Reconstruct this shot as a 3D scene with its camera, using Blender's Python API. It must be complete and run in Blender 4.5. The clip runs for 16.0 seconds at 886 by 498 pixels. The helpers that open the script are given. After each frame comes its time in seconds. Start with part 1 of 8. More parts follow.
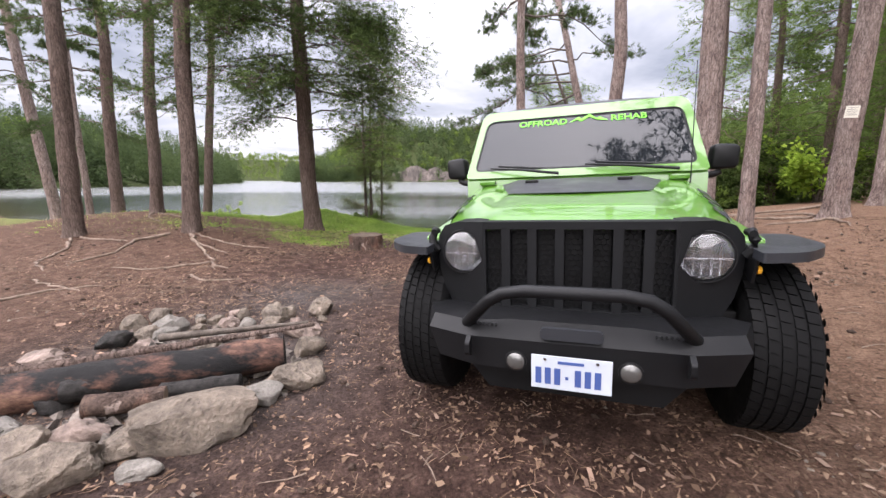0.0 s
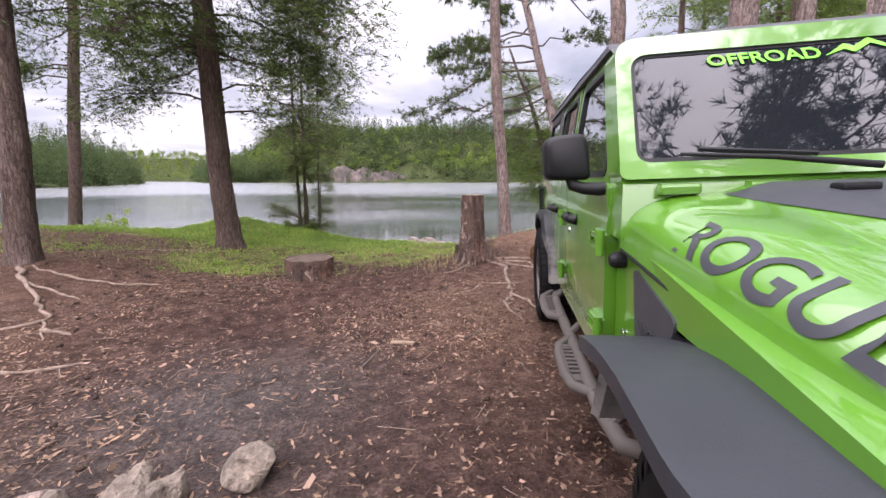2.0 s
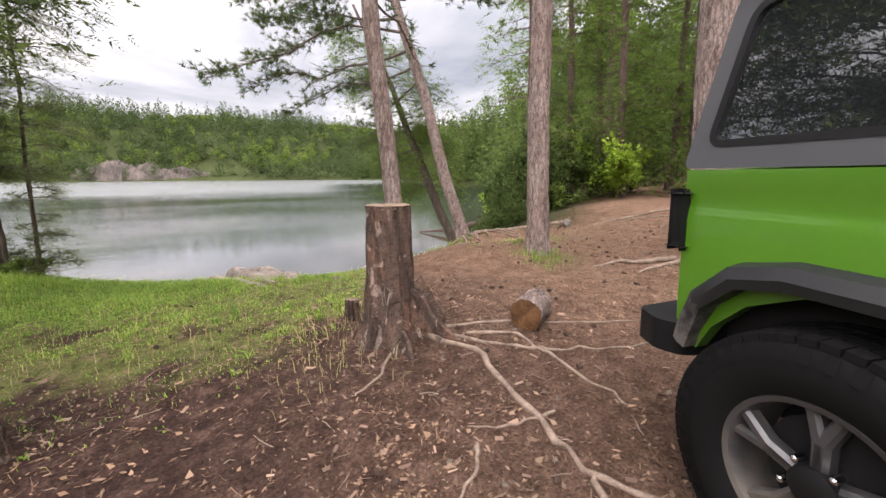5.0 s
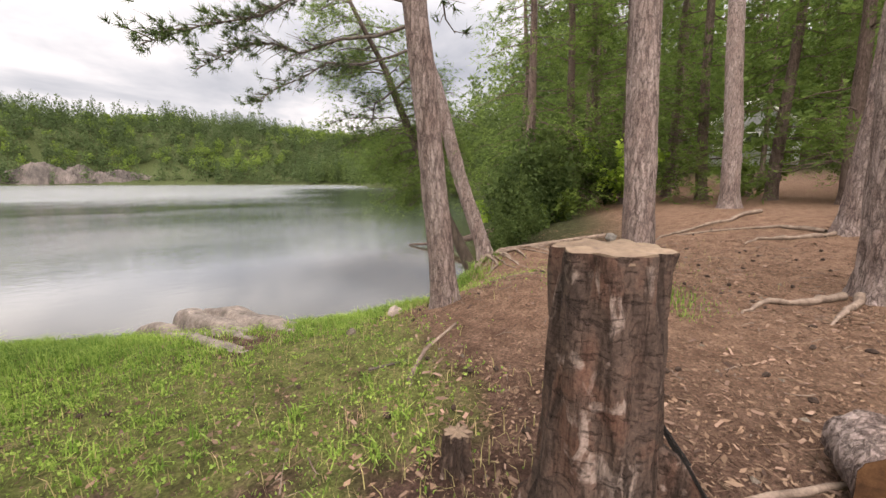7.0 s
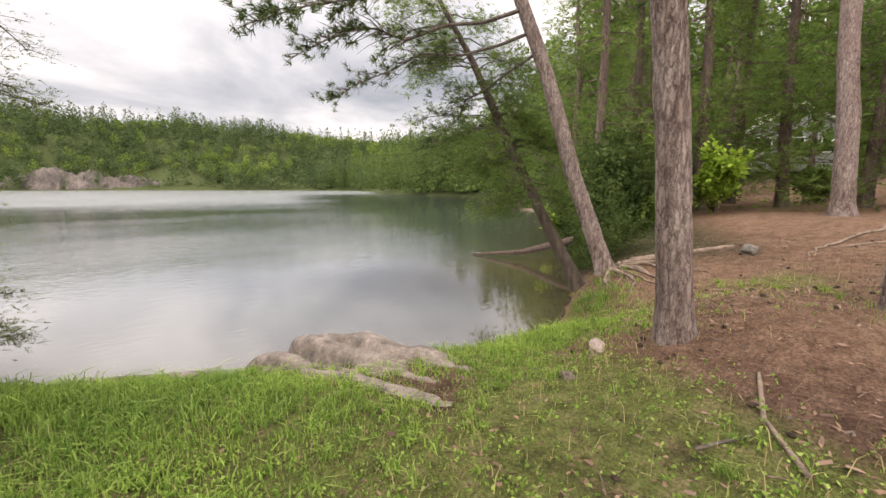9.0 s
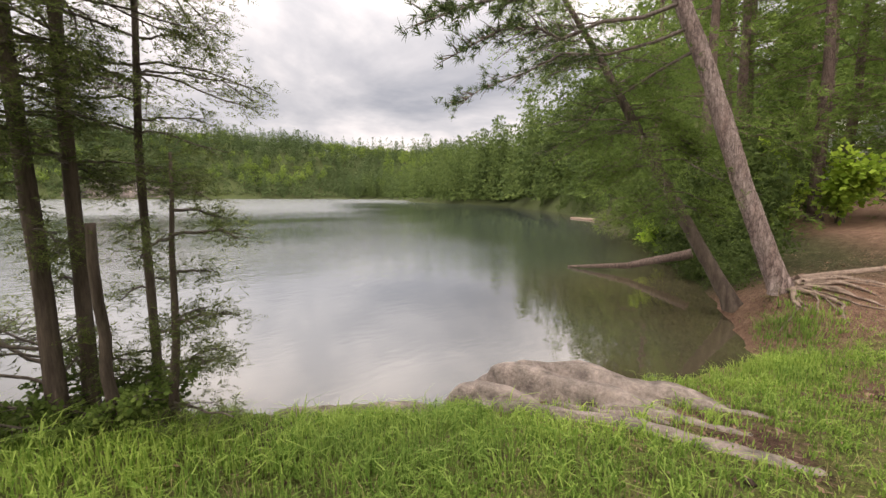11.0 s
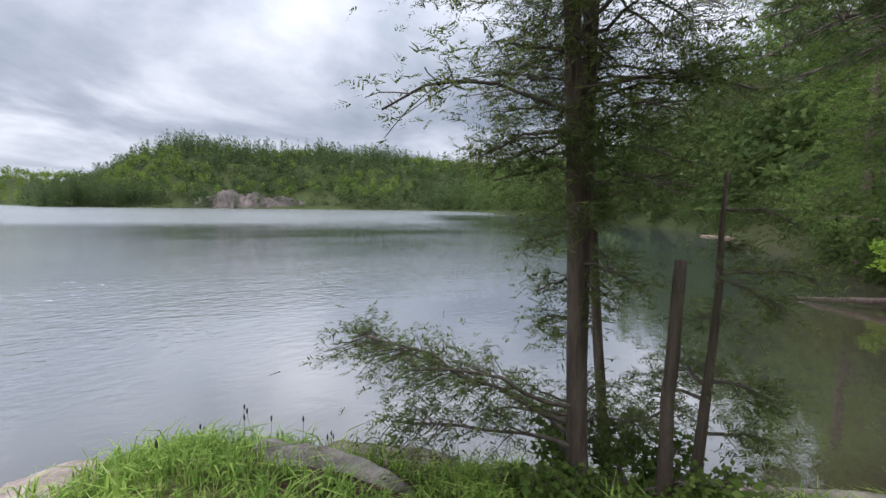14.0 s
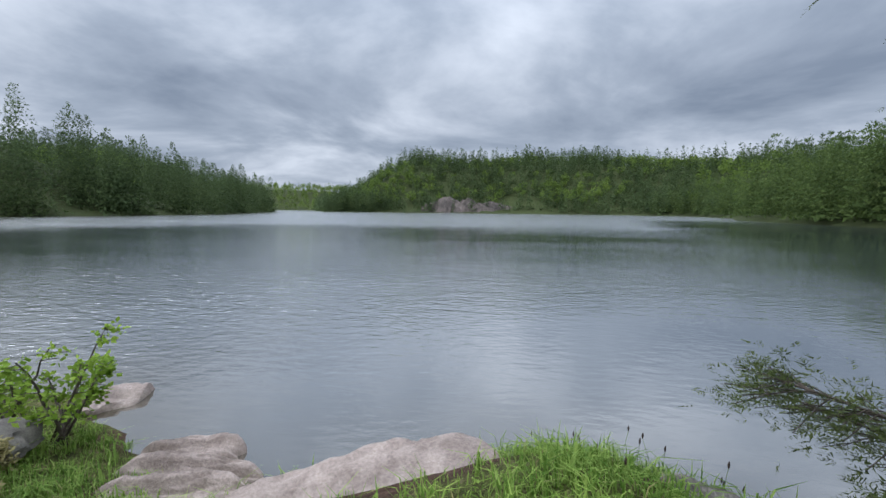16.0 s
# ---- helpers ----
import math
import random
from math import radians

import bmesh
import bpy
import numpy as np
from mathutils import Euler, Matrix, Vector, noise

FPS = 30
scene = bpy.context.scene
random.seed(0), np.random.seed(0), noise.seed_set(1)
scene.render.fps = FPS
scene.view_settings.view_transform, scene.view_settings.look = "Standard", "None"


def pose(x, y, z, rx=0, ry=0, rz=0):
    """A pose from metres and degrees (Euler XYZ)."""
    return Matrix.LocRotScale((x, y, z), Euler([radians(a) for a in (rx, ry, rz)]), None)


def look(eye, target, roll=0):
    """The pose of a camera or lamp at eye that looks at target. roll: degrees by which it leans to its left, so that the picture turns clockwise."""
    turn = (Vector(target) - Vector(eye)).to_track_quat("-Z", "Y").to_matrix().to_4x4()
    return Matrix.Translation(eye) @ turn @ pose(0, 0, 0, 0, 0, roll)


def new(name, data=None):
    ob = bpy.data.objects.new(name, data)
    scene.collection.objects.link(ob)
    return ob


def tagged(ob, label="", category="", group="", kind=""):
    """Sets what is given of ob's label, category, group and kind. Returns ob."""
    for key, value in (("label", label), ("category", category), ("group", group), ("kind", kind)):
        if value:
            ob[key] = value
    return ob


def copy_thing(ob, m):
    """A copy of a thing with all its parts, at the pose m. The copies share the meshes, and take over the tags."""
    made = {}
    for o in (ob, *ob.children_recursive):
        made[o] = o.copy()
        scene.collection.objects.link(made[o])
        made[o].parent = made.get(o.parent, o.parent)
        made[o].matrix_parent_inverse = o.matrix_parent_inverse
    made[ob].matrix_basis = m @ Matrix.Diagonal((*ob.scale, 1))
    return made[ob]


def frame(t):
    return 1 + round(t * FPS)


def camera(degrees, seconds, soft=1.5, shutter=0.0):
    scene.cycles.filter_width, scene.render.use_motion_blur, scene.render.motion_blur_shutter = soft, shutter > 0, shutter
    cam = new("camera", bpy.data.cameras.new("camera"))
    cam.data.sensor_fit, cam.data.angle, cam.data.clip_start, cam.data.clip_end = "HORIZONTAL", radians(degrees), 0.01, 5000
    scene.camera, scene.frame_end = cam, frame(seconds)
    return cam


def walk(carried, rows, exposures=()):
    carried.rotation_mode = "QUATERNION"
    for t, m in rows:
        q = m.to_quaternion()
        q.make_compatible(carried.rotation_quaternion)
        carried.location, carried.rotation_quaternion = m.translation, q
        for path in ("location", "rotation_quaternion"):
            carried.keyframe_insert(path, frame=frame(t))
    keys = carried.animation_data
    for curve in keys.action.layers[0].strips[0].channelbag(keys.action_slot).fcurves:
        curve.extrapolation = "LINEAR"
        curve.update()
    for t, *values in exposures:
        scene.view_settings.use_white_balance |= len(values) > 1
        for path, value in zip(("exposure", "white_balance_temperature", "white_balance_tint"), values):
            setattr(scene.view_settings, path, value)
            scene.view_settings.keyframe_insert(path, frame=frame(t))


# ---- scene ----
cam = camera(96.8, 16.0)
PATH = [
    (0, (0.944, 1.393, 1.262), (0.938, 3.362, 0.914), -0.0),
    (0.5, (0.715, 1.864, 1.264), (0.747, 3.831, 0.905), -0.1),
    (1, (0.533, 2.374, 1.286), (0.62, 4.34, 0.926), -0.1),
    (1.5, (0.379, 2.856, 1.282), (0.57, 4.815, 0.925), -0.1),
    (2, (0.317, 3.381, 1.262), (0.658, 5.321, 0.917), 0.0),
    (2.5, (0.341, 3.908, 1.277), (0.86, 5.808, 0.927), -0.0),
    (3, (0.382, 4.405, 1.285), (1.069, 6.249, 0.929), -0.4),
    (3.5, (0.427, 4.946, 1.275), (1.259, 6.729, 0.916), -0.6),
    (4, (0.41, 5.453, 1.269), (1.36, 7.174, 0.905), -0.7),
    (4.2, (0.415, 5.648, 1.255), (1.405, 7.347, 0.891), -0.7),
    (6.3, (0.651, 7.728, 1.226), (1.908, 9.245, 0.883), -0.0),
    (6.5, (0.677, 7.911, 1.203), (1.941, 9.424, 0.868), -0.2),
    (7, (0.665, 8.39, 1.23), (1.956, 9.881, 0.894), -0.0),
    (7.5, (0.517, 8.839, 1.227), (1.828, 10.315, 0.903), 0.1),
    (8, (0.347, 9.31, 1.207), (1.659, 10.786, 0.893), 0.2),
    (8.2, (0.254, 9.476, 1.202), (1.567, 10.953, 0.89), 0.2),
    (10.3, (-0.648, 10.86, 1.173), (0.545, 12.44, 0.89), 0.1),
    (10.5, (-0.778, 11.019, 1.17), (0.413, 12.602, 0.895), 0.1),
    (11, (-1.102, 11.379, 1.2), (0.068, 12.979, 0.936), 0.1),
    (11.5, (-1.401, 11.71, 1.224), (-0.266, 13.338, 0.974), 0.1),
    (12, (-1.736, 11.976, 1.251), (-0.648, 13.637, 1.008), 0.2),
    (12.5, (-2.082, 12.312, 1.217), (-1.011, 13.986, 0.989), 0.6),
    (13, (-2.399, 12.582, 1.246), (-1.385, 14.292, 1.026), 0.6),
    (13.5, (-2.665, 12.803, 1.262), (-1.737, 14.561, 1.044), 0.5),
    (14, (-2.917, 13.034, 1.262), (-2.082, 14.84, 1.056), 0.7),
    (14.5, (-3.2, 13.18, 1.291), (-2.495, 15.041, 1.087), 0.7),
    (15, (-3.468, 13.233, 1.31), (-2.965, 15.158, 1.111), 0.4),
    (15.5, (-3.706, 13.265, 1.315), (-3.486, 15.243, 1.12), 0.8),
    (16, (-3.874, 13.225, 1.34), (-4.013, 15.211, 1.145), 0.6),
]

# ---- world, sun, exposure ----
# seconds, stops, kelvin, tint
EXPOSURES = [(0.0, 2.35, 6350, 20), (2.0, 2.3, 6300, 27), (4.0, 2.38, 6450, 21), (6.5, 2.25, 7050, 18), (8.0, 2.25, 7050, 17), (10.5, 2.12, 7200, 18), (12.5, 2.02, 6800, 19), (13.5, 1.84, 6150, 15), (14.5, 1.58, 5800, 13), (16.0, 1.33, 5650, 10)]
walk(cam, [(t, look(eye, target, roll)) for t, eye, target, roll in PATH], EXPOSURES)

SUN_ELEV, SUN_ROT = radians(52), radians(230)
world = bpy.data.worlds.new("overcast")
scene.world = world
world.use_nodes = True
wn, wl = world.node_tree.nodes, world.node_tree.links
wn.clear()
w_out = wn.new("ShaderNodeOutputWorld")
w_bg = wn.new("ShaderNodeBackground")
w_sky = wn.new("ShaderNodeTexSky")
w_sky.sky_type = "NISHITA"
w_sky.sun_disc = False
w_sky.sun_elevation, w_sky.sun_rotation = SUN_ELEV, SUN_ROT
w_tc = wn.new("ShaderNodeTexCoord")
w_sep = wn.new("ShaderNodeSeparateXYZ")
wl.new(w_tc.outputs["Generated"], w_sep.inputs[0])
w_up = wn.new("ShaderNodeMath"); w_up.operation = "ADD"; w_up.inputs[1].default_value = 0.16
wl.new(w_sep.outputs["Z"], w_up.inputs[0])
w_cl = wn.new("ShaderNodeMath"); w_cl.operation = "MAXIMUM"; w_cl.inputs[1].default_value = 0.1
wl.new(w_up.outputs[0], w_cl.inputs[0])
w_dx = wn.new("ShaderNodeMath"); w_dx.operation = "DIVIDE"
w_dy = wn.new("ShaderNodeMath"); w_dy.operation = "DIVIDE"
for sock, node in (("X", w_dx), ("Y", w_dy)):
    wl.new(w_sep.outputs[sock], node.inputs[0])
    wl.new(w_cl.outputs[0], node.inputs[1])
w_vec = wn.new("ShaderNodeCombineXYZ")
wl.new(w_dx.outputs[0], w_vec.inputs[0])
wl.new(w_dy.outputs[0], w_vec.inputs[1])
w_n1 = wn.new("ShaderNodeTexNoise")
w_n1.inputs["Scale"].default_value = 0.75
w_n1.inputs["Detail"].default_value = 7.0
w_n1.inputs["Roughness"].default_value = 0.55
w_n1.inputs["Distortion"].default_value = 0.35
wl.new(w_vec.outputs[0], w_n1.inputs["Vector"])
w_ramp = wn.new("ShaderNodeValToRGB")
e = w_ramp.color_ramp.elements
e[0].position, e[0].color = 0.33, (0.36, 0.40, 0.46, 1)
e[1].position, e[1].color = 0.63, (1.08, 1.08, 1.08, 1)
e.new(0.47).color = (0.60, 0.635, 0.68, 1)
wl.new(w_n1.outputs[0], w_ramp.inputs[0])
w_k = wn.new("ShaderNodeMixRGB"); w_k.blend_type = "MULTIPLY"
w_k.inputs[0].default_value = 1.0
w_k.inputs[2].default_value = (1.05, 1.05, 1.05, 1)
wl.new(w_ramp.outputs[0], w_k.inputs[1])
w_s = wn.new("ShaderNodeMixRGB"); w_s.blend_type = "MULTIPLY"
w_s.inputs[0].default_value = 1.0
w_s.inputs[2].default_value = (0.09, 0.09, 0.09, 1)
wl.new(w_sky.outputs[0], w_s.inputs[1])
w_mix = wn.new("ShaderNodeMixRGB")
w_mix.inputs[0].default_value = 0.93
wl.new(w_s.outputs[0], w_mix.inputs[1])
wl.new(w_k.outputs[0], w_mix.inputs[2])
# an overcast sky grows brighter towards the zenith
w_zen = wn.new("ShaderNodeMath"); w_zen.operation = "MULTIPLY_ADD"
w_zen.inputs[1].default_value, w_zen.inputs[2].default_value = 2.3, 0.66
w_pos = wn.new("ShaderNodeMath"); w_pos.operation = "MAXIMUM"; w_pos.inputs[1].default_value = 0.0
wl.new(w_sep.outputs["Z"], w_pos.inputs[0]); w_sq = wn.new("ShaderNodeMath"); w_sq.operation = "POWER"; w_sq.inputs[1].default_value = 3.0
wl.new(w_pos.outputs[0], w_sq.inputs[0]); wl.new(w_sq.outputs[0], w_zen.inputs[0])
w_grad = wn.new("ShaderNodeMixRGB"); w_grad.blend_type = "MULTIPLY"; w_grad.inputs[0].default_value = 1.0
wl.new(w_mix.outputs[0], w_grad.inputs[1]); wl.new(w_zen.outputs[0], w_grad.inputs[2])
wl.new(w_grad.outputs[0], w_bg.inputs["Color"])
w_bg.inputs["Strength"].default_value = 0.40
wl.new(w_bg.outputs[0], w_out.inputs[0])

sun = new("sun", bpy.data.lights.new("sun", "SUN"))
sun.data.energy, sun.data.angle, sun.data.color = 2.15, radians(120), (1.0, 0.97, 0.92)
sun.rotation_euler = (radians(38), 0, radians(-50))

# ---- materials ----


def nodes_of(name):
    m = bpy.data.materials.new(name)
    m.use_nodes = True
    nt = m.node_tree
    return m, nt.nodes, nt.links, nt.nodes["Principled BSDF"]


def noise_tex(n, l, scale, detail=4.0, rough=0.6, coord="Object", stretch=None, dist=0.0):
    tc = n.new("ShaderNodeTexCoord")
    t = n.new("ShaderNodeTexNoise")
    t.inputs["Scale"].default_value, t.inputs["Detail"].default_value = scale, detail
    t.inputs["Roughness"].default_value, t.inputs["Distortion"].default_value = rough, dist
    if stretch:
        mp = n.new("ShaderNodeMapping")
        mp.inputs["Scale"].default_value = stretch
        l.new(tc.outputs[coord], mp.inputs[0])
        l.new(mp.outputs[0], t.inputs["Vector"])
    else:
        l.new(tc.outputs[coord], t.inputs["Vector"])
    return t


def ramp_of(n, l, src, stops):
    r = n.new("ShaderNodeValToRGB")
    el = r.color_ramp.elements
    el[0].position, el[0].color = stops[0][0], (*stops[0][1], 1)
    el[1].position, el[1].color = stops[-1][0], (*stops[-1][1], 1)
    for p, c in stops[1:-1]:
        el.new(p).color = (*c, 1)
    l.new(src, r.inputs[0])
    return r


def mixed(n, l, fac, a, b, mode="MIX"):
    m = n.new("ShaderNodeMixRGB")
    m.blend_type = mode
    for k, v in ((0, fac), (1, a), (2, b)):
        if isinstance(v, (int, float)):
            m.inputs[k].default_value = v
        elif isinstance(v, tuple):
            m.inputs[k].default_value = (*v, 1)
        else:
            l.new(v, m.inputs[k])
    return m.outputs[0]


def bump_of(n, l, bsdf, src, strength=0.3, distance=0.01):
    b = n.new("ShaderNodeBump")
    b.inputs["Strength"].default_value, b.inputs["Distance"].default_value = strength, distance
    l.new(src, b.inputs["Height"])
    l.new(b.outputs[0], bsdf.inputs["Normal"])


def surface(name, c1, c2, scale=8.0, rough=0.8, bump=0.3, dist=0.01, metal=0.0, stretch=None, fine=None, rand=0.0, coord="Object"):
    """Two colours over a noise, a finer grain over that, and a relief."""
    m, n, l, b = nodes_of(name)
    t = noise_tex(n, l, scale, 6, 0.65, coord, stretch)
    r = ramp_of(n, l, t.outputs[0], [(0.3, c1), (0.7, c2)])
    out = r.outputs[0]
    g = noise_tex(n, l, fine or scale * 7, 4, 0.7, coord, stretch)
    gr = ramp_of(n, l, g.outputs[0], [(0.3, (0.72, 0.72, 0.72)), (0.7, (1.18, 1.18, 1.18))])
    out = mixed(n, l, 1.0, out, gr.outputs[0], "MULTIPLY")
    if rand:
        oi = n.new("ShaderNodeObjectInfo")
        rr = ramp_of(n, l, oi.outputs["Random"], [(0.0, (1 - rand,) * 3), (1.0, (1 + rand,) * 3)])
        out = mixed(n, l, 1.0, out, rr.outputs[0], "MULTIPLY")
    l.new(out, b.inputs["Base Color"])
    b.inputs["Specular IOR Level"].default_value = 0.2
    b.inputs["Roughness"].default_value, b.inputs["Metallic"].default_value = rough, metal
    if bump:
        s = n.new("ShaderNodeMath"); s.operation = "ADD"
        l.new(t.outputs[0], s.inputs[0]); l.new(g.outputs[0], s.inputs[1])
        bump_of(n, l, b, s.outputs[0], bump, dist)
    return m


def leaf_mat(name, dark, light, trans=0.25, rough=0.7, drift=0.9):
    """Foliage that varies clump by clump and lets some light through."""
    m, n, l, b = nodes_of(name)
    geo = n.new("ShaderNodeNewGeometry")
    r = ramp_of(n, l, geo.outputs["Random Per Island"], [(0.0, dark), (1.0, light)])
    t = noise_tex(n, l, drift, 3, 0.6)
    rr = ramp_of(n, l, t.outputs[0], [(0.3, (0.68, 0.74, 0.72)), (0.7, (1.25, 1.22, 1.1))])
    col = mixed(n, l, 1.0, r.outputs[0], rr.outputs[0], "MULTIPLY")
    l.new(col, b.inputs["Base Color"])
    b.inputs["Roughness"].default_value = rough
    b.inputs["Specular IOR Level"].default_value = 0.1
    tr = n.new("ShaderNodeBsdfTranslucent")
    l.new(col, tr.inputs["Color"])
    mx = n.new("ShaderNodeMixShader")
    mx.inputs[0].default_value = trans
    l.new(b.outputs[0], mx.inputs[1]); l.new(tr.outputs[0], mx.inputs[2])
    l.new(mx.outputs[0], n["Material Output"].inputs[0])
    return m


def bark_mat(name, groove, plate, tint, cells=(30, 30, 5), soft=0.3):
    """Plates of bark: long torn fissures, cross cracks, flakes of a paler tint."""
    m, n, l, b = nodes_of(name)
    tc = n.new("ShaderNodeTexCoord")
    big = noise_tex(n, l, 5.0, 5, 0.65, "Object", (1, 1, 0.35), 0.4)
    warp = noise_tex(n, l, 12.0, 5, 0.75, "Object", (1, 1, 0.5), 0.5)
    mp = n.new("ShaderNodeMapping"); mp.inputs["Scale"].default_value = cells
    l.new(tc.outputs["Object"], mp.inputs[0])
    v = n.new("ShaderNodeTexVoronoi"); v.feature = "DISTANCE_TO_EDGE"
    v.inputs["Scale"].default_value, v.inputs["Randomness"].default_value = 1.0, 1.0
    l.new(mixed(n, l, 1.0, mp.outputs[0], mixed(n, l, 1.0, warp.outputs["Color"], (2.6, 2.6, 2.6), "MULTIPLY"), "ADD"), v.inputs["Vector"])
    plates = ramp_of(n, l, v.outputs["Distance"], [(0.0, (0.0,) * 3), (soft * 0.7, (1,) * 3)])
    torn = noise_tex(n, l, 1.0, 6, 0.72, "Object", (cells[0] * 0.8, cells[1] * 0.8, cells[2] * 0.7), 0.8)
    tear = ramp_of(n, l, torn.outputs[0], [(0.36, (0.0,) * 3), (0.52, (1,) * 3)])
    edge = mixed(n, l, 0.4, plates.outputs[0], tear.outputs[0])
    patch = ramp_of(n, l, big.outputs[0], [(0.34, plate), (0.66, tint)])
    col = mixed(n, l, edge, groove, patch.outputs[0])
    fine = noise_tex(n, l, 85, 5, 0.75, "Object", (1, 1, 0.6))
    col = mixed(n, l, 1.0, col, ramp_of(n, l, fine.outputs[0], [(0.3, (0.62,) * 3), (0.7, (1.35,) * 3)]).outputs[0], "MULTIPLY")
    l.new(col, b.inputs["Base Color"])
    b.inputs["Roughness"].default_value = 0.92
    b.inputs["Specular IOR Level"].default_value = 0.12
    hgt = mixed(n, l, 0.3, edge, fine.outputs[0])
    bump_of(n, l, b, hgt, 0.9, 0.02)
    return m


def stump_mat(name):
    """Old dark bark of a stump: red-brown, with pale flaked patches and cross cracks."""
    m, n, l, b = nodes_of(name)
    big = noise_tex(n, l, 6.0, 5, 0.6, "Object", (1, 1, 0.55), 0.6)
    cross = noise_tex(n, l, 1.0, 5, 0.7, "Object", (14, 14, 40), 1.2)
    long = noise_tex(n, l, 1.0, 6, 0.75, "Object", (30, 30, 5), 0.6)
    flake = noise_tex(n, l, 11.0, 4, 0.55, "Object", (1, 1, 0.6), 1.2)
    base = ramp_of(n, l, big.outputs[0], [(0.32, (0.042, 0.03, 0.025)), (0.5, (0.088, 0.06, 0.048)), (0.68, (0.125, 0.066, 0.047))]).outputs[0]
    pale = ramp_of(n, l, flake.outputs[0], [(0.58, (0,) * 3), (0.66, (0.8,) * 3)])
    base = mixed(n, l, pale.outputs[0], base, (0.27, 0.21, 0.18))
    cr = ramp_of(n, l, cross.outputs[0], [(0.34, (0.5,) * 3), (0.46, (1,) * 3)])
    lg = ramp_of(n, l, long.outputs[0], [(0.34, (0.4,) * 3), (0.52, (1.1,) * 3)])
    base = mixed(n, l, 1.0, mixed(n, l, 1.0, base, cr.outputs[0], "MULTIPLY"), lg.outputs[0], "MULTIPLY")
    fine = noise_tex(n, l, 90, 5, 0.75)
    base = mixed(n, l, 1.0, base, ramp_of(n, l, fine.outputs[0], [(0.3, (0.6,) * 3), (0.7, (1.4,) * 3)]).outputs[0], "MULTIPLY")
    l.new(base, b.inputs["Base Color"])
    b.inputs["Roughness"].default_value, b.inputs["Specular IOR Level"].default_value = 0.9, 0.15
    hgt = mixed(n, l, 0.5, cr.outputs[0], mixed(n, l, 0.4, lg.outputs[0], flake.outputs[0]))
    bump_of(n, l, b, hgt, 1.0, 0.018)
    return m


M_BARK = bark_mat("pine_bark", (0.055, 0.039, 0.034), (0.235, 0.172, 0.152), (0.35, 0.285, 0.26), (26, 26, 6))
M_BARK_DARK = bark_mat("dark_bark", (0.034, 0.024, 0.02), (0.125, 0.088, 0.074), (0.185, 0.14, 0.118))
M_CEDAR_BARK = surface("cedar_bark", (0.035, 0.026, 0.02), (0.12, 0.095, 0.075), 14, 0.95, 0.8, 0.012, stretch=(1, 1, 0.12))
M_TWIG = surface("twig", (0.05, 0.04, 0.033), (0.15, 0.125, 0.105), 20, 0.9, 0.3)
M_NEEDLE = leaf_mat("pine_needles", (0.035, 0.055, 0.022), (0.10, 0.14, 0.05), 0.35)
M_HEMLOCK = leaf_mat("hemlock_sprays", (0.04, 0.062, 0.022), (0.12, 0.165, 0.055), 0.4)
M_CONIFER = leaf_mat("edge_conifer_sprays", (0.062, 0.10, 0.024), (0.165, 0.23, 0.057), 0.48, drift=0.4)
M_CEDAR = leaf_mat("cedar_sprays", (0.05, 0.068, 0.022), (0.155, 0.185, 0.062), 0.48)
M_FRESH = leaf_mat("fresh_leaves", (0.16, 0.26, 0.03), (0.34, 0.46, 0.07), 0.45)
M_FOREST = leaf_mat("forest_green", (0.044, 0.065, 0.028), (0.076, 0.107, 0.043), 0.48, drift=0.1)
M_INLAND = leaf_mat("inland_green", (0.06, 0.10, 0.023), (0.14, 0.195, 0.05), 0.48, drift=0.2)
M_FOREST_LIGHT = leaf_mat("spring_green", (0.085, 0.13, 0.028), (0.14, 0.19, 0.042), 0.48, drift=0.1)
M_GRASS = leaf_mat("grass_blades", (0.10, 0.19, 0.028), (0.34, 0.45, 0.115), 0.45)
M_STRAW = leaf_mat("dry_grass", (0.25, 0.22, 0.10), (0.46, 0.39, 0.2), 0.3)
M_LITTER = leaf_mat("dead_leaves", (0.035, 0.02, 0.014), (0.27, 0.175, 0.128), 0.1, 0.75)
M_CHIPS = leaf_mat("bark_chips", (0.05, 0.03, 0.025), (0.29, 0.19, 0.152), 0.0, 0.8)
M_WOOD = surface("cut_wood", (0.11, 0.078, 0.055), (0.24, 0.175, 0.125), 5, 0.85, 0.3, 0.004)
M_FRESH_WOOD = surface("orange_wood", (0.045, 0.021, 0.011), (0.19, 0.098, 0.045), 9, 0.85, 0.3, 0.004)
M_WEATHERED = surface("weathered_root", (0.095, 0.068, 0.052), (0.265, 0.2, 0.158), 12, 0.9, 0.5, 0.006, stretch=(1, 1, 1))
M_STUMP_BARK = stump_mat("stump_bark")
M_SEAT_TOP = surface("old_seat_wood", (0.055, 0.04, 0.03), (0.14, 0.105, 0.08), 7, 0.9, 0.5, 0.006)
M_CONE = surface("pine_cone", (0.02, 0.013, 0.01), (0.075, 0.05, 0.038), 40, 0.9, 0.6, 0.004)
M_CHAR = surface("charred_wood", (0.006, 0.006, 0.006), (0.05, 0.045, 0.042), 18, 0.75, 0.9, 0.015)
M_ROCK = surface("granite", (0.06, 0.05, 0.042), (0.30, 0.245, 0.195), 4.5, 0.88, 1.0, 0.03, fine=38)
M_LEDGE = surface("ledge_granite", (0.09, 0.075, 0.064), (0.36, 0.30, 0.26), 6.0, 0.88, 0.9, 0.03, fine=40)
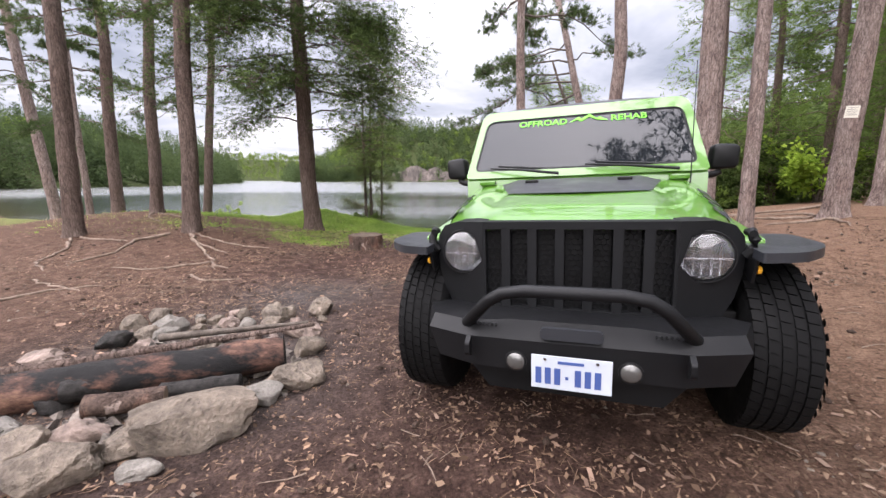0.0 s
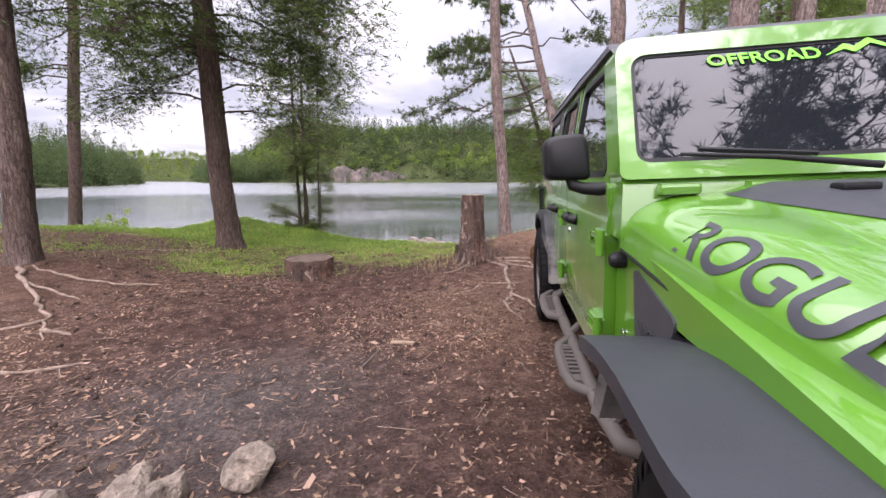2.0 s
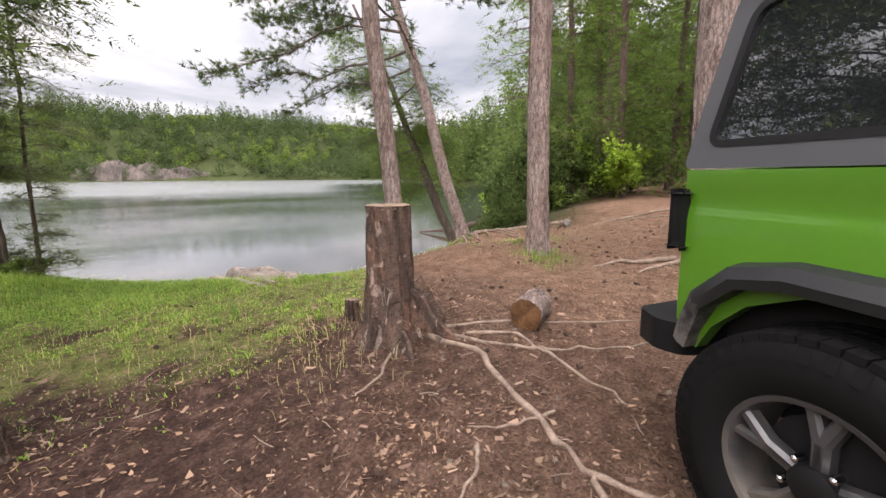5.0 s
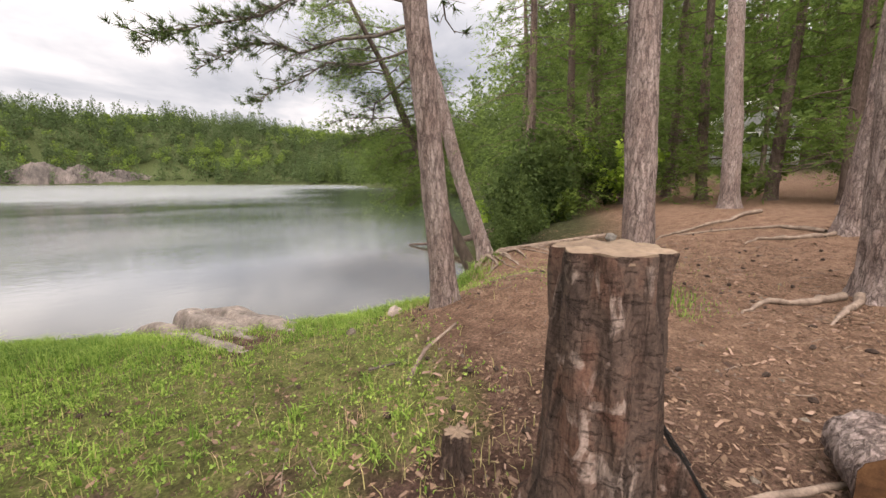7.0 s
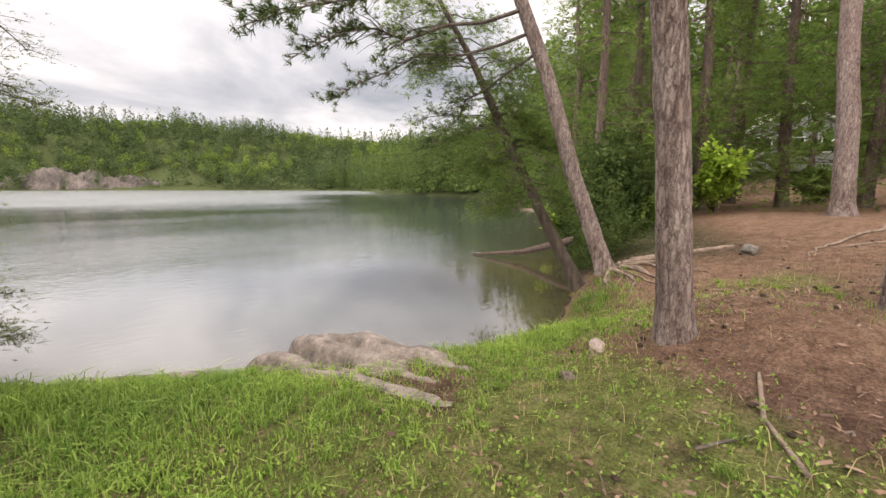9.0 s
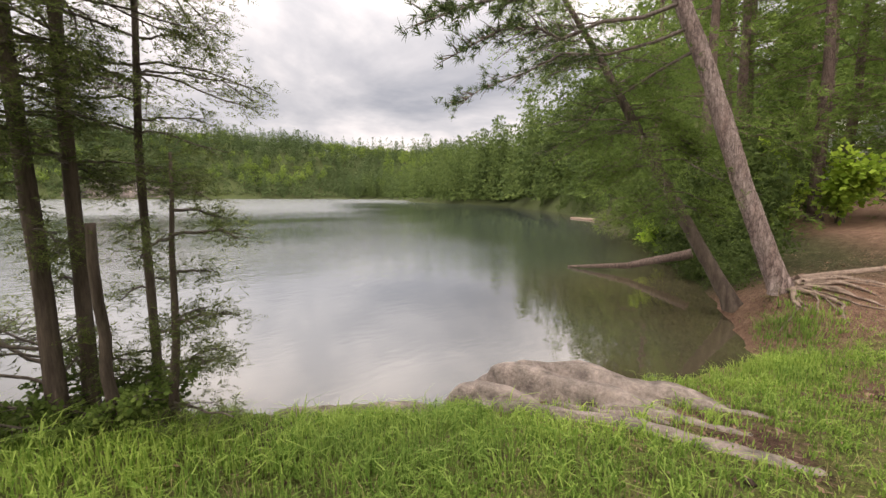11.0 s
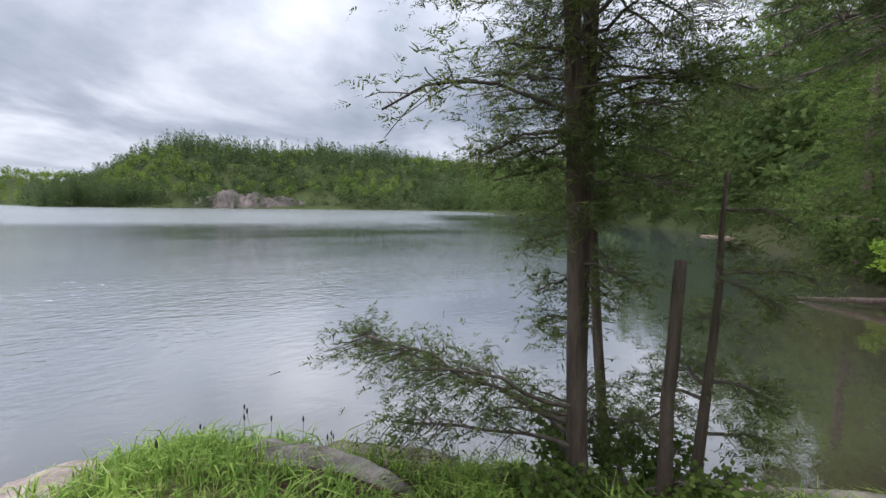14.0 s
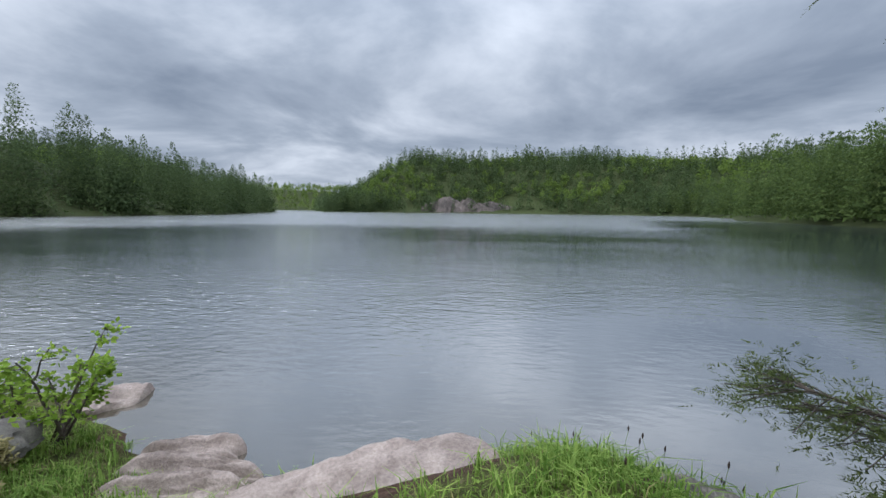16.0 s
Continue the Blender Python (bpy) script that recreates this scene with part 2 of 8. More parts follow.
M_ROCK_PINK = surface("pink_granite", (0.19, 0.15, 0.13), (0.50, 0.41, 0.36), 3.6, 0.85, 0.8, 0.02, fine=42)
M_ROCK_SMOKED = surface("smoked_granite", (0.085, 0.066, 0.058), (0.37, 0.285, 0.24), 5.0, 0.88, 0.9, 0.025, fine=44)
M_ROCK_DARK = surface("lichen_rock", (0.085, 0.078, 0.07), (0.28, 0.255, 0.225), 6, 0.9, 0.6, 0.02, fine=80)
M_CLIFF = surface("cliff", (0.028, 0.026, 0.024), (0.135, 0.112, 0.1), 0.16, 0.9, 0.8, 0.6, fine=0.8, stretch=(1, 1, 0.6))


def ground_material():
    m, n, l, b = nodes_of("forest_floor")
    at = n.new("ShaderNodeAttribute"); at.attribute_name = "green"
    wet = n.new("ShaderNodeAttribute"); wet.attribute_name = "ash"
    far = n.new("ShaderNodeAttribute"); far.attribute_name = "needle"
    big = noise_tex(n, l, 0.9, 5, 0.6)
    mid = noise_tex(n, l, 7.0, 6, 0.7)
    fine = noise_tex(n, l, 55.0, 5, 0.75)
    dirt = ramp_of(n, l, mid.outputs[0], [(0.28, (0.02, 0.011, 0.0085)), (0.52, (0.065, 0.037, 0.029)), (0.75, (0.15, 0.094, 0.075))])
    red = ramp_of(n, l, mid.outputs[0], [(0.28, (0.105, 0.058, 0.038)), (0.72, (0.275, 0.175, 0.12))])
    col = mixed(n, l, far.outputs["Fac"], dirt.outputs[0], red.outputs[0])
    ash = ramp_of(n, l, mid.outputs[0], [(0.3, (0.05, 0.044, 0.041)), (0.7, (0.12, 0.106, 0.1))])
    col = mixed(n, l, wet.outputs["Fac"], col, ash.outputs[0])
    soil = ramp_of(n, l, mid.outputs[0], [(0.3, (0.06, 0.065, 0.022)), (0.52, (0.135, 0.15, 0.045)), (0.75, (0.24, 0.185, 0.105))])
    gm = n.new("ShaderNodeMath"); gm.operation = "ADD"
    bigr = ramp_of(n, l, big.outputs[0], [(0.3, (-0.0,) * 3), (0.7, (0.55,) * 3)])
    l.new(at.outputs["Fac"], gm.inputs[0]); l.new(bigr.outputs[0], gm.inputs[1])
    gr = ramp_of(n, l, gm.outputs[0], [(0.55, (0, 0, 0)), (1.0, (1, 1, 1))])
    col = mixed(n, l, gr.outputs[0], col, soil.outputs[0])
    # dark green floor of the woods: moss and the shade under trees, as colour
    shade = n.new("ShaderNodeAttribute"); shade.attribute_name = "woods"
    moss_shade = ramp_of(n, l, mid.outputs[0], [(0.3, (0.02, 0.027, 0.01)), (0.7, (0.05, 0.062, 0.02))])
    col = mixed(n, l, shade.outputs["Fac"], col, moss_shade.outputs[0])
    fr = ramp_of(n, l, fine.outputs[0], [(0.32, (0.4,) * 3), (0.7, (1.6,) * 3)])
    col = mixed(n, l, 1.0, col, fr.outputs[0], "MULTIPLY")
    l.new(col, b.inputs["Base Color"])
    b.inputs["Roughness"].default_value = 0.95
    b.inputs["Specular IOR Level"].default_value = 0.12
    s = n.new("ShaderNodeMath"); s.operation = "ADD"
    l.new(mid.outputs[0], s.inputs[0]); l.new(fine.outputs[0], s.inputs[1])
    bump_of(n, l, b, s.outputs[0], 1.0, 0.04)
    return m


def water_material():
    m, n, l, b = nodes_of("lake_water")
    at = n.new("ShaderNodeAttribute"); at.attribute_name = "shallow"
    col = mixed(n, l, at.outputs["Fac"], (0.03, 0.038, 0.037), (0.055, 0.046, 0.027))
    l.new(col, b.inputs["Base Color"])
    b.inputs["IOR"].default_value = 11.0
    sl = n.new("ShaderNodeMath"); sl.operation = "MULTIPLY_ADD"; sl.inputs[1].default_value, sl.inputs[2].default_value = -0.26, 0.5
    l.new(at.outputs["Fac"], sl.inputs[0]); l.new(sl.outputs[0], b.inputs["Specular IOR Level"])
    tc = n.new("ShaderNodeTexCoord")

    def waves(scale, stretch, turn, detail):
        mp = n.new("ShaderNodeMapping"); mp.inputs["Scale"].default_value = (1, stretch, 1)
        mp.inputs["Rotation"].default_value = (0, 0, turn)
        l.new(tc.outputs["Object"], mp.inputs[0])
        t = n.new("ShaderNodeTexNoise"); t.inputs["Scale"].default_value = scale
        t.inputs["Detail"].default_value = detail
        l.new(mp.outputs[0], t.inputs["Vector"])
        return t.outputs[0]

    small, swell, gusts = waves(5.0, 1.9, 0.35, 3), waves(1.5, 2.2, 0.2, 2), waves(0.05, 2.2, 0.25, 3)
    gust = ramp_of(n, l, gusts, [(0.40, (0.35,) * 3), (0.62, (1.0,) * 3)])
    calm = n.new("ShaderNodeAttribute"); calm.attribute_name = "ripple"
    both = n.new("ShaderNodeMath"); both.operation = "MULTIPLY_ADD"; both.inputs[1].default_value = 0.7
    l.new(swell, both.inputs[0]); l.new(small, both.inputs[2])
    hm = n.new("ShaderNodeMath"); hm.operation = "MULTIPLY"
    l.new(both.outputs[0], hm.inputs[0]); l.new(gust.outputs[0], hm.inputs[1])
    hm2 = n.new("ShaderNodeMath"); hm2.operation = "MULTIPLY"
    l.new(hm.outputs[0], hm2.inputs[0]); l.new(calm.outputs["Fac"], hm2.inputs[1])
    bump_of(n, l, b, hm2.outputs[0], 0.6, 0.095)
    rg = n.new("ShaderNodeMath"); rg.operation = "MULTIPLY_ADD"
    sq = n.new("ShaderNodeMath"); sq.operation = "POWER"; sq.inputs[1].default_value = 2.0
    l.new(calm.outputs["Fac"], sq.inputs[0])
    l.new(sq.outputs[0], rg.inputs[0]); rg.inputs[1].default_value, rg.inputs[2].default_value = 0.2, 0.012
    l.new(rg.outputs[0], b.inputs["Roughness"])
    return m


M_GROUND, M_WATER = ground_material(), water_material()


def paint(name, col, rough=0.3, coat=0.0, metal=0.0, dirt=None, dirt_h=0.0, grain=60.0, spec=0.25):
    m, n, l, b = nodes_of(name)
    t = noise_tex(n, l, 3.0, 5, 0.6)
    base = ramp_of(n, l, t.outputs[0], [(0.3, tuple(c * 0.9 for c in col)), (0.7, tuple(min(1, c * 1.08) for c in col))]).outputs[0]
    rr = ramp_of(n, l, t.outputs[0], [(0.3, (rough * 0.8,) * 3), (0.7, (min(1, rough * 1.3),) * 3)])
    rough_out = rr.outputs[0]
    if dirt:
        tc = n.new("ShaderNodeTexCoord"); sp = n.new("ShaderNodeSeparateXYZ")
        l.new(tc.outputs["Object"], sp.inputs[0])
        sub = n.new("ShaderNodeMath"); sub.operation = "SUBTRACT"; sub.inputs[0].default_value = dirt_h
        l.new(sp.outputs["Z"], sub.inputs[1])
        g = noise_tex(n, l, 5.0, 7, 0.75)
        ad = n.new("ShaderNodeMath"); ad.operation = "MULTIPLY_ADD"
        l.new(g.outputs[0], ad.inputs[0]); ad.inputs[1].default_value = 1.1; l.new(sub.outputs[0], ad.inputs[2])
        f = ramp_of(n, l, ad.outputs[0], [(0.60, (0, 0, 0)), (0.72, (0.35,) * 3), (1.0, (0.85,) * 3)])
        base = mixed(n, l, f.outputs[0], base, dirt)
        rough_out = mixed(n, l, f.outputs[0], rough_out, (0.85,) * 3)
    l.new(base, b.inputs["Base Color"])
    l.new(rough_out, b.inputs["Roughness"])
    b.inputs["Metallic"].default_value = metal
    b.inputs["Specular IOR Level"].default_value = 0.5 if coat or metal else spec
    b.inputs["Coat Weight"].default_value = coat
    b.inputs["Coat Roughness"].default_value = 0.04
    if grain:
        bump_of(n, l, b, noise_tex(n, l, grain * 6, 3, 0.6).outputs[0], 0.06 if coat else 0.25, 0.002)
    return m


M_GREEN = paint("lime_paint", (0.06, 0.18, 0.0088), 0.35, 1.0, dirt=(0.23, 0.195, 0.125), dirt_h=0.76, grain=0)
M_GREEN_CLEAN = paint("lime_paint_clean", (0.06, 0.18, 0.0088), 0.35, 1.0, grain=0)
M_BLACK = paint("black_plastic", (0.006, 0.0063, 0.007), 0.5)
M_BLACK_MATT = paint("textured_black", (0.007, 0.0075, 0.0085), 0.62, spec=0.18)
M_STEEL_BLACK = paint("powder_coat", (0.007, 0.0073, 0.0082), 0.45, spec=0.2)
M_FLARE = paint("grey_flare", (0.022, 0.024, 0.029), 0.42, spec=0.4)
M_FLARE_DIRTY = paint("dusty_flare", (0.014, 0.0145, 0.016), 0.5, dirt=(0.24, 0.225, 0.21), dirt_h=0.86)
M_REFLECTOR = paint("lamp_reflector", (0.34, 0.345, 0.355), 0.22, metal=1.0, grain=0)
M_FOG = paint("fog_lens", (0.15, 0.15, 0.145), 0.22, metal=0.6, grain=0)
M_RUBBER = paint("tyre_rubber", (0.006, 0.006, 0.0063), 0.7, dirt=(0.04, 0.034, 0.028), dirt_h=-0.3, spec=0.12)
M_RIM = paint("dark_rim", (0.09, 0.09, 0.095), 0.38, metal=0.6, dirt=(0.2, 0.17, 0.14), dirt_h=0.1)
M_HARDTOP = paint("hardtop", (0.06, 0.062, 0.068), 0.6)
M_STEP = paint("dusty_step", (0.07, 0.062, 0.055), 0.75, dirt=(0.22, 0.18, 0.145), dirt_h=0.2)
M_CHROME = paint("chrome", (0.75, 0.76, 0.78), 0.12, metal=1.0, grain=0)
M_DECAL = paint("black_decal", (0.035, 0.037, 0.042), 0.4, grain=0)
M_LIME_DECAL = paint("lime_decal", (0.16, 0.62, 0.05), 0.5, grain=0)
M_AMBER = paint("amber", (0.8, 0.4, 0.03), 0.3, grain=0)
M_RED = paint("tail_red", (0.28, 0.02, 0.02), 0.3, grain=0)
M_PLATE = paint("plate_white", (0.46, 0.50, 0.56), 0.4, grain=0)
M_PLATE_BLUE = paint("plate_blue", (0.05, 0.085, 0.25), 0.5, grain=0)
M_BOARD = paint("notice_board", (0.62, 0.6, 0.52), 0.7)
M_HOUSE = paint("grey_siding", (0.33, 0.34, 0.35), 0.8)
M_ROOF = paint("white_roof", (0.8, 0.8, 0.78), 0.6)
M_DARK = paint("dark_inside", (0.012, 0.012, 0.013), 0.8)


def glass_mat(name, tint, rough=0.02, trans=0.6):
    m, n, l, b = nodes_of(name)
    b.inputs["Base Color"].default_value = (*tint, 1)
    b.inputs["Roughness"].default_value = rough
    b.inputs["IOR"].default_value = 1.52 if trans > 0.5 or rough > 0.02 else 2.5
    b.inputs["Transmission Weight"].default_value = trans
    b.inputs["Specular IOR Level"].default_value = 0.5
    b.inputs["Coat Weight"].default_value = 1.0
    b.inputs["Coat IOR"].default_value = 1.48
    b.inputs["Coat Roughness"].default_value = 0.01
    return m


M_GLASS = glass_mat("tinted_glass", (0.012, 0.014, 0.017), 0.012, 0.2)
M_SCREEN = glass_mat("windscreen_glass", (0.012, 0.014, 0.017), 0.02, 0.2)
M_SCREEN.node_tree.nodes["Principled BSDF"].inputs["Coat Weight"].default_value = 0.0
M_SCREEN.node_tree.nodes["Principled BSDF"].inputs["IOR"].default_value = 1.42
M_LENS = glass_mat("clear_lens", (0.9, 0.92, 0.95), 0.02, 0.95)

# ---- building helpers ----


def mesh_ob(name, verts, faces, mat, parent=None, smooth=False):
    me = bpy.data.meshes.new(name)
    me.from_pydata(verts, [], faces)
    me.materials.append(mat)
    if smooth:
        me.polygons.foreach_set("use_smooth", [True] * len(me.polygons))
    ob = new(name, me)
    ob.parent = parent
    return ob


def soup(name, verts, size, mat, parent=None):
    """A mesh of separate triangles (size 3) or quads (size 4) from an array of corners."""
    verts = np.ascontiguousarray(verts, np.float32).reshape(-1, 3)
    k = len(verts) // size
    me = bpy.data.meshes.new(name)
    me.vertices.add(len(verts)); me.vertices.foreach_set("co", verts.ravel())
    me.loops.add(len(verts)); me.loops.foreach_set("vertex_index", np.arange(len(verts), dtype=np.int32))
    me.polygons.add(k); me.polygons.foreach_set("loop_start", np.arange(0, len(verts), size, dtype=np.int32))
    me.update(calc_edges=True)
    me.materials.append(mat)
    ob = new(name, me)
    ob.parent = parent
    return ob


def part(name, bm, material, parent, label="", smooth=None):
    """Links a bmesh as one mesh object under a thing or a part."""
    me = bpy.data.meshes.new(name)
    bmesh.ops.recalc_face_normals(bm, faces=bm.faces)
    if smooth:
        lim = radians(smooth)
        for f in bm.faces:
            f.smooth = True
        for ed in bm.edges:
            if len(ed.link_faces) == 2 and ed.calc_face_angle(0) > lim:
                ed.smooth = False
    bm.to_mesh(me); bm.free()
    me.materials.append(material)
    ob = new(name, me)
    ob.parent = parent
    if label:
        tagged(ob, label)
    return ob


def empty(name, m, label, category, group="", kind=""):
    ob = new(name)
    ob.matrix_world = m
    return tagged(ob, label, category, group, kind)


def bevelled(bm, amount, segs=2, geom=None):
    if amount > 0:
        eds = [ed for ed in (geom or bm.edges) if ed.is_valid and len(ed.link_faces) == 2 and ed.calc_face_angle(0) > 0.5]
        bmesh.ops.bevel(bm, geom=eds, offset=amount, segments=segs, affect="EDGES", profile=0.6, clamp_overlap=True)
    return bm


def box(x0, x1, y0, y1, z0, z1, bev=0.0, bm=None):
    bm = bm or bmesh.new()
    r = bmesh.ops.create_cube(bm, size=1)
    for v in r["verts"]:
        v.co = Vector(((x0 + x1) / 2 + v.co.x * (x1 - x0), (y0 + y1) / 2 + v.co.y * (y1 - y0), (z0 + z1) / 2 + v.co.z * (z1 - z0)))
    if bev:
        bevelled(bm, bev, 2, {ed for v in r["verts"] for ed in v.link_edges})
    return bm


def prism(pts, a, b, plane="yz", bev=0.0, bm=None):
    """A polygon in a plane, extruded from a to b along the third axis."""
    own = bmesh.new()
    put = {"yz": lambda p, w: (w, p[0], p[1]), "xz": lambda p, w: (p[0], w, p[1]), "xy": lambda p, w: (p[0], p[1], w)}[plane]
    lo = [own.verts.new(put(p, a)) for p in pts]
    hi = [own.verts.new(put(p, b)) for p in pts]
    own.faces.new(lo); own.faces.new(hi[::-1])
    for i in range(len(pts)):
        j = (i + 1) % len(pts)
        own.faces.new((lo[i], hi[i], hi[j], lo[j]))
    bevelled(own, bev)
    if bm is None:
        return own
    me = bpy.data.meshes.new("tmp"); own.to_mesh(me); own.free(); bm.from_mesh(me); bpy.data.meshes.remove(me)
    return bm


def frame_ring(outer, inner, a, b, plane="yz", bev=0.0):
    """A frame between two loops of as many corners, extruded from a to b."""
    bm = bmesh.new()
    put = {"yz": lambda p, w: (w, p[0], p[1]), "xz": lambda p, w: (p[0], w, p[1]), "xy": lambda p, w: (p[0], p[1], w)}[plane]
    o0, o1, i0, i1 = ([bm.verts.new(put(p, w)) for p in loop] for loop, w in ((outer, a), (outer, b), (inner, a), (inner, b)))
    k = len(outer)
    for i in range(k):
        j = (i + 1) % k
        bm.faces.new((o0[i], o0[j], i0[j], i0[i])); bm.faces.new((o1[i], i1[i], i1[j], o1[j]))
        bm.faces.new((o0[i], o1[i], o1[j], o0[j])); bm.faces.new((i0[i], i0[j], i1[j], i1[i]))
    return bevelled(bm, bev)


def rounded(pts, r, segs=4):
    """The polygon with its corners rounded; r: one radius, or one for each corner."""
    out, k = [], len(pts)
    for i, p in enumerate(pts):
        rad = r[i] if isinstance(r, (list, tuple)) else r
        p = Vector(p)
        a, b = Vector(pts[i - 1]) - p, Vector(pts[(i + 1) % k]) - p
        q = min(rad, a.length * 0.45, b.length * 0.45)
        p0, p1 = p + a.normalized() * q, p + b.normalized() * q
        for s in range(segs + 1):
            u = s / segs
            out.append(tuple(p0 * (1 - u) ** 2 + p * 2 * u * (1 - u) + p1 * u * u))
    return out


def inset_poly(pts, d):
    k, out = len(pts), []
    c = sum((Vector(p) for p in pts), Vector((0, 0))) / k
    area = sum(pts[i][0] * pts[(i + 1) % k][1] - pts[(i + 1) % k][0] * pts[i][1] for i in range(k))
    sgn = 1 if area > 0 else -1
    for i in range(k):
        a, p, b = Vector(pts[i - 1]), Vector(pts[i]), Vector(pts[(i + 1) % k])
        e1, e2 = (p - a), (b - p)
        e1 = e1.normalized() if e1.length > 1e-6 else (p - c).normalized()
        e2 = e2.normalized() if e2.length > 1e-6 else e1
        nrm = Vector((-(e1 + e2).y, (e1 + e2).x)) * sgn
        nrm = nrm.normalized() if nrm.length > 1e-6 else (c - p).normalized()
        out.append(tuple(p + nrm * d))
    return out


def tube(pts, rad, n=8, bm=None, caps=True):
    """A round bar along points; rad: one radius or one for each point."""
    bm = bm or bmesh.new()
    pts = [Vector(p) for p in pts]
    rads = rad if isinstance(rad, (list, tuple)) else [rad] * len(pts)
    ref, rings = Vector((0.13, 0.31, 1)).normalized(), []
    for i, p in enumerate(pts):
        t = (pts[min(i + 1, len(pts) - 1)] - pts[max(i - 1, 0)]).normalized()
        if abs(t.dot(ref)) > 0.95:
            ref = Vector((1, 0.2, 0.1)).normalized()
        u = t.cross(ref).normalized(); w = t.cross(u)
        ref = -t.cross(t.cross(ref)).normalized() if False else ref
        rings.append([bm.verts.new(p + (u * math.cos(2 * math.pi * k / n) + w * math.sin(2 * math.pi * k / n)) * rads[i]) for k in range(n)])
    for a, b in zip(rings, rings[1:]):
        for k in range(n):
            bm.faces.new((a[k], a[(k + 1) % n], b[(k + 1) % n], b[k]))
    if caps:
        bm.faces.new(rings[0][::-1]); bm.faces.new(rings[-1])
    return bm


def lathe(profile, n=40, axis="x", centre=(0, 0, 0), bm=None, closed=False, caps=True):
    """A profile of (along the axis, radius), turned about the axis."""
    bm = bm or bmesh.new()
    c = Vector(centre)
    rings = []
    for a, r in profile:
        ring = []
        for k in range(n):
            u, w = r * math.cos(2 * math.pi * k / n), r * math.sin(2 * math.pi * k / n)
            ring.append(bm.verts.new(c + Vector({"x": (a, u, w), "y": (u, a, w), "z": (u, w, a)}[axis])))
        rings.append(ring)
    pairs = list(zip(rings, rings[1:])) + ([(rings[-1], rings[0])] if closed else [])
    for a, b in pairs:
        for k in range(n):
            bm.faces.new((a[k], a[(k + 1) % n], b[(k + 1) % n], b[k]))
    if not closed and caps:
        if profile[0][1] > 1e-4:
            bm.faces.new(rings[0][::-1])
        if profile[-1][1] > 1e-4:
            bm.faces.new(rings[-1])
    return bm


# ---- the lay of the land ----
WATER = -0.55
LAKE = [(-82, 73), (-55, 48), (-30, 28), (-18, 18.5), (-11.5, 16.6), (-8.7, 16.7), (-7.8, 16.95), (-7.2, 16.4), (-6.4, 16.0), (-5.5, 15.6), (-4.4, 15.95), (-3.6, 16.15),
        (-2.8, 15.9), (-1.9, 15.5), (-1.0, 15.0), (0.1, 14.25), (0.7, 13.9), (1.5, 13.75), (2.8, 12.95), (4.0, 12.7), (5.3, 13.35), (7.1, 14.3),
        (11.3, 17.2), (22.4, 25.0), (36, 40), (57, 70), (66, 122), (95, 170), (115, 235), (95, 285), (25, 299), (-60, 302), (-112, 300), (-235, 560),
        (-320, 560), (-190, 330), (-110, 220), (-77, 122)]


def lake_distance(x, y):
    """Metres from the shore line: positive on land, negative on the lake."""
    x, y = np.asarray(x, float), np.asarray(y, float)
    best, inside = np.full(x.shape, 1e9), np.zeros(x.shape, bool)
    for (ax, ay), (bx, by) in zip(LAKE, LAKE[1:] + LAKE[:1]):
        dx, dy = bx - ax, by - ay
        t = np.clip(((x - ax) * dx + (y - ay) * dy) / (dx * dx + dy * dy), 0, 1)
        best = np.minimum(best, np.hypot(x - ax - t * dx, y - ay - t * dy))
        cross = (ay > y) != (by > y)
        with np.errstate(divide="ignore", invalid="ignore"):
            at = ax + (y - ay) * dx / (dy if dy else 1e-9)
        inside ^= cross & (x < at)
    return np.where(inside, -best, best)


def wave(x, y, s, k=0.0):
    """A cheap smooth noise, about -1 to 1."""
    return (np.sin(x * s + 1.3 * np.sin(y * s * 0.7 + k) + k) + np.sin(y * s * 1.13 + 1.7 * np.sin(x * s * 0.61 + 2 * k) + 2.1 + k)) * 0.5


def blob(x, y, cx, cy, rx, ry=None):
    return np.exp(-((x - cx) / rx) ** 2 - ((y - cy) / (ry or rx)) ** 2)


def soft_step(v, a, b):
    t = np.clip((v - a) / (b - a), 0, 1)
    return t * t * (3 - 2 * t)


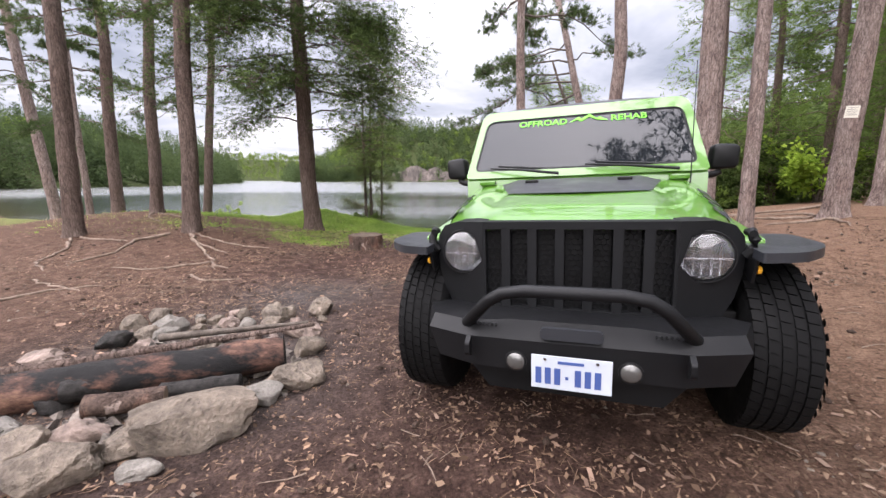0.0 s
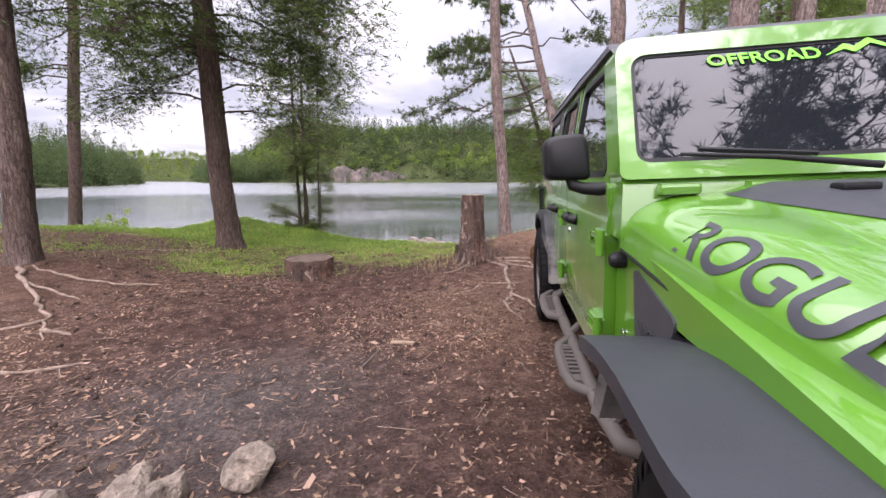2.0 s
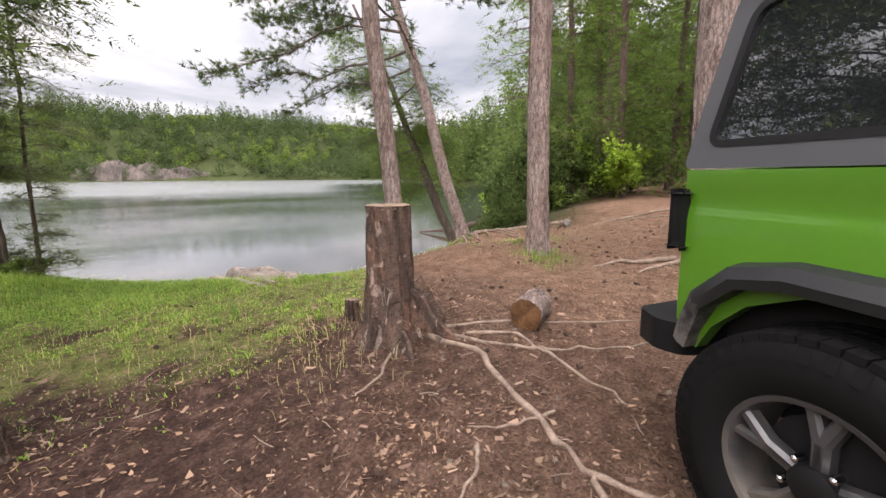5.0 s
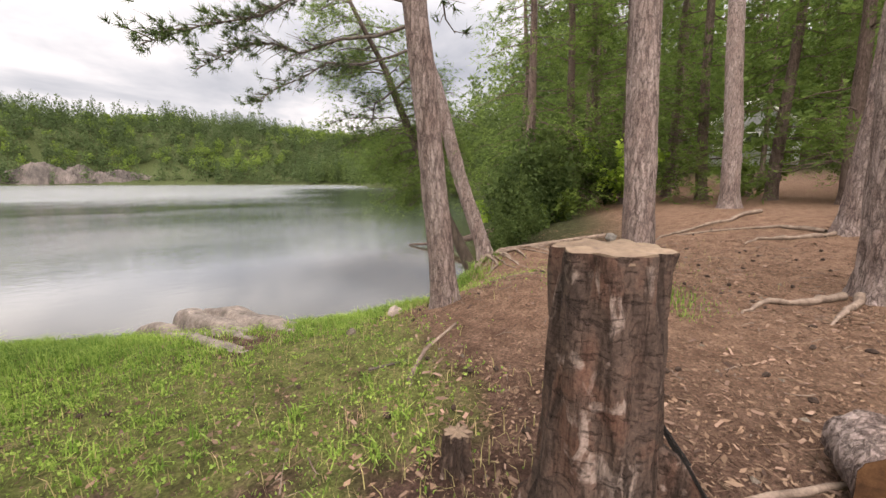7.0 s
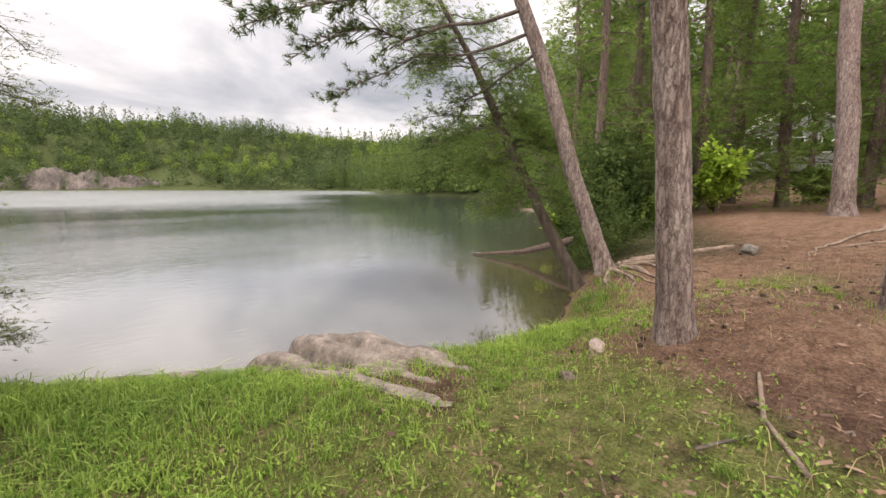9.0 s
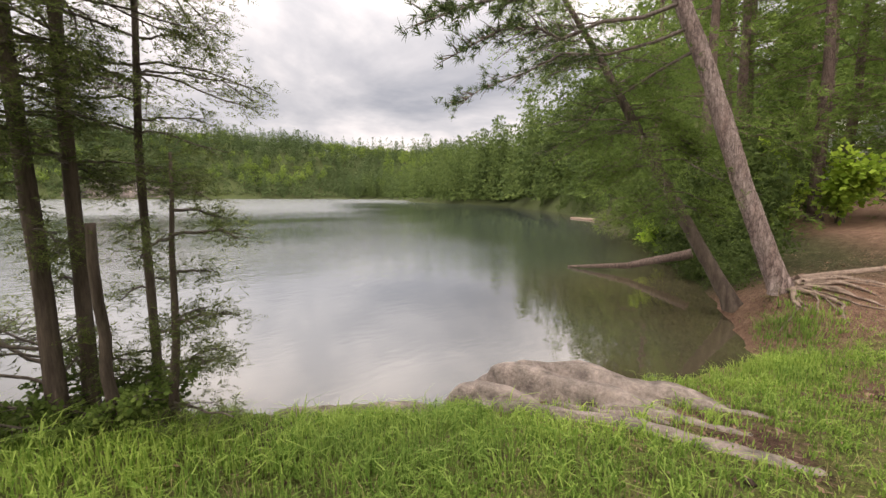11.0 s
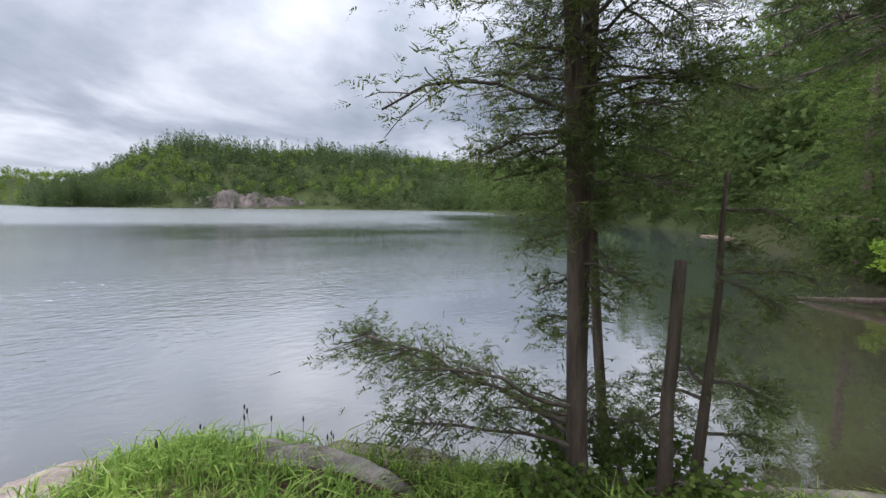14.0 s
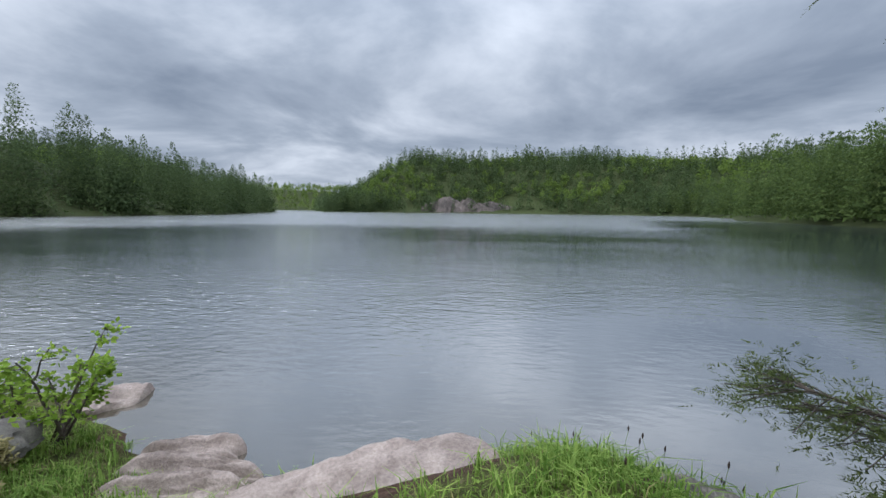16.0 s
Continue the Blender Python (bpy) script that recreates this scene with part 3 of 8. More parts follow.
def land_height(x, y):
    x, y = np.asarray(x, float), np.asarray(y, float)
    d = lake_distance(x, y)
    near = np.exp(-((x / 60) ** 2 + ((y - 10) / 60) ** 2))
    bank = 0.52 * (1 - np.exp(-np.maximum(d, 0) / 1.35))
    z = WATER + bank
    rise = 0.095 * np.log1p(np.exp(np.minimum((x - 1.2) * 1.6, 60.0))) / 1.6
    rise = np.minimum(rise, 0.78) + 0.11 * np.log1p(np.exp(np.minimum(x - 19.0, 60.0))) * (1 - soft_step(x, 40, 60))
    z = z + np.minimum(rise, 2.9) * (1 - np.exp(-np.maximum(d, 0) / 2.2))
    z = z + 0.5 * blob(x, y, -6.8, 11.3, 3.0, 2.9) * soft_step(d, 0.0, 2.5) + 0.22 * blob(x, y, -3.9, 8.9, 1.2)
    z = z + 0.42 * blob(x, y, -3.15, 14.6, 1.3, 1.2) * soft_step(d, -0.1, 1.0) + 0.10 * blob(x, y, -3.3, 15.45, 0.6, 0.5) * soft_step(d, -0.05, 0.35) + 0.15 * blob(x, y, -1.3, 14.0, 1.0) * soft_step(d, 0, 0.9)
    z = z + 0.16 * blob(x, y, 2.3, 8.9, 1.1) * soft_step(d, 0.5, 2) + 0.3 * blob(x, y, 3.7, 10.6, 1.5, 1.0) * soft_step(d, 0, 1.0) + 0.3 * blob(x, y, 5.5, 12.6, 0.9, 0.7) * soft_step(d, 0, 0.5)
    z = z + (0.022 * wave(x, y, 2.1) + 0.012 * wave(x, y, 5.3, 1.0)) * soft_step(d, 0.0, 1.0)
    far = soft_step(np.hypot(x, y - 10), 30, 90)
    hill = 55 * soft_step(d, 0, 95) * soft_step(y, 180, 260) * (0.85 + 0.15 * wave(x, y, 0.017))
    hill = hill * (0.62 + 0.38 * soft_step(-np.abs(x - 20), -190, -60))
    west = (7 + 17 * (1 - soft_step(y, 75, 135))) * soft_step(d, 0, 45) * (1 - soft_step(x, -75, -40))
    east = 7 * soft_step(d, 2, 60) * soft_step(x, 20, 60)
    z = z + far * np.maximum(hill, np.maximum(west, east))
    z = np.where(d < 0, WATER - np.minimum(0.10 + 0.16 * -d, 3.0), z)
    return z


def hz(x, y):
    return float(land_height(np.array([x]), np.array([y]))[0])


def graded(n, a, b):
    u = np.linspace(-1, 1, n)
    return a * np.sinh(b * u)


def build_ground():
    n = 270
    gx, gy = np.meshgrid(graded(n, 4.2, 6.6) + 0.0, graded(n, 4.2, 6.6) + 9.0)
    x, y = gx.ravel(), gy.ravel()
    z = land_height(x, y)
    idx = np.arange(n * n).reshape(n, n)
    quads = np.stack([idx[:-1, :-1], idx[:-1, 1:], idx[1:, 1:], idx[1:, :-1]], -1).reshape(-1, 4)
    me = bpy.data.meshes.new("ground")
    me.vertices.add(n * n); me.vertices.foreach_set("co", np.stack([x, y, z], -1).astype(np.float32).ravel())
    me.loops.add(quads.size); me.loops.foreach_set("vertex_index", quads.astype(np.int32).ravel())
    me.polygons.add(len(quads)); me.polygons.foreach_set("loop_start", np.arange(0, quads.size, 4, dtype=np.int32))
    me.polygons.foreach_set("use_smooth", np.ones(len(quads), bool))
    me.update(calc_edges=True)
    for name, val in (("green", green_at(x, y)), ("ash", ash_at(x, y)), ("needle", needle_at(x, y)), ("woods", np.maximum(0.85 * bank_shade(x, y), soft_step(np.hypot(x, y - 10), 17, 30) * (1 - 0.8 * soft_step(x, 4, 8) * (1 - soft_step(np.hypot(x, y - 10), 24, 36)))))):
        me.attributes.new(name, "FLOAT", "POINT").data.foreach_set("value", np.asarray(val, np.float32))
    me.materials.append(M_GROUND)
    return tagged(new("ground", me), "brown forest floor of soil, needles and grass by a lake", "ground", kind="structure")


# bare strips of bedrock: both ends and the width
LEDGES = [(-0.5, 14.45, 0.6, 13.75, 0.22), (-5.1, 15.1, -3.85, 15.55, 0.85), (-6.3, 15.85, -5.6, 15.98, 0.22), (-6.2, 15.55, -5.3, 15.72, 0.2), (-6.1, 15.28, -5.2, 15.4, 0.2), (-2.95, 14.95, -2.45, 14.5, 0.26), (-2.6, 15.4, -1.9, 15.1, 0.36)]
# ridges of the large outcrop: middle and half width across it, start and end along it, height
RIDGES = [(0.13, 0.085, 0.30, 2.35, 0.075), (0.30, 0.05, 0.85, 1.75, 0.05), (0.41, 0.045, 1.25, 2.15, 0.05), (0.32, 0.20, 0.0, 0.85, 0.20), (0.60, 0.165, 0.12, 1.75, 0.26), (0.88, 0.20, 0.22, 2.1, 0.29), (1.12, 0.10, 0.9, 2.0, 0.14), (0.74, 0.05, 1.5, 2.3, 0.05)]


def outcrop_place(x, y):
    """Metres along and across the bedrock's grain, from its tip in the water."""
    dx, dy = x - 0.62, y - 13.86
    along = dx * 0.5 - dy * 0.866
    return along, dx * 0.866 + dy * 0.5 + 0.22 * along


def outcrop_rise(x, y):
    """How far the bedrock stands above the soil: tilted slabs with a broken edge on one side."""
    a, v = outcrop_place(np.asarray(x, float), np.asarray(y, float))
    v = v + 0.022 * wave(x, y, 5.1, 0.4) + 0.012 * wave(x, y, 13.0, 1.1)
    best = np.full(np.shape(a), -0.05)
    for i, (c, w, a0, a1, h) in enumerate(RIDGES):
        ww = w * (1 + 0.28 * wave(a, a * 0 + i, 3.3, i))
        u = (v - c) / ww
        side = np.where(u < 0, 1 - np.abs(u) ** 5, 1 - np.abs(u) ** 2.2)
        run = (a - a0) / (a1 - a0) + 0.05 * wave(x, y, 9.0, i)
        taper = np.clip(run * 7, 0, 1) ** 0.5 * np.clip((1 - run) * 1.5, 0, 1) ** 0.8
        rise = h * np.clip(side, -0.6, 1) * taper * (1 + 0.12 * wave(x, y, 7.0, 2 + i)) - 0.03 * (taper <= 0)
        best = np.maximum(best, rise - 0.012)
    groove = np.abs(np.sin(v * 41 + 1.2 * wave(x, y, 3.0, 5))) ** 14 * np.clip(wave(x, y, 2.7, 8), 0, 1)
    return best - 0.02 * groove * (best > 0.02) + 0.006 * wave(x, y, 31.0, 3) * (best > 0)


def green_at(x, y):
    d = lake_distance(x, y)
    bare = blob(x, y, -4.65, 15.2, 0.45, 0.3) + blob(x, y, -2.35, 14.85, 0.5, 0.25) + 0.8 * blob(x, y, 2.3, 12.7, 0.8, 0.3)
    edge = 1.95 + (y - 9.2) * 0.3 + 0.35 * wave(x, y, 1.4)
    g = soft_step(edge - x, -0.2, 0.8) * soft_step(y + 0.3 * wave(x, y, 1.9, 2), 8.6, 9.8)
    g = g * (1 - 0.8 * soft_step(-x, 2.0, 3.6) * (1 - soft_step(y, 11.6, 12.6)))
    g = np.maximum(g, 0.75 * blob(x, y, -2.6, 10.9, 0.9)); g = np.maximum(g, 0.6 * blob(x, y, -4.6, 10.4, 1.6, 0.7))
    g = np.maximum(g, 0.7 * blob(x, y, 3.6, 11.9, 0.9, 0.7)); g = np.maximum(g, 0.6 * blob(x, y, 5.4, 10.7, 1.1, 0.8))
    for ax, ay, bx, by, w in LEDGES:
        t = np.clip(((x - ax) * (bx - ax) + (y - ay) * (by - ay)) / ((bx - ax) ** 2 + (by - ay) ** 2), 0, 1)
        bare = bare + np.exp(-(np.hypot(x - ax - t * (bx - ax), y - ay - t * (by - ay)) / (w * 0.48)) ** 4)
    bare = bare + soft_step(outcrop_rise(x, y), -0.02, 0.02)
    oa, ov = outcrop_place(x, y)
    g = g * (1 - 0.6 * soft_step(oa, 0.6, 0.9) * (1 - soft_step(oa, 2.1, 2.5)) * soft_step(ov, 0.15, 0.25) * (1 - soft_step(ov, 1.0, 1.3)))
    g = g * (1 - 0.9 * blob(x, y, -0.7, 13.9, 0.5)) * soft_step(d, -0.02, 0.25) * np.clip(1 - bare, 0, 1)
    worn = np.clip(1 - soft_step(y + 0.25 * x, 10.2, 11.9) + 0.15, 0, 1)
    patch = soft_step(0.35 * wave(x, y, 4.3, 1.7) + 0.6 * wave(y, x, 10.7, 0.6) + 0.5 * wave(x, y, 23.0, 2.2), 0.0, 0.6)
    g = g * (1 - 0.8 * worn * patch)
    return g * (1 - soft_step(np.hypot(x, y - 10), 16, 26))


def ash_at(x, y):
    return np.clip(1.1 * blob(x, y, -0.9, 3.9, 1.1, 0.9) + 0.8 * blob(x, y, -0.6, 5.7, 0.9, 0.7), 0, 0.9)


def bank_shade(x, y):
    """Strip under the bank trees east of the leaning pines: moss with painted shade."""
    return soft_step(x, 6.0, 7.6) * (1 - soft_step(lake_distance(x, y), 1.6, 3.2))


def needle_at(x, y):
    return (1 - soft_step(np.hypot(x, y - 10), 18, 32)) * (1 - 0.85 * bank_shade(x, y)) * np.clip(soft_step(x + 0.25 * (y - 9) * (y > 9), 1.3, 3.8) + 0.35 * soft_step(-x, 1.0, 3.5) + 0.5 * blob(x, y, 1.4, 6.8, 0.7, 1.4), 0, 1)


build_ground()


def build_water():
    n = 220
    gx, gy = np.meshgrid(graded(n, 6.0, 5.6), graded(n, 6.0, 5.6) + 14.0)
    x, y = gx.ravel(), gy.ravel()
    d = lake_distance(x, y)
    idx = np.arange(n * n).reshape(n, n)
    quads = np.stack([idx[:-1, :-1], idx[:-1, 1:], idx[1:, 1:], idx[1:, :-1]], -1).reshape(-1, 4)
    quads = quads[(d[quads] < 1.5 + 0.15 * np.hypot(x, y - 14)[quads]).any(1)]
    ob = mesh_ob("lake", np.stack([x, y, np.full_like(x, WATER)], -1).tolist(), quads.tolist(), M_WATER, smooth=True)
    shallow = np.exp(np.minimum(d, 0) / 1.6) + 0.7 * blob(x, y, 5.5, 15.5, 3.0, 2.0)
    r = np.hypot(x, y - 9)
    ripple = 0.05 + 0.5 * soft_step(r, 8, 15) - 0.2 * soft_step(r, 19, 26) + 0.7 * soft_step(r + 5 * wave(x, y, 0.09, 2), 32, 62) + 0.3 * blob(x, y, -6, 21, 4, 5)
    ripple = np.clip(ripple, 0, 1) * (1 - 0.92 * soft_step(x - 0.32 * (y - 14), 1, 13) * (1 - soft_step(y, 45, 130)))
    for name, val in (("shallow", np.clip(shallow, 0, 1)), ("ripple", ripple)):
        ob.data.attributes.new(name, "FLOAT", "POINT").data.foreach_set("value", val.astype(np.float32))
    return tagged(ob, "calm grey lake with light wind ripples", "lake", kind="structure")


build_water()

# ---- foliage ----


def unit(v):
    return v / np.maximum(np.linalg.norm(v, axis=-1, keepdims=True), 1e-9)


def frames_for(axis):
    """For directions (n, 3): an orthonormal pair across each."""
    axis = unit(axis)
    ref = np.where(np.abs(axis[:, 2:3]) > 0.9, np.array([[1.0, 0, 0]]), np.array([[0, 0, 1.0]]))
    u = unit(np.cross(axis, ref))
    return u, np.cross(axis, u)


def needle_tufts(pos, axis, length, rng, k=14, width=0.007):
    """Tufts of pine needles: thin triangles that spread forwards from each place."""
    n = len(pos)
    axis = unit(axis)
    u, w = frames_for(axis)
    ang = rng.uniform(0, 2 * math.pi, (n, k, 1)); sp = rng.uniform(0.25, 1.35, (n, k, 1))
    d = axis[:, None] * np.cos(sp) + (u[:, None] * np.cos(ang) + w[:, None] * np.sin(ang)) * np.sin(sp)
    ln = (np.asarray(length).reshape(-1, 1, 1) if np.ndim(length) else length) * rng.uniform(0.7, 1.15, (n, k, 1))
    side = unit(np.cross(d, rng.normal(size=(n, k, 3)))) * width
    root = pos[:, None] + axis[:, None] * rng.uniform(-0.4, 0.1, (n, k, 1)) * ln
    return np.stack([root - side, root + side, root + d * ln], 2).reshape(-1, 3)


def flat_sprays(pos, axis, size, rng, k=12, fat=0.2, droop=0.25):
    """Flat ferny sprays of a hemlock or a cedar: rows of narrow leaflets either side of a rib."""
    n = len(pos)
    axis = unit(axis)
    u = unit(np.cross(axis, np.array([[0, 0, 1.0]]) + rng.normal(0, 0.45, (n, 3))))
    sz = (np.asarray(size).reshape(-1, 1, 1) if np.ndim(size) else size) * rng.uniform(0.7, 1.2, (n, 1, 1))
    s = np.linspace(0.05, 1.0, k)[None, :, None]
    sgn = np.where(np.arange(k) % 2 == 0, 1.0, -1.0)[None, :, None]
    root = pos[:, None] + axis[:, None] * s * sz - np.array([0, 0, 1.0]) * droop * s * s * sz
    ln = sz * (0.62 - 0.42 * s) * rng.uniform(0.7, 1.2, (n, k, 1))
    d = unit(axis[:, None] * 0.75 + u[:, None] * sgn + rng.normal(0, 0.18, (n, k, 3)))
    across = unit(np.cross(d, rng.normal(0, 0.5, (n, k, 3)) + np.array([0, 0, 1.0]))) * ln * fat
    low = root + d * ln * 0.18
    return np.stack([low - across, low + across, root + d * ln], 2).reshape(-1, 3)


def round_leaves(pos, axis, size, rng, k=5):
    n = len(pos)
    d = unit(unit(axis)[:, None] + rng.normal(0, 0.8, (n, k, 3)))
    ln = size * rng.uniform(0.6, 1.2, (n, k, 1))
    root = pos[:, None] + rng.normal(0, size * 0.5, (n, k, 3))
    across = unit(np.cross(d, rng.normal(0, 0.6, (n, k, 3)) + np.array([0, 0, 1.0]))) * ln * 0.36
    mid = root + d * ln * 0.45
    return np.stack([root, mid + across, root + d * ln, mid - across], 2).reshape(-1, 3)


def tubes(lines, n=5):
    """One mesh's verts and faces for many tapering bars: lines of (points (k, 3), radii (k,))."""
    verts, faces, base = [], [], 0
    ring = np.linspace(0, 2 * math.pi, n, endpoint=False)
    for pts, rad in lines:
        pts = np.asarray(pts, float)
        tan = unit(np.gradient(pts, axis=0))
        u, w = frames_for(tan)
        v = pts[:, None] + (u[:, None] * np.cos(ring)[None, :, None] + w[:, None] * np.sin(ring)[None, :, None]) * np.asarray(rad)[:, None, None]
        k = len(pts)
        verts.append(v.reshape(-1, 3))
        a = np.arange(k - 1)[:, None] * n + np.arange(n)[None] + base
        b = np.arange(k - 1)[:, None] * n + (np.arange(n)[None] + 1) % n + base
        faces.append(np.stack([a, b, b + n, a + n], -1).reshape(-1, 4))
        base += k * n
    return np.concatenate(verts).tolist(), np.concatenate(faces).tolist()


def trunk_mesh(name, spine, radii, mat, parent, rng, sides=20, flare=0.0, rough=0.05):
    """A tapering trunk along a spine, with an uneven skin and root swellings at its foot."""
    spine, radii = np.asarray(spine, float), np.asarray(radii, float)
    s = np.linspace(0, 1, 46) ** 1.5
    t0 = np.linspace(0, 1, len(spine))
    pts = np.stack([np.interp(s, t0, spine[:, i]) for i in range(3)], -1)
    rad = np.interp(s, t0, radii)
    ang = np.linspace(0, 2 * math.pi, sides, endpoint=False)
    hgt = pts[:, 2] - pts[0, 2]
    lobes = 0.6 + 0.4 * np.cos(5 * ang + rng.uniform(0, 6)) + 0.3 * np.cos(3 * ang + rng.uniform(0, 6))
    fl = flare * np.exp(-hgt / 0.16)[:, None] * (0.45 + lobes[None])
    sk = 1 + rough * rng.normal(size=(len(pts), sides)) * 0.6 + rough * np.sin(ang * 7 + hgt[:, None] * 3)
    rr = rad[:, None] * sk + fl * rad[0]
    v = pts[:, None] + np.stack([np.cos(ang) * rr, np.sin(ang) * rr, np.zeros_like(rr)], -1)
    k = len(pts)
    a = np.arange(k - 1)[:, None] * sides + np.arange(sides)[None]
    b = np.arange(k - 1)[:, None] * sides + (np.arange(sides)[None] + 1) % sides
    f = np.stack([a, b, b + sides, a + sides], -1).reshape(-1, 4).tolist()
    f.append(list(range((k - 1) * sides, k * sides)))
    return mesh_ob(name, v.reshape(-1, 3).tolist(), f, mat, parent, smooth=True)


def bough(start, heading, length, lift, sag, rng, r0, twigs, reach, curl=0.25):
    """A limb with side twigs: the bars, and the places and ways of its leafy tips."""
    k = 7
    s = np.linspace(0, 1, k)
    h = unit(np.array([[math.cos(heading), math.sin(heading), 0]]))[0]
    side = np.array([-h[1], h[0], 0])
    wob = np.cumsum(rng.normal(0, 0.035, (k, 3)), 0) * length
    wob -= wob[0]
    pts = np.asarray(start) + np.outer(s * length, h) + np.outer(lift * s - sag * s * s, [0, 0, 1]) * length + np.outer(np.sin(s * 2.5) * curl * rng.uniform(-1, 1) * length * 0.3, side) + wob
    lines = [(pts, r0 * (1 - 0.85 * s) + 0.003)]
    tips, ways = [], []
    for i in range(twigs):
        u = rng.uniform(0.22, 1.0) ** 0.8
        p = np.array([np.interp(u, s, pts[:, j]) for j in range(3)])
        out = unit((h * rng.uniform(0.3, 1.0) + side * rng.choice([-1, 1]) * rng.uniform(0.4, 1.1) + np.array([0, 0, rng.uniform(-0.35, 0.4)]))[None])[0]
        ln = reach * length * (1.15 - 0.6 * u) * rng.uniform(0.5, 1.1)
        m = 4
        q = p + np.outer(np.linspace(0, 1, m) * ln, out) + np.outer(np.linspace(0, 1, m) ** 2 * ln * rng.uniform(-0.3, 0.05), [0, 0, 1]) + rng.normal(0, 0.02 * ln, (m, 3)) * np.linspace(0, 1, m)[:, None]
        lines.append((q, np.linspace(r0 * 0.32, 0.0022, m)))
        for j in range(1, m):
            tips.append(q[j]); ways.append(out)
    tips.append(pts[-1]); ways.append(pts[-1] - pts[-2])
    return lines, np.array(tips), np.array(ways)


def big_tree(name, base, top, r0, r1, mat, label, boughs, leaf, rng, group="", category="pine tree", flare=0.5, sides=20):
    """A tree: trunk, one mesh of limbs, one crown. boughs: dicts of what bough() needs, with the height on the trunk."""
    base, top = np.asarray(base, float), np.asarray(top, float)
    base[2] = hz(base[0], base[1]) - 0.06
    thing = empty(name, Matrix.Translation(base), label, category, group)
    rel = top - base
    bend = rng.normal(0, min(0.05, r0 * 0.35), (7, 2)) * np.sin(np.linspace(0, math.pi, 7))[:, None]
    s = np.linspace(0, 1, 7)
    spine = np.outer(s, rel); spine[:, :2] += bend
    rad = r0 + (r1 - r0) * s
    trunk_mesh("trunk", spine, rad, mat, thing, rng, sides, flare)
    lines, tips, ways = [], [], []
    for b in boughs:
        u = b["z"] / rel[2]
        p = np.array([np.interp(u, s, spine[:, j]) for j in range(3)])
        ls, tp, wy = bough(p, b["head"], b["len"], b.get("lift", 0.15), b.get("sag", 0.3), rng, b.get("r", 0.02), b.get("twigs", 14), b.get("reach", 0.3))
        lines += ls
        if b.get("leafy", 1) > 0:
            keep = rng.random(len(tp)) < b.get("leafy", 1)
            tips.append(tp[keep]); ways.append(wy[keep])
    if lines:
        v, f = tubes(lines, 3 if len(lines) > 300 else 5)
        tagged(mesh_ob("branchwork", v, f, M_TWIG if mat is not M_BARK_DARK else M_BARK_DARK, thing, smooth=True), kind="stuff")
    if tips:
        leaf(np.concatenate(tips), np.concatenate(ways), rng, thing)
    return thing


def leaf_pine(size=0.13, k=16, per=2, spread=0.05, width=0.006, mat=None):
    def go(tips, ways, rng, thing):
        p = np.repeat(tips, per, 0) + rng.normal(0, spread, (len(tips) * per, 3))
        tagged(soup("crown", needle_tufts(p, np.repeat(ways, per, 0) + rng.normal(0, 0.4, p.shape), size, rng, k, width), 3, mat or M_NEEDLE, thing), kind="stuff")
    return go


def leaf_spray(size=0.3, k=12, per=3, spread=0.12, mat=None, droop=0.3, fat=0.2):
    def go(tips, ways, rng, thing):
        p = np.repeat(tips, per, 0) + rng.normal(0, spread, (len(tips) * per, 3))
        w = np.repeat(ways, per, 0) + rng.normal(0, 0.5, p.shape) * np.array([1, 1, 0.5])
        tagged(soup("crown", flat_sprays(p, w, size, rng, k, fat, droop), 3, mat or M_HEMLOCK, thing), kind="stuff")
    return go


# ---- far woods ----


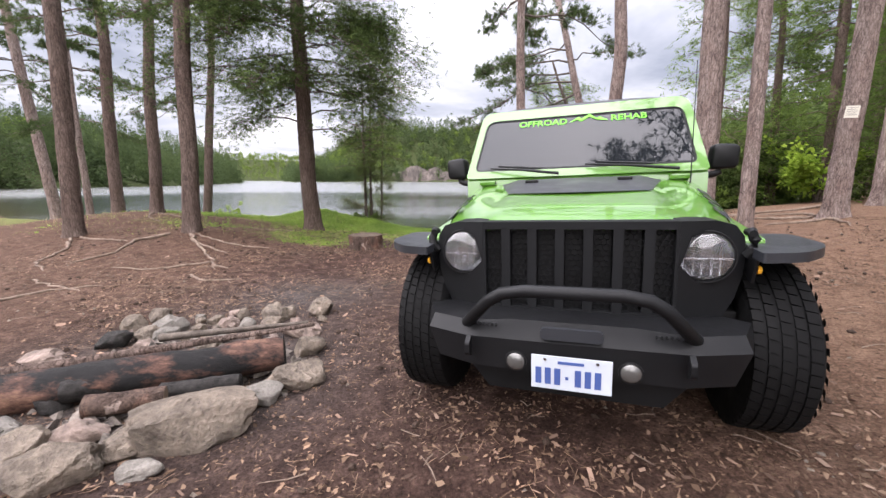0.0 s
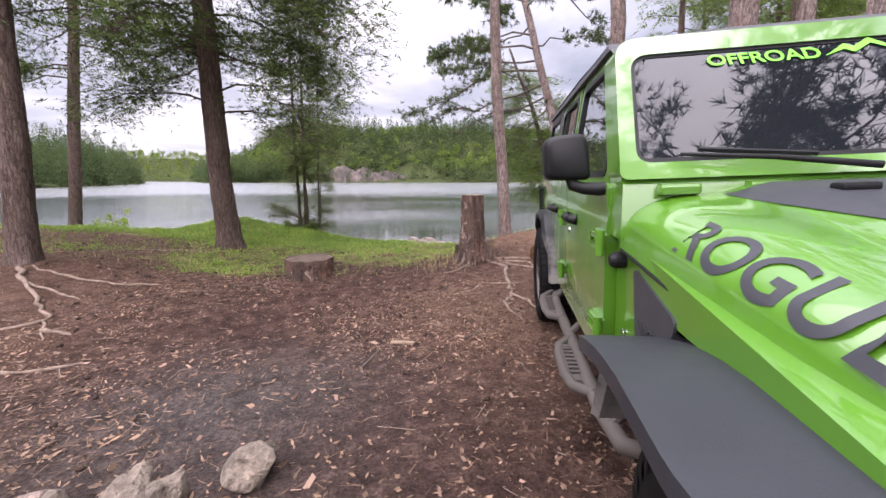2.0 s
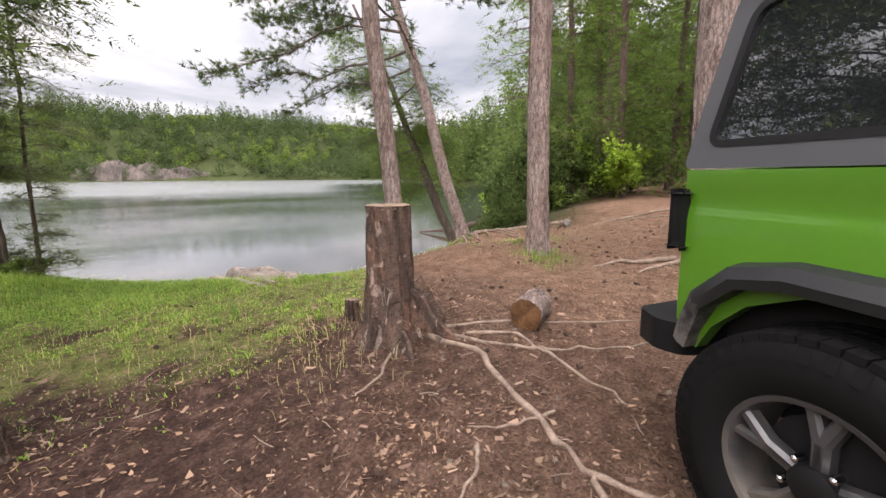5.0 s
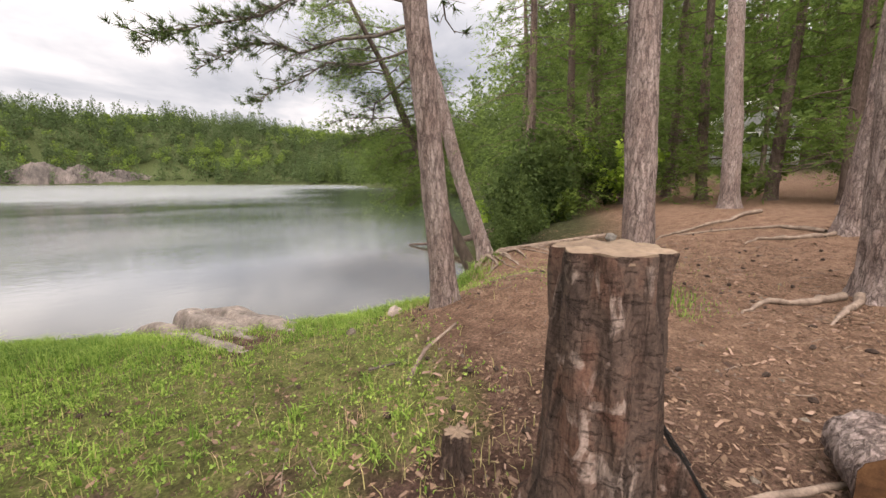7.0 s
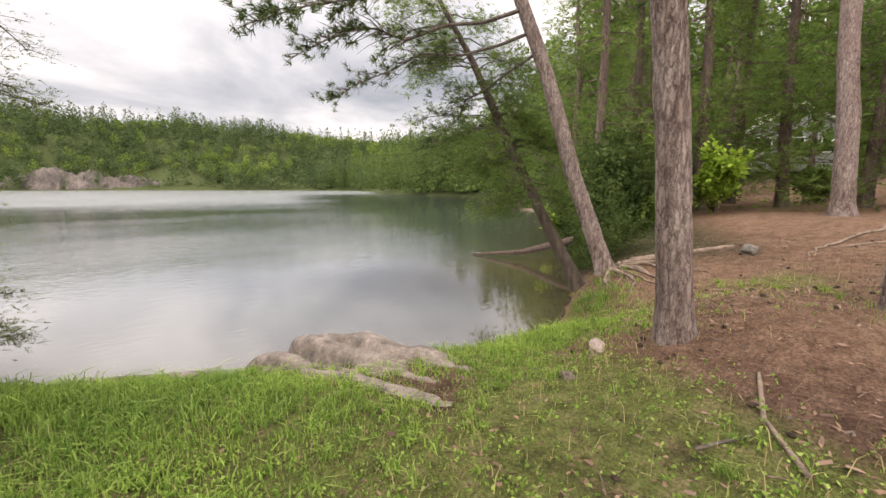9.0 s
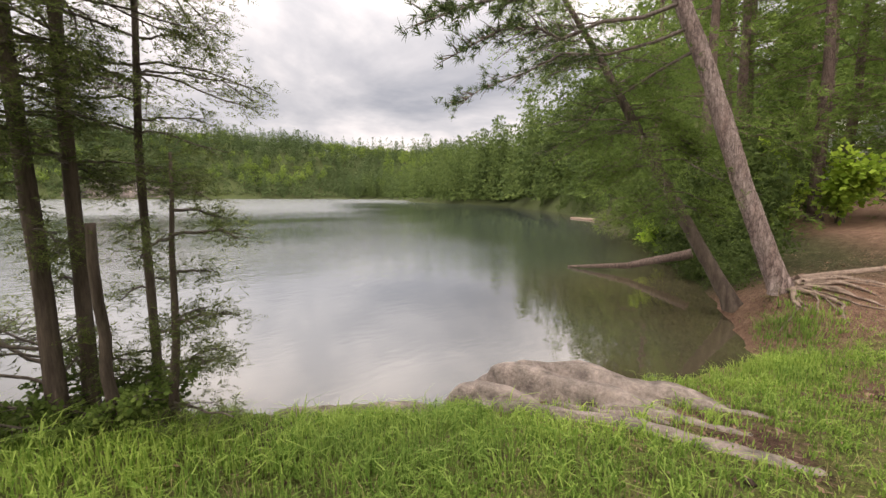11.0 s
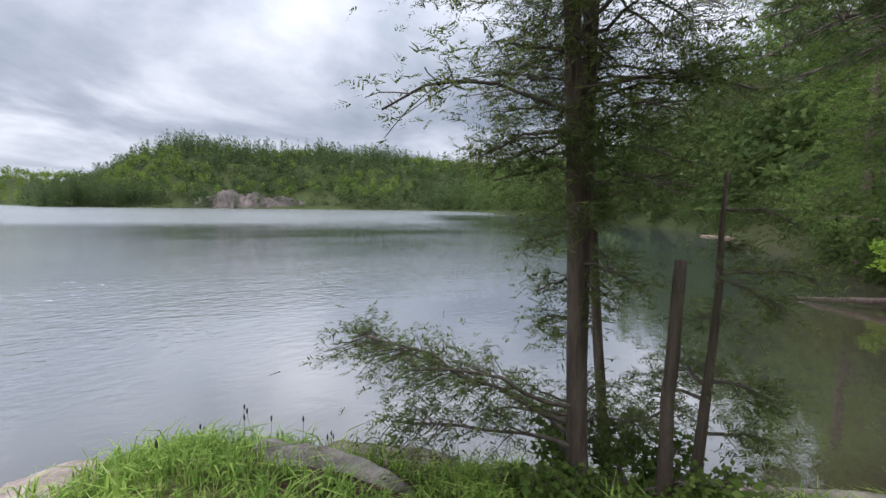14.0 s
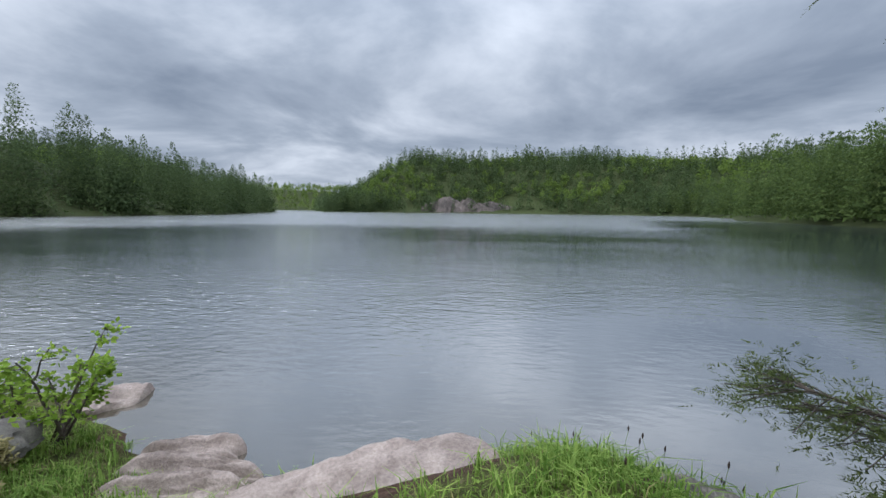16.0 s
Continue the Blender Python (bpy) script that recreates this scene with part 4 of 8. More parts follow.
def conifer_cloud(rng, h, r, m, size, bare=0.08, tiers=0):
    """Corner points of the small drooping sprays of one conifer, base at the origin: (m, 3, 3). Uneven, with gaps."""
    u = rng.random(m) ** 1.1
    if tiers:
        u = np.clip((np.floor(u * tiers) + rng.beta(2.0, 3.2, m) * 0.75) / tiers, 0, 1)
    a = rng.uniform(0, 2 * math.pi, m)
    lop = 1 + 0.22 * np.sin(u * rng.uniform(7, 15) + 2 * a + rng.uniform(0, 6)) + 0.18 * np.sin(3 * a + u * 21)
    reach = r * ((1 - u) ** 0.6 * 0.9 + 0.085) * np.clip(lop, 0.4, 1.5)
    q = reach * rng.random(m) ** 0.42
    z = h * (bare + (1 - bare) * u) - q * 0.28
    c = np.stack([np.cos(a) * q, np.sin(a) * q, z], -1)
    out = np.stack([np.cos(a), np.sin(a), rng.normal(-0.25, 0.4, m)], -1) + rng.normal(0, 0.45, (m, 3))
    top = u > 0.9
    out[top] = out[top] * 0.6 + [0, 0, 0.7]
    out = unit(out)
    sd = unit(np.cross(out, rng.normal(0, 0.7, (m, 3)) + [0, 0, 1.0]))
    ln = (h * size * rng.uniform(0.6, 1.3, m) * (1.1 - 0.4 * u))[:, None]
    leaf = np.stack([c - sd * ln * 0.42 - out * ln * 0.3, c + sd * ln * 0.42 - out * ln * 0.3, c + out * ln], 1)
    # larger shaded sprays close round the stem
    k = m // 4
    u, a = rng.random(k) ** 1.2, rng.uniform(0, 2 * math.pi, k)
    q = r * ((1 - u) ** 0.8 * 0.6 + 0.01) * rng.random(k) ** 0.7
    c = np.stack([np.cos(a) * q, np.sin(a) * q, h * (bare + (0.97 - bare) * u) - q * 0.3], -1)
    d = unit(np.stack([np.cos(a), np.sin(a), -0.5 + 0 * a], -1) + rng.normal(0, 0.5, (k, 3)))
    w = unit(np.cross(d, rng.normal(0, 0.6, (k, 3)) + [0, 0, 1.0]))
    ln = (h * size * 1.55 * rng.uniform(0.6, 1.3, k) * (1.1 - 0.8 * u))[:, None]
    return np.concatenate([leaf, np.stack([c - w * ln * 0.6, c + w * ln * 0.6, c + d * ln], 1)])


def broad_cloud(rng, h, r, m, size=0.055):
    """Corner points of the leaf clumps of one broad-leaved tree, in several rounded boughs."""
    n = 9
    hub = unit(rng.normal(size=(n, 3))) * rng.uniform(0.35, 0.8, (n, 1)) * [r, r, h * 0.34] + [0, 0, h * 0.6]
    k = rng.integers(0, n, m)
    d = unit(rng.normal(size=(m, 3)))
    c = hub[k] + d * rng.uniform(0.5, 1.0, (m, 1)) ** 0.5 * r * 0.45
    s = (h * size * rng.uniform(0.6, 1.3, m))[:, None]
    u = unit(rng.normal(size=(m, 3))) * s
    w = unit(np.cross(u, d + 0.01)) * s * 0.8
    return np.stack([c - u, c + u * 0.4 - w, c + u * 0.5 + w], 1)


def plant_woods(name, label, spots, heights, kinds, rng, mat, parent=None):
    """Many trees, joined: spots (n, 3), one template for each by kind."""
    shapes = [k() for k in kinds]
    pick = rng.integers(0, len(shapes), len(spots))
    chunks = []
    for i, sh in enumerate(shapes):
        sel = np.where(pick == i)[0]
        if not len(sel):
            continue
        a = rng.uniform(0, 2 * math.pi, len(sel))
        c, s = np.cos(a), np.sin(a)
        p = sh.reshape(-1, 3)
        sc = heights[sel]
        x = (p[None, :, 0] * c[:, None] - p[None, :, 1] * s[:, None]) * sc[:, None]
        y = (p[None, :, 0] * s[:, None] + p[None, :, 1] * c[:, None]) * sc[:, None]
        z = p[None, :, 2] * sc[:, None] * rng.uniform(0.85, 1.2, (len(sel), 1))
        chunks.append((np.stack([x, y, z], -1) + spots[sel][:, None]).reshape(-1, 3))
    return tagged(soup(name, np.concatenate(chunks), 3, mat, parent), label, "trees", kind="stuff")


def scatter_land(rng, n, x0, x1, y0, y1, dmin, dmax):
    x, y = rng.uniform(x0, x1, n), rng.uniform(y0, y1, n)
    d = lake_distance(x, y)
    ok = (d > dmin) & (d < dmax)
    x, y = x[ok], y[ok]
    return np.stack([x, y, land_height(x, y) - 0.2], -1)


M_CONIFER_DARK = leaf_mat("bank_conifers", (0.045, 0.07, 0.022), (0.095, 0.13, 0.04), 0.48, drift=0.25)


def wood_trunks(name, label, spots, heights, rng):
    """Bare dark stems of the trees of a wood, joined."""
    lines = []
    for p, h in zip(spots, heights):
        lean = rng.normal(0, 0.02, 2) * h
        pts = np.array([p, p + [lean[0] * 0.5, lean[1] * 0.5, h * 0.45], p + [lean[0], lean[1], h * 0.93]])
        lines.append((pts, np.array([0.012, 0.008, 0.002]) * h))
    v, f = tubes(lines, 4)
    return tagged(mesh_ob(name, v, f, M_BARK_DARK, smooth=True), label, "trunks", kind="stuff")


def build_woods():
    rng = np.random.default_rng(21)
    con = [lambda i=i: conifer_cloud(np.random.default_rng(i), 1.0, 0.19 + 0.035 * (i % 3), 62, 0.07) for i in range(6)]
    bro = [lambda i=i: broad_cloud(np.random.default_rng(40 + i), 1.0, 0.36, 80, 0.065) for i in range(5)]
    # the far shore and its hills
    p = scatter_land(rng, 9800, -380, 330, 200, 470, 1, 150)
    cliff = (np.abs(p[:, 0] - 10) < 38) & (lake_distance(p[:, 0], p[:, 1]) < 22) & (rng.random(len(p)) < 0.8)
    p = p[~cliff]
    light = (wave(p[:, 0], p[:, 1], 0.05) + rng.normal(0, 0.45, len(p)) > 0.35) & (lake_distance(p[:, 0], p[:, 1]) > 14)
    plant_woods("far_conifers", "dark green spruce and pine woods on hills across the lake", p[~light], rng.uniform(9, 17, (~light).sum()), con, rng, M_FOREST)
    plant_woods("far_broadleaf_trees", "light spring green leafy trees on far hills", p[light], rng.uniform(8, 12, light.sum()), bro, rng, M_FOREST_LIGHT)
    p = scatter_land(rng, 1500, -560, -120, 480, 760, 1, 160)
    plant_woods("distant_woods", "light green woods at the far end of the lake", p, rng.uniform(9, 15, len(p)), con + bro, rng, M_FOREST_LIGHT)
    # the west bank
    conW = [lambda i=i: conifer_cloud(np.random.default_rng(160 + i), 1.0, 0.20 + 0.04 * (i % 3), 500, 0.03, 0.03) for i in range(6)]
    p = scatter_land(rng, 2000, -230, -66, 50, 330, 0.3, 24)
    plant_woods("west_bank_woods", "dark green conifers standing along a near bank", p, rng.uniform(12, 16.5, len(p)), conW, rng, M_FOREST)
    # the east bank and its point
    conE = [lambda i=i: conifer_cloud(np.random.default_rng(260 + i), 1.0, 0.19 + 0.04 * (i % 3), 520, 0.029, 0.1, 15) for i in range(6)]
    p = scatter_land(rng, 900, 26, 150, 26, 260, 0.6, 26)
    p = np.concatenate([p, scatter_land(rng, 420, 27, 75, 26, 105, 0.4, 18)])
    plant_woods("east_bank_woods", "tall dark pines along a wooded point", p, rng.uniform(11, 18, len(p)), conE, rng, M_CONIFER_DARK)
    conI = [lambda i=i: conifer_cloud(np.random.default_rng(360 + i), 1.0, 0.18 + 0.04 * (i % 3), 560, 0.028, 0.12, 14) for i in range(5)]
    e2 = scatter_land(rng, 280, 27, 80, -14, 27, 6, 90)
    high = rng.uniform(9, 17, len(e2))
    plant_woods("inland_woods", "green mixed woods behind the clearing", e2, high, conI, rng, M_INLAND)
    wood_trunks("inland_trunks", "dark bare stems of the woods behind the clearing", e2, high, rng)
    q = np.concatenate([scatter_land(rng, 1500, 8.0, 44, 14.5, 60, 0.2, 16), scatter_land(rng, 700, 6.6, 16, 13.6, 22, 0.0, 1.6)])
    keep = lake_distance(q[:, 0], q[:, 1]) < 2.5 + 0.4 * (q[:, 0] - 8.5)
    q = q[keep]
    low = [lambda i=i: broad_cloud(np.random.default_rng(80 + i), 1.0, 0.42, 400, 0.034) for i in range(3)] + [lambda i=i: conifer_cloud(np.random.default_rng(90 + i), 1.0, 0.26, 360, 0.042, 0.0) for i in range(3)]
    plant_woods("bank_undergrowth", "bushes and saplings along the east bank", q, rng.uniform(0.5, 3.0, len(q)) * np.clip((q[:, 0] - 4.5) / 6, 0.35, 1), low, rng, M_CONIFER_DARK)


build_woods()

# ---- the off-road vehicle ----
# Its own frame: x to the right of one who faces its front, y towards its rear, z up.


def lean_in(bm):
    """The cabin leans inwards above the belt line."""
    for v in bm.verts:
        if v.co.z > 1.21:
            k = (v.co.z - 1.21) * 0.15
            v.co.x -= math.copysign(k, v.co.x) if abs(v.co.x) > 0.3 else 0
    return bm


def shoulder(bm):
    """A door skin with a soft crease below the window and a tuck above the sill."""
    for cz in (0.66, 0.76, 1.085, 1.115, 1.14, 1.185):
        bmesh.ops.bisect_plane(bm, geom=bm.verts[:] + bm.edges[:] + bm.faces[:], plane_co=(0, 0, cz), plane_no=(0, 0, 1))
    for v in bm.verts:
        k = 0.011 * math.exp(-((v.co.z - 1.14) / 0.028) ** 2) + 0.016 * max(0.0, (0.76 - v.co.z) / 0.2) ** 1.5
        if abs(v.co.x) > 0.77:
            v.co.x -= math.copysign(k, v.co.x)
    return bm


def vehicle_wheel(car, x, y, side):
    """A tyre with tread blocks, and a five-spoked rim. side: -1 or 1, the way that it faces."""
    hub = part("wheel", lathe([(-0.10, 0.05), (0.10, 0.05)], 16), M_DARK, car)
    hub.location = (x, y, 0.42)
    R, w = 0.415, 0.135
    prof = [(-w * 0.82, 0.235), (-w * 0.98, 0.27), (-w * 1.02, 0.33), (-w * 0.95, 0.375), (-w * 0.80, R - 0.009), (0, R - 0.005), (w * 0.80, R - 0.009), (w * 0.95, 0.375), (w * 1.02, 0.33), (w * 0.98, 0.27), (w * 0.82, 0.235)]
    tyre = part("tyre", lathe(prof, 56, closed=True), M_RUBBER, hub, "black all-terrain tyre with a blocky tread", 35)
    bm = bmesh.new()
    for row, (cx, bw) in enumerate(((-0.104, 0.036), (-0.058, 0.034), (-0.012, 0.034), (0.036, 0.034), (0.084, 0.044))):
        for i in range(52):
            a = 2 * math.pi * (i + 0.5 * (row % 2)) / 52
            da = 2 * math.pi / 52 * 0.43
            vs = []
            for rr in (R - 0.02, R + 0.002):
                for xx, aa in ((cx - bw / 2, a - da), (cx + bw / 2, a - da + 0.02), (cx + bw / 2, a + da + 0.02), (cx - bw / 2, a + da)):
                    q = rr - (0.006 if abs(xx) > 0.1 else 0)
                    vs.append(bm.verts.new((xx, q * math.cos(aa), q * math.sin(aa))))
            bm.faces.new(vs[4:])
            for k in range(4):
                j = (k + 1) % 4
                bm.faces.new((vs[k], vs[j], vs[4 + j], vs[4 + k]))
    for i in range(40):
        a, b = 2 * math.pi * i / 40, 2 * math.pi * (i + 0.5) / 40
        for s in (-1, 1):
            vs = [bm.verts.new((s * (w * 1.0 + dx), r * math.cos(t), r * math.sin(t))) for dx, r, t in ((0.006, 0.345, a), (0.006, 0.345, b), (-0.004, 0.39, b), (-0.004, 0.39, a))]
            bm.faces.new(vs)
    tread = part("tread", bm, M_RUBBER, hub)
    tagged(tread, kind="stuff")
    s = side
    bm = lathe([(s * 0.10, 0.242), (s * 0.118, 0.238), (s * 0.112, 0.222), (s * 0.06, 0.212), (s * -0.04, 0.205), (s * -0.06, 0.2)], 48, caps=False)
    bm.faces.ensure_lookup_table()
    part("rim", bm, M_RIM, hub, "dusty dark alloy rim with five split spokes", 40)
    for i in range(5):
        a = 2 * math.pi * i / 5 + 0.3
        for off in (-0.16, 0.16):
            bm = bmesh.new()
            d0, d1 = Vector((0, math.cos(a), math.sin(a))), Vector((0, math.cos(a + off), math.sin(a + off)))
            t0, t1 = Vector((0, -d0.z, d0.y)), Vector((0, -d1.z, d1.y))
            ring = []
            for p, t, wd, xo in ((d0 * 0.05, t0, 0.022, 0.10), (d0 * 0.11 + d1 * 0.02, t0, 0.02, 0.104), (d1 * 0.22, t1, 0.017, 0.096)):
                ring.append([bm.verts.new(p + t * k * wd + Vector((s * (xo - dx), 0, 0))) for k, dx in ((-1, 0.012), (-0.5, 0), (0.5, 0), (1, 0.012), (1, 0.045), (-1, 0.045))])
            for ra, rb in zip(ring, ring[1:]):
                for k in range(6):
                    bm.faces.new((ra[k], ra[(k + 1) % 6], rb[(k + 1) % 6], rb[k]))
            bm.faces.new(ring[0]); bm.faces.new(ring[-1])
            part("spoke", bm, M_RIM, hub)
    part("hub_cap", lathe([(s * 0.085, 0.062), (s * 0.108, 0.058), (s * 0.118, 0.035), (s * 0.12, 0.001)], 24), M_BLACK, hub, "", 40)
    for i in range(5):
        a = 2 * math.pi * (i + 0.5) / 5 + 0.3
        part("wheel_nut", lathe([(s * 0.08, 0.011), (s * 0.112, 0.010), (s * 0.116, 0.004)], 8, centre=(0, 0.075 * math.cos(a), 0.075 * math.sin(a))), M_CHROME, hub)
    part("brake_disc", lathe([(s * 0.0, 0.17), (s * 0.02, 0.17)], 32), M_DARK, hub)
    return hub


def text_part(name, words, size, m, mat, parent, wide=1.0, thick=0.002):
    cu = bpy.data.curves.new(name, "FONT")
    cu.body, cu.size, cu.extrude, cu.offset = words, size, thick, size * 0.016
    cu.align_x = "CENTER"
    tmp = new("tmp_text", cu)
    me = bpy.data.meshes.new_from_object(tmp.evaluated_get(bpy.context.evaluated_depsgraph_get()))
    bpy.data.objects.remove(tmp)
    me.name = name
    me.materials.clear(); me.materials.append(mat)
    ob = new(name, me)
    ob.parent = parent
    ob.matrix_local = m @ Matrix.Diagonal((wide, 1, 1, 1))
    return ob


def hood_z(x, y):
    """The bonnet's surface."""
    s = max(0.0, (y - 0.27) / 1.25)
    mid = 1.04 + 0.205 * s ** 0.85
    half = 0.68 + 0.13 * s ** 0.8
    u = abs(x) / half
    bulge = 0.030 * (1 - max(0.0, min(1.0, (abs(x) - 0.36 - 0.06 * s) / 0.10))) * min(1.0, s * 4 + 0.25)
    q = min(1.0, max(0.0, (abs(x) - half + 0.17) / 0.17))
    return mid - 0.028 - 0.022 * max(0, (u - 0.5) / 0.5) ** 2 - 0.095 * (1 - math.sqrt(1 - q * q * 0.985)) + bulge - 0.02 * max(0, 0.10 - s) / 0.10


def build_vehicle(m):
    car = empty("off_road_vehicle", m, "lime green four-door off-roader with black steel bumper and flat flares", "car")
    # --- bonnet and nose ---
    xs = np.sin(np.linspace(-math.pi / 2, math.pi / 2, 57)); ys = [0.285, 0.30, 0.33, 0.38, 0.46, 0.55, 0.65, 0.8, 0.95, 1.1, 1.25, 1.4, 1.52]
    bm = bmesh.new(); grid = []
    for y in ys:
        half = 0.68 + 0.13 * (max(0.0, y - 0.27) / 1.25) ** 0.8
        swept = lambda x: y + 0.17 * max(0.0, abs(x) * half - 0.42) / 0.27 * max(0.0, 1 - (y - 0.285) / 0.5)
        row = [bm.verts.new((-half - 0.012, swept(1), hood_z(half, y) - 0.045 - 0.03 * min(1.0, (y - 0.285) / 0.6)))]
        row += [bm.verts.new((half * x, swept(x), hood_z(half * x, y))) for x in xs]
        row += [bm.verts.new((half + 0.012, swept(1), hood_z(half, y) - 0.045 - 0.03 * min(1.0, (y - 0.285) / 0.6)))]
        grid.append(row)
    for a, b in zip(grid, grid[1:]):
        for i in range(len(a) - 1):
            bm.faces.new((a[i], a[i + 1], b[i + 1], b[i]))
    bonnet = part("bonnet", bm, M_GREEN_CLEAN, car, "glossy lime green bonnet", 50)
    bm = bmesh.new(); grid = []
    for y in np.linspace(0.90, 1.46, 12):
        w = 0.40 + 0.14 * (y - 0.90) / 0.56
        grid.append([bm.verts.new((w * x, y + 0.10 * (1 - abs(x)) ** 0.5 * (-0.6) * (1 - (y - 0.90) / 0.56), hood_z(w * x, y) + 0.003)) for x in np.linspace(-1, 1, 25)])
    for a, b in zip(grid, grid[1:]):
        for i in range(len(a) - 1):
            bm.faces.new((a[i], a[i + 1], b[i + 1], b[i]))
    part("bonnet_decal", bm, M_DECAL, bonnet, "matt black bonnet panel", 50)
    for x in (-0.30, 0.30):
        part("washer_nozzle", box(x - 0.045, x + 0.045, 1.28, 1.33, hood_z(x, 1.30), hood_z(x, 1.30) + 0.022, 0.008), M_BLACK, bonnet)
    for s in (-1, 1):
        # side of the nose below the bonnet
        part("fender_panel", prism(rounded([(0.50, 0.90), (1.16, 0.90), (1.40, 0.66), (1.63, 0.60), (1.63, 1.075), (0.50, 0.945)], 0.02), s * 0.66, s * 0.765, bev=0.008), M_GREEN, car)
        part("side_vent_panel", prism(rounded([(1.17, 0.70), (1.36, 0.68), (1.42, 0.985), (1.09, 0.92)], 0.03), s * 0.764, s * 0.772, bev=0.002), M_DECAL, car, "matt black vent panel")
        bm = bmesh.new()
        for i in range(7):
            for k in (-1, 1):
                c = 1.14 + i * 0.024
                tube([(s * 0.776, c - 0.05 * k, 0.75), (s * 0.776, c + 0.05 * k, 0.84)], 0.0035, 5, bm)
        part("vent_mesh", bm, M_FLARE_DIRTY, car)
        # bonnet latch
        bm = tube([(s * 0.69, 0.39, 0.885), (s * 0.718, 0.385, 0.915), (s * 0.722, 0.39, 0.955), (s * 0.705, 0.40, 0.995)], [0.02, 0.026, 0.022, 0.016], 10)
        tube([(s * 0.705, 0.365, 0.985), (s * 0.712, 0.40, 0.99), (s * 0.705, 0.435, 0.985)], [0.016, 0.02, 0.016], 8, bm)
        part("bonnet_latch", bm, M_BLACK, car, "black rubber bonnet latch")
        # the shut line between bonnet and wing
        line = [(s * (0.683 + 0.13 * (max(0.0, y - 0.27) / 1.25) ** 0.8 + 0.012), y, hood_z(0.68 + 0.13 * (max(0.0, y - 0.27) / 1.25) ** 0.8, y) - 0.05 - 0.03 * min(1.0, (y - 0.285) / 0.6)) for y in np.linspace(0.5, 1.5, 11)]
        part("shut_line", tube(line, 0.0045, 6), M_BLACK, bonnet)
        # flat flare over the front wheel
        pl = rounded([(s * 0.70, 0.24), (s * 0.86, 0.28), (s * 1.018, 0.48), (s * 1.018, 1.19), (s * 0.76, 1.21)], [0.02, 0.10, 0.16, 0.05, 0.02], 6)
        bm = prism(pl, 0.885, 0.925, "xy", 0.012)
        for cy in (0.8, 0.9, 0.98, 1.05, 1.12):
            bmesh.ops.bisect_plane(bm, geom=bm.verts[:] + bm.edges[:] + bm.faces[:], plane_co=(0, cy, 0), plane_no=(0, 1, 0))
        for v in bm.verts:
            v.co.z -= 0.085 * max(0.0, (v.co.y - 0.78) / 0.42) ** 1.8
        fl = part("front_flare", bm, M_FLARE, car, "flat grey metal wheel flare", 40)
        bm = prism([(0.30, 0.885), (0.62, 0.885), (0.34, 0.78)], s * 0.70, s * 0.712, bev=0.003)
        part("flare_bracket", bm, M_STEEL_BLACK, fl)
        bm = prism([(0.95, 0.885), (1.12, 0.885), (1.12, 0.60), (1.07, 0.62)], s * 0.79, s * 0.80, bev=0.003)
        part("flare_bracket", bm, M_STEEL_BLACK, fl)
        bm = bmesh.new(); ring = []
        for k in range(9):
            a = math.pi * (0.02 + 0.46 * k / 8)
            yy, zz = 1.16 - 0.30 * (1 - math.cos(math.pi / 2 * k / 8)) * 0.1, 0.815 - 0.28 * (k / 8) ** 1.3
            ring.append([bm.verts.new((s * xx, 1.16 + 0.13 * (k / 8) ** 1.6 + dy, zz)) for xx, dy in ((0.76, 0), (0.93, -0.01), (0.95, 0.015), (0.76, 0.03))])
        for a, b in zip(ring, ring[1:]):
            for k in range(4):
                bm.faces.new((a[k], a[(k + 1) % 4], b[(k + 1) % 4], b[k]))
        bm.faces.new(ring[0]); bm.faces.new(ring[-1])
        part("rear_skirt", bm, M_FLARE_DIRTY, fl, "", 40)
        part("side_marker", lathe([(s * 0.715, 0.018), (s * 0.73, 0.016), (s * 0.735, 0.004)], 14, centre=(0, 0.335, 0.84)), M_AMBER, fl, "small amber marker lamp")
    # --- grille ---
    gx = [-0.4065 + i * 0.122 for i in range(7)]
    sw = 0.081
    bm = bmesh.new()
    Y0, Y1 = 0.25, 0.34
    hw = 0.415
    sweep = lambda x: 0.16 * max(0.0, abs(x) - hw) / 0.3
    for s in (-1, 1):
        outer = [(hw, 1.05), (hw, 0.86), (hw, 0.535), (0.50, 0.545), (0.60, 0.60), (0.66, 0.70), (0.69, 0.80), (0.697, 0.90), (0.685, 0.97), (0.645, 1.02), (0.56, 1.045)]
        # the cheek, as a fan of quads from the lamp's hole to the outline
        ang = [(math.atan2(p[1] - 0.895, p[0] - 0.525)) for p in outer]
        hole = [(0.525 + 0.109 * math.cos(a), 0.895 + 0.112 * math.sin(a)) for a in ang]
        for ya, yb in ((Y0, Y1),):
            vo = [bm.verts.new((s * p[0], ya + sweep(p[0]), p[1])) for p in outer]; vh = [bm.verts.new((s * p[0], ya + sweep(p[0]) - 0.004, p[1])) for p in hole]
            wo = [bm.verts.new((s * p[0], yb + 0.14, p[1])) for p in outer]; wh = [bm.verts.new((s * p[0], yb + 0.14, p[1])) for p in hole]
            k = len(outer)
            for i in range(k):
                j = (i + 1) % k
                for quad in ((vo[i], vo[j], vh[j], vh[i]), (wo[i], wh[i], wh[j], wo[j]), (vo[i], wo[i], wo[j], vo[j]), (vh[i], vh[j], wh[j], wh[i])):
                    bm.faces.new(quad)
    prism([(-hw, 1.015), (hw, 1.015), (hw, 1.05), (-hw, 1.05)], Y0, Y1, "xz", 0.004, bm)
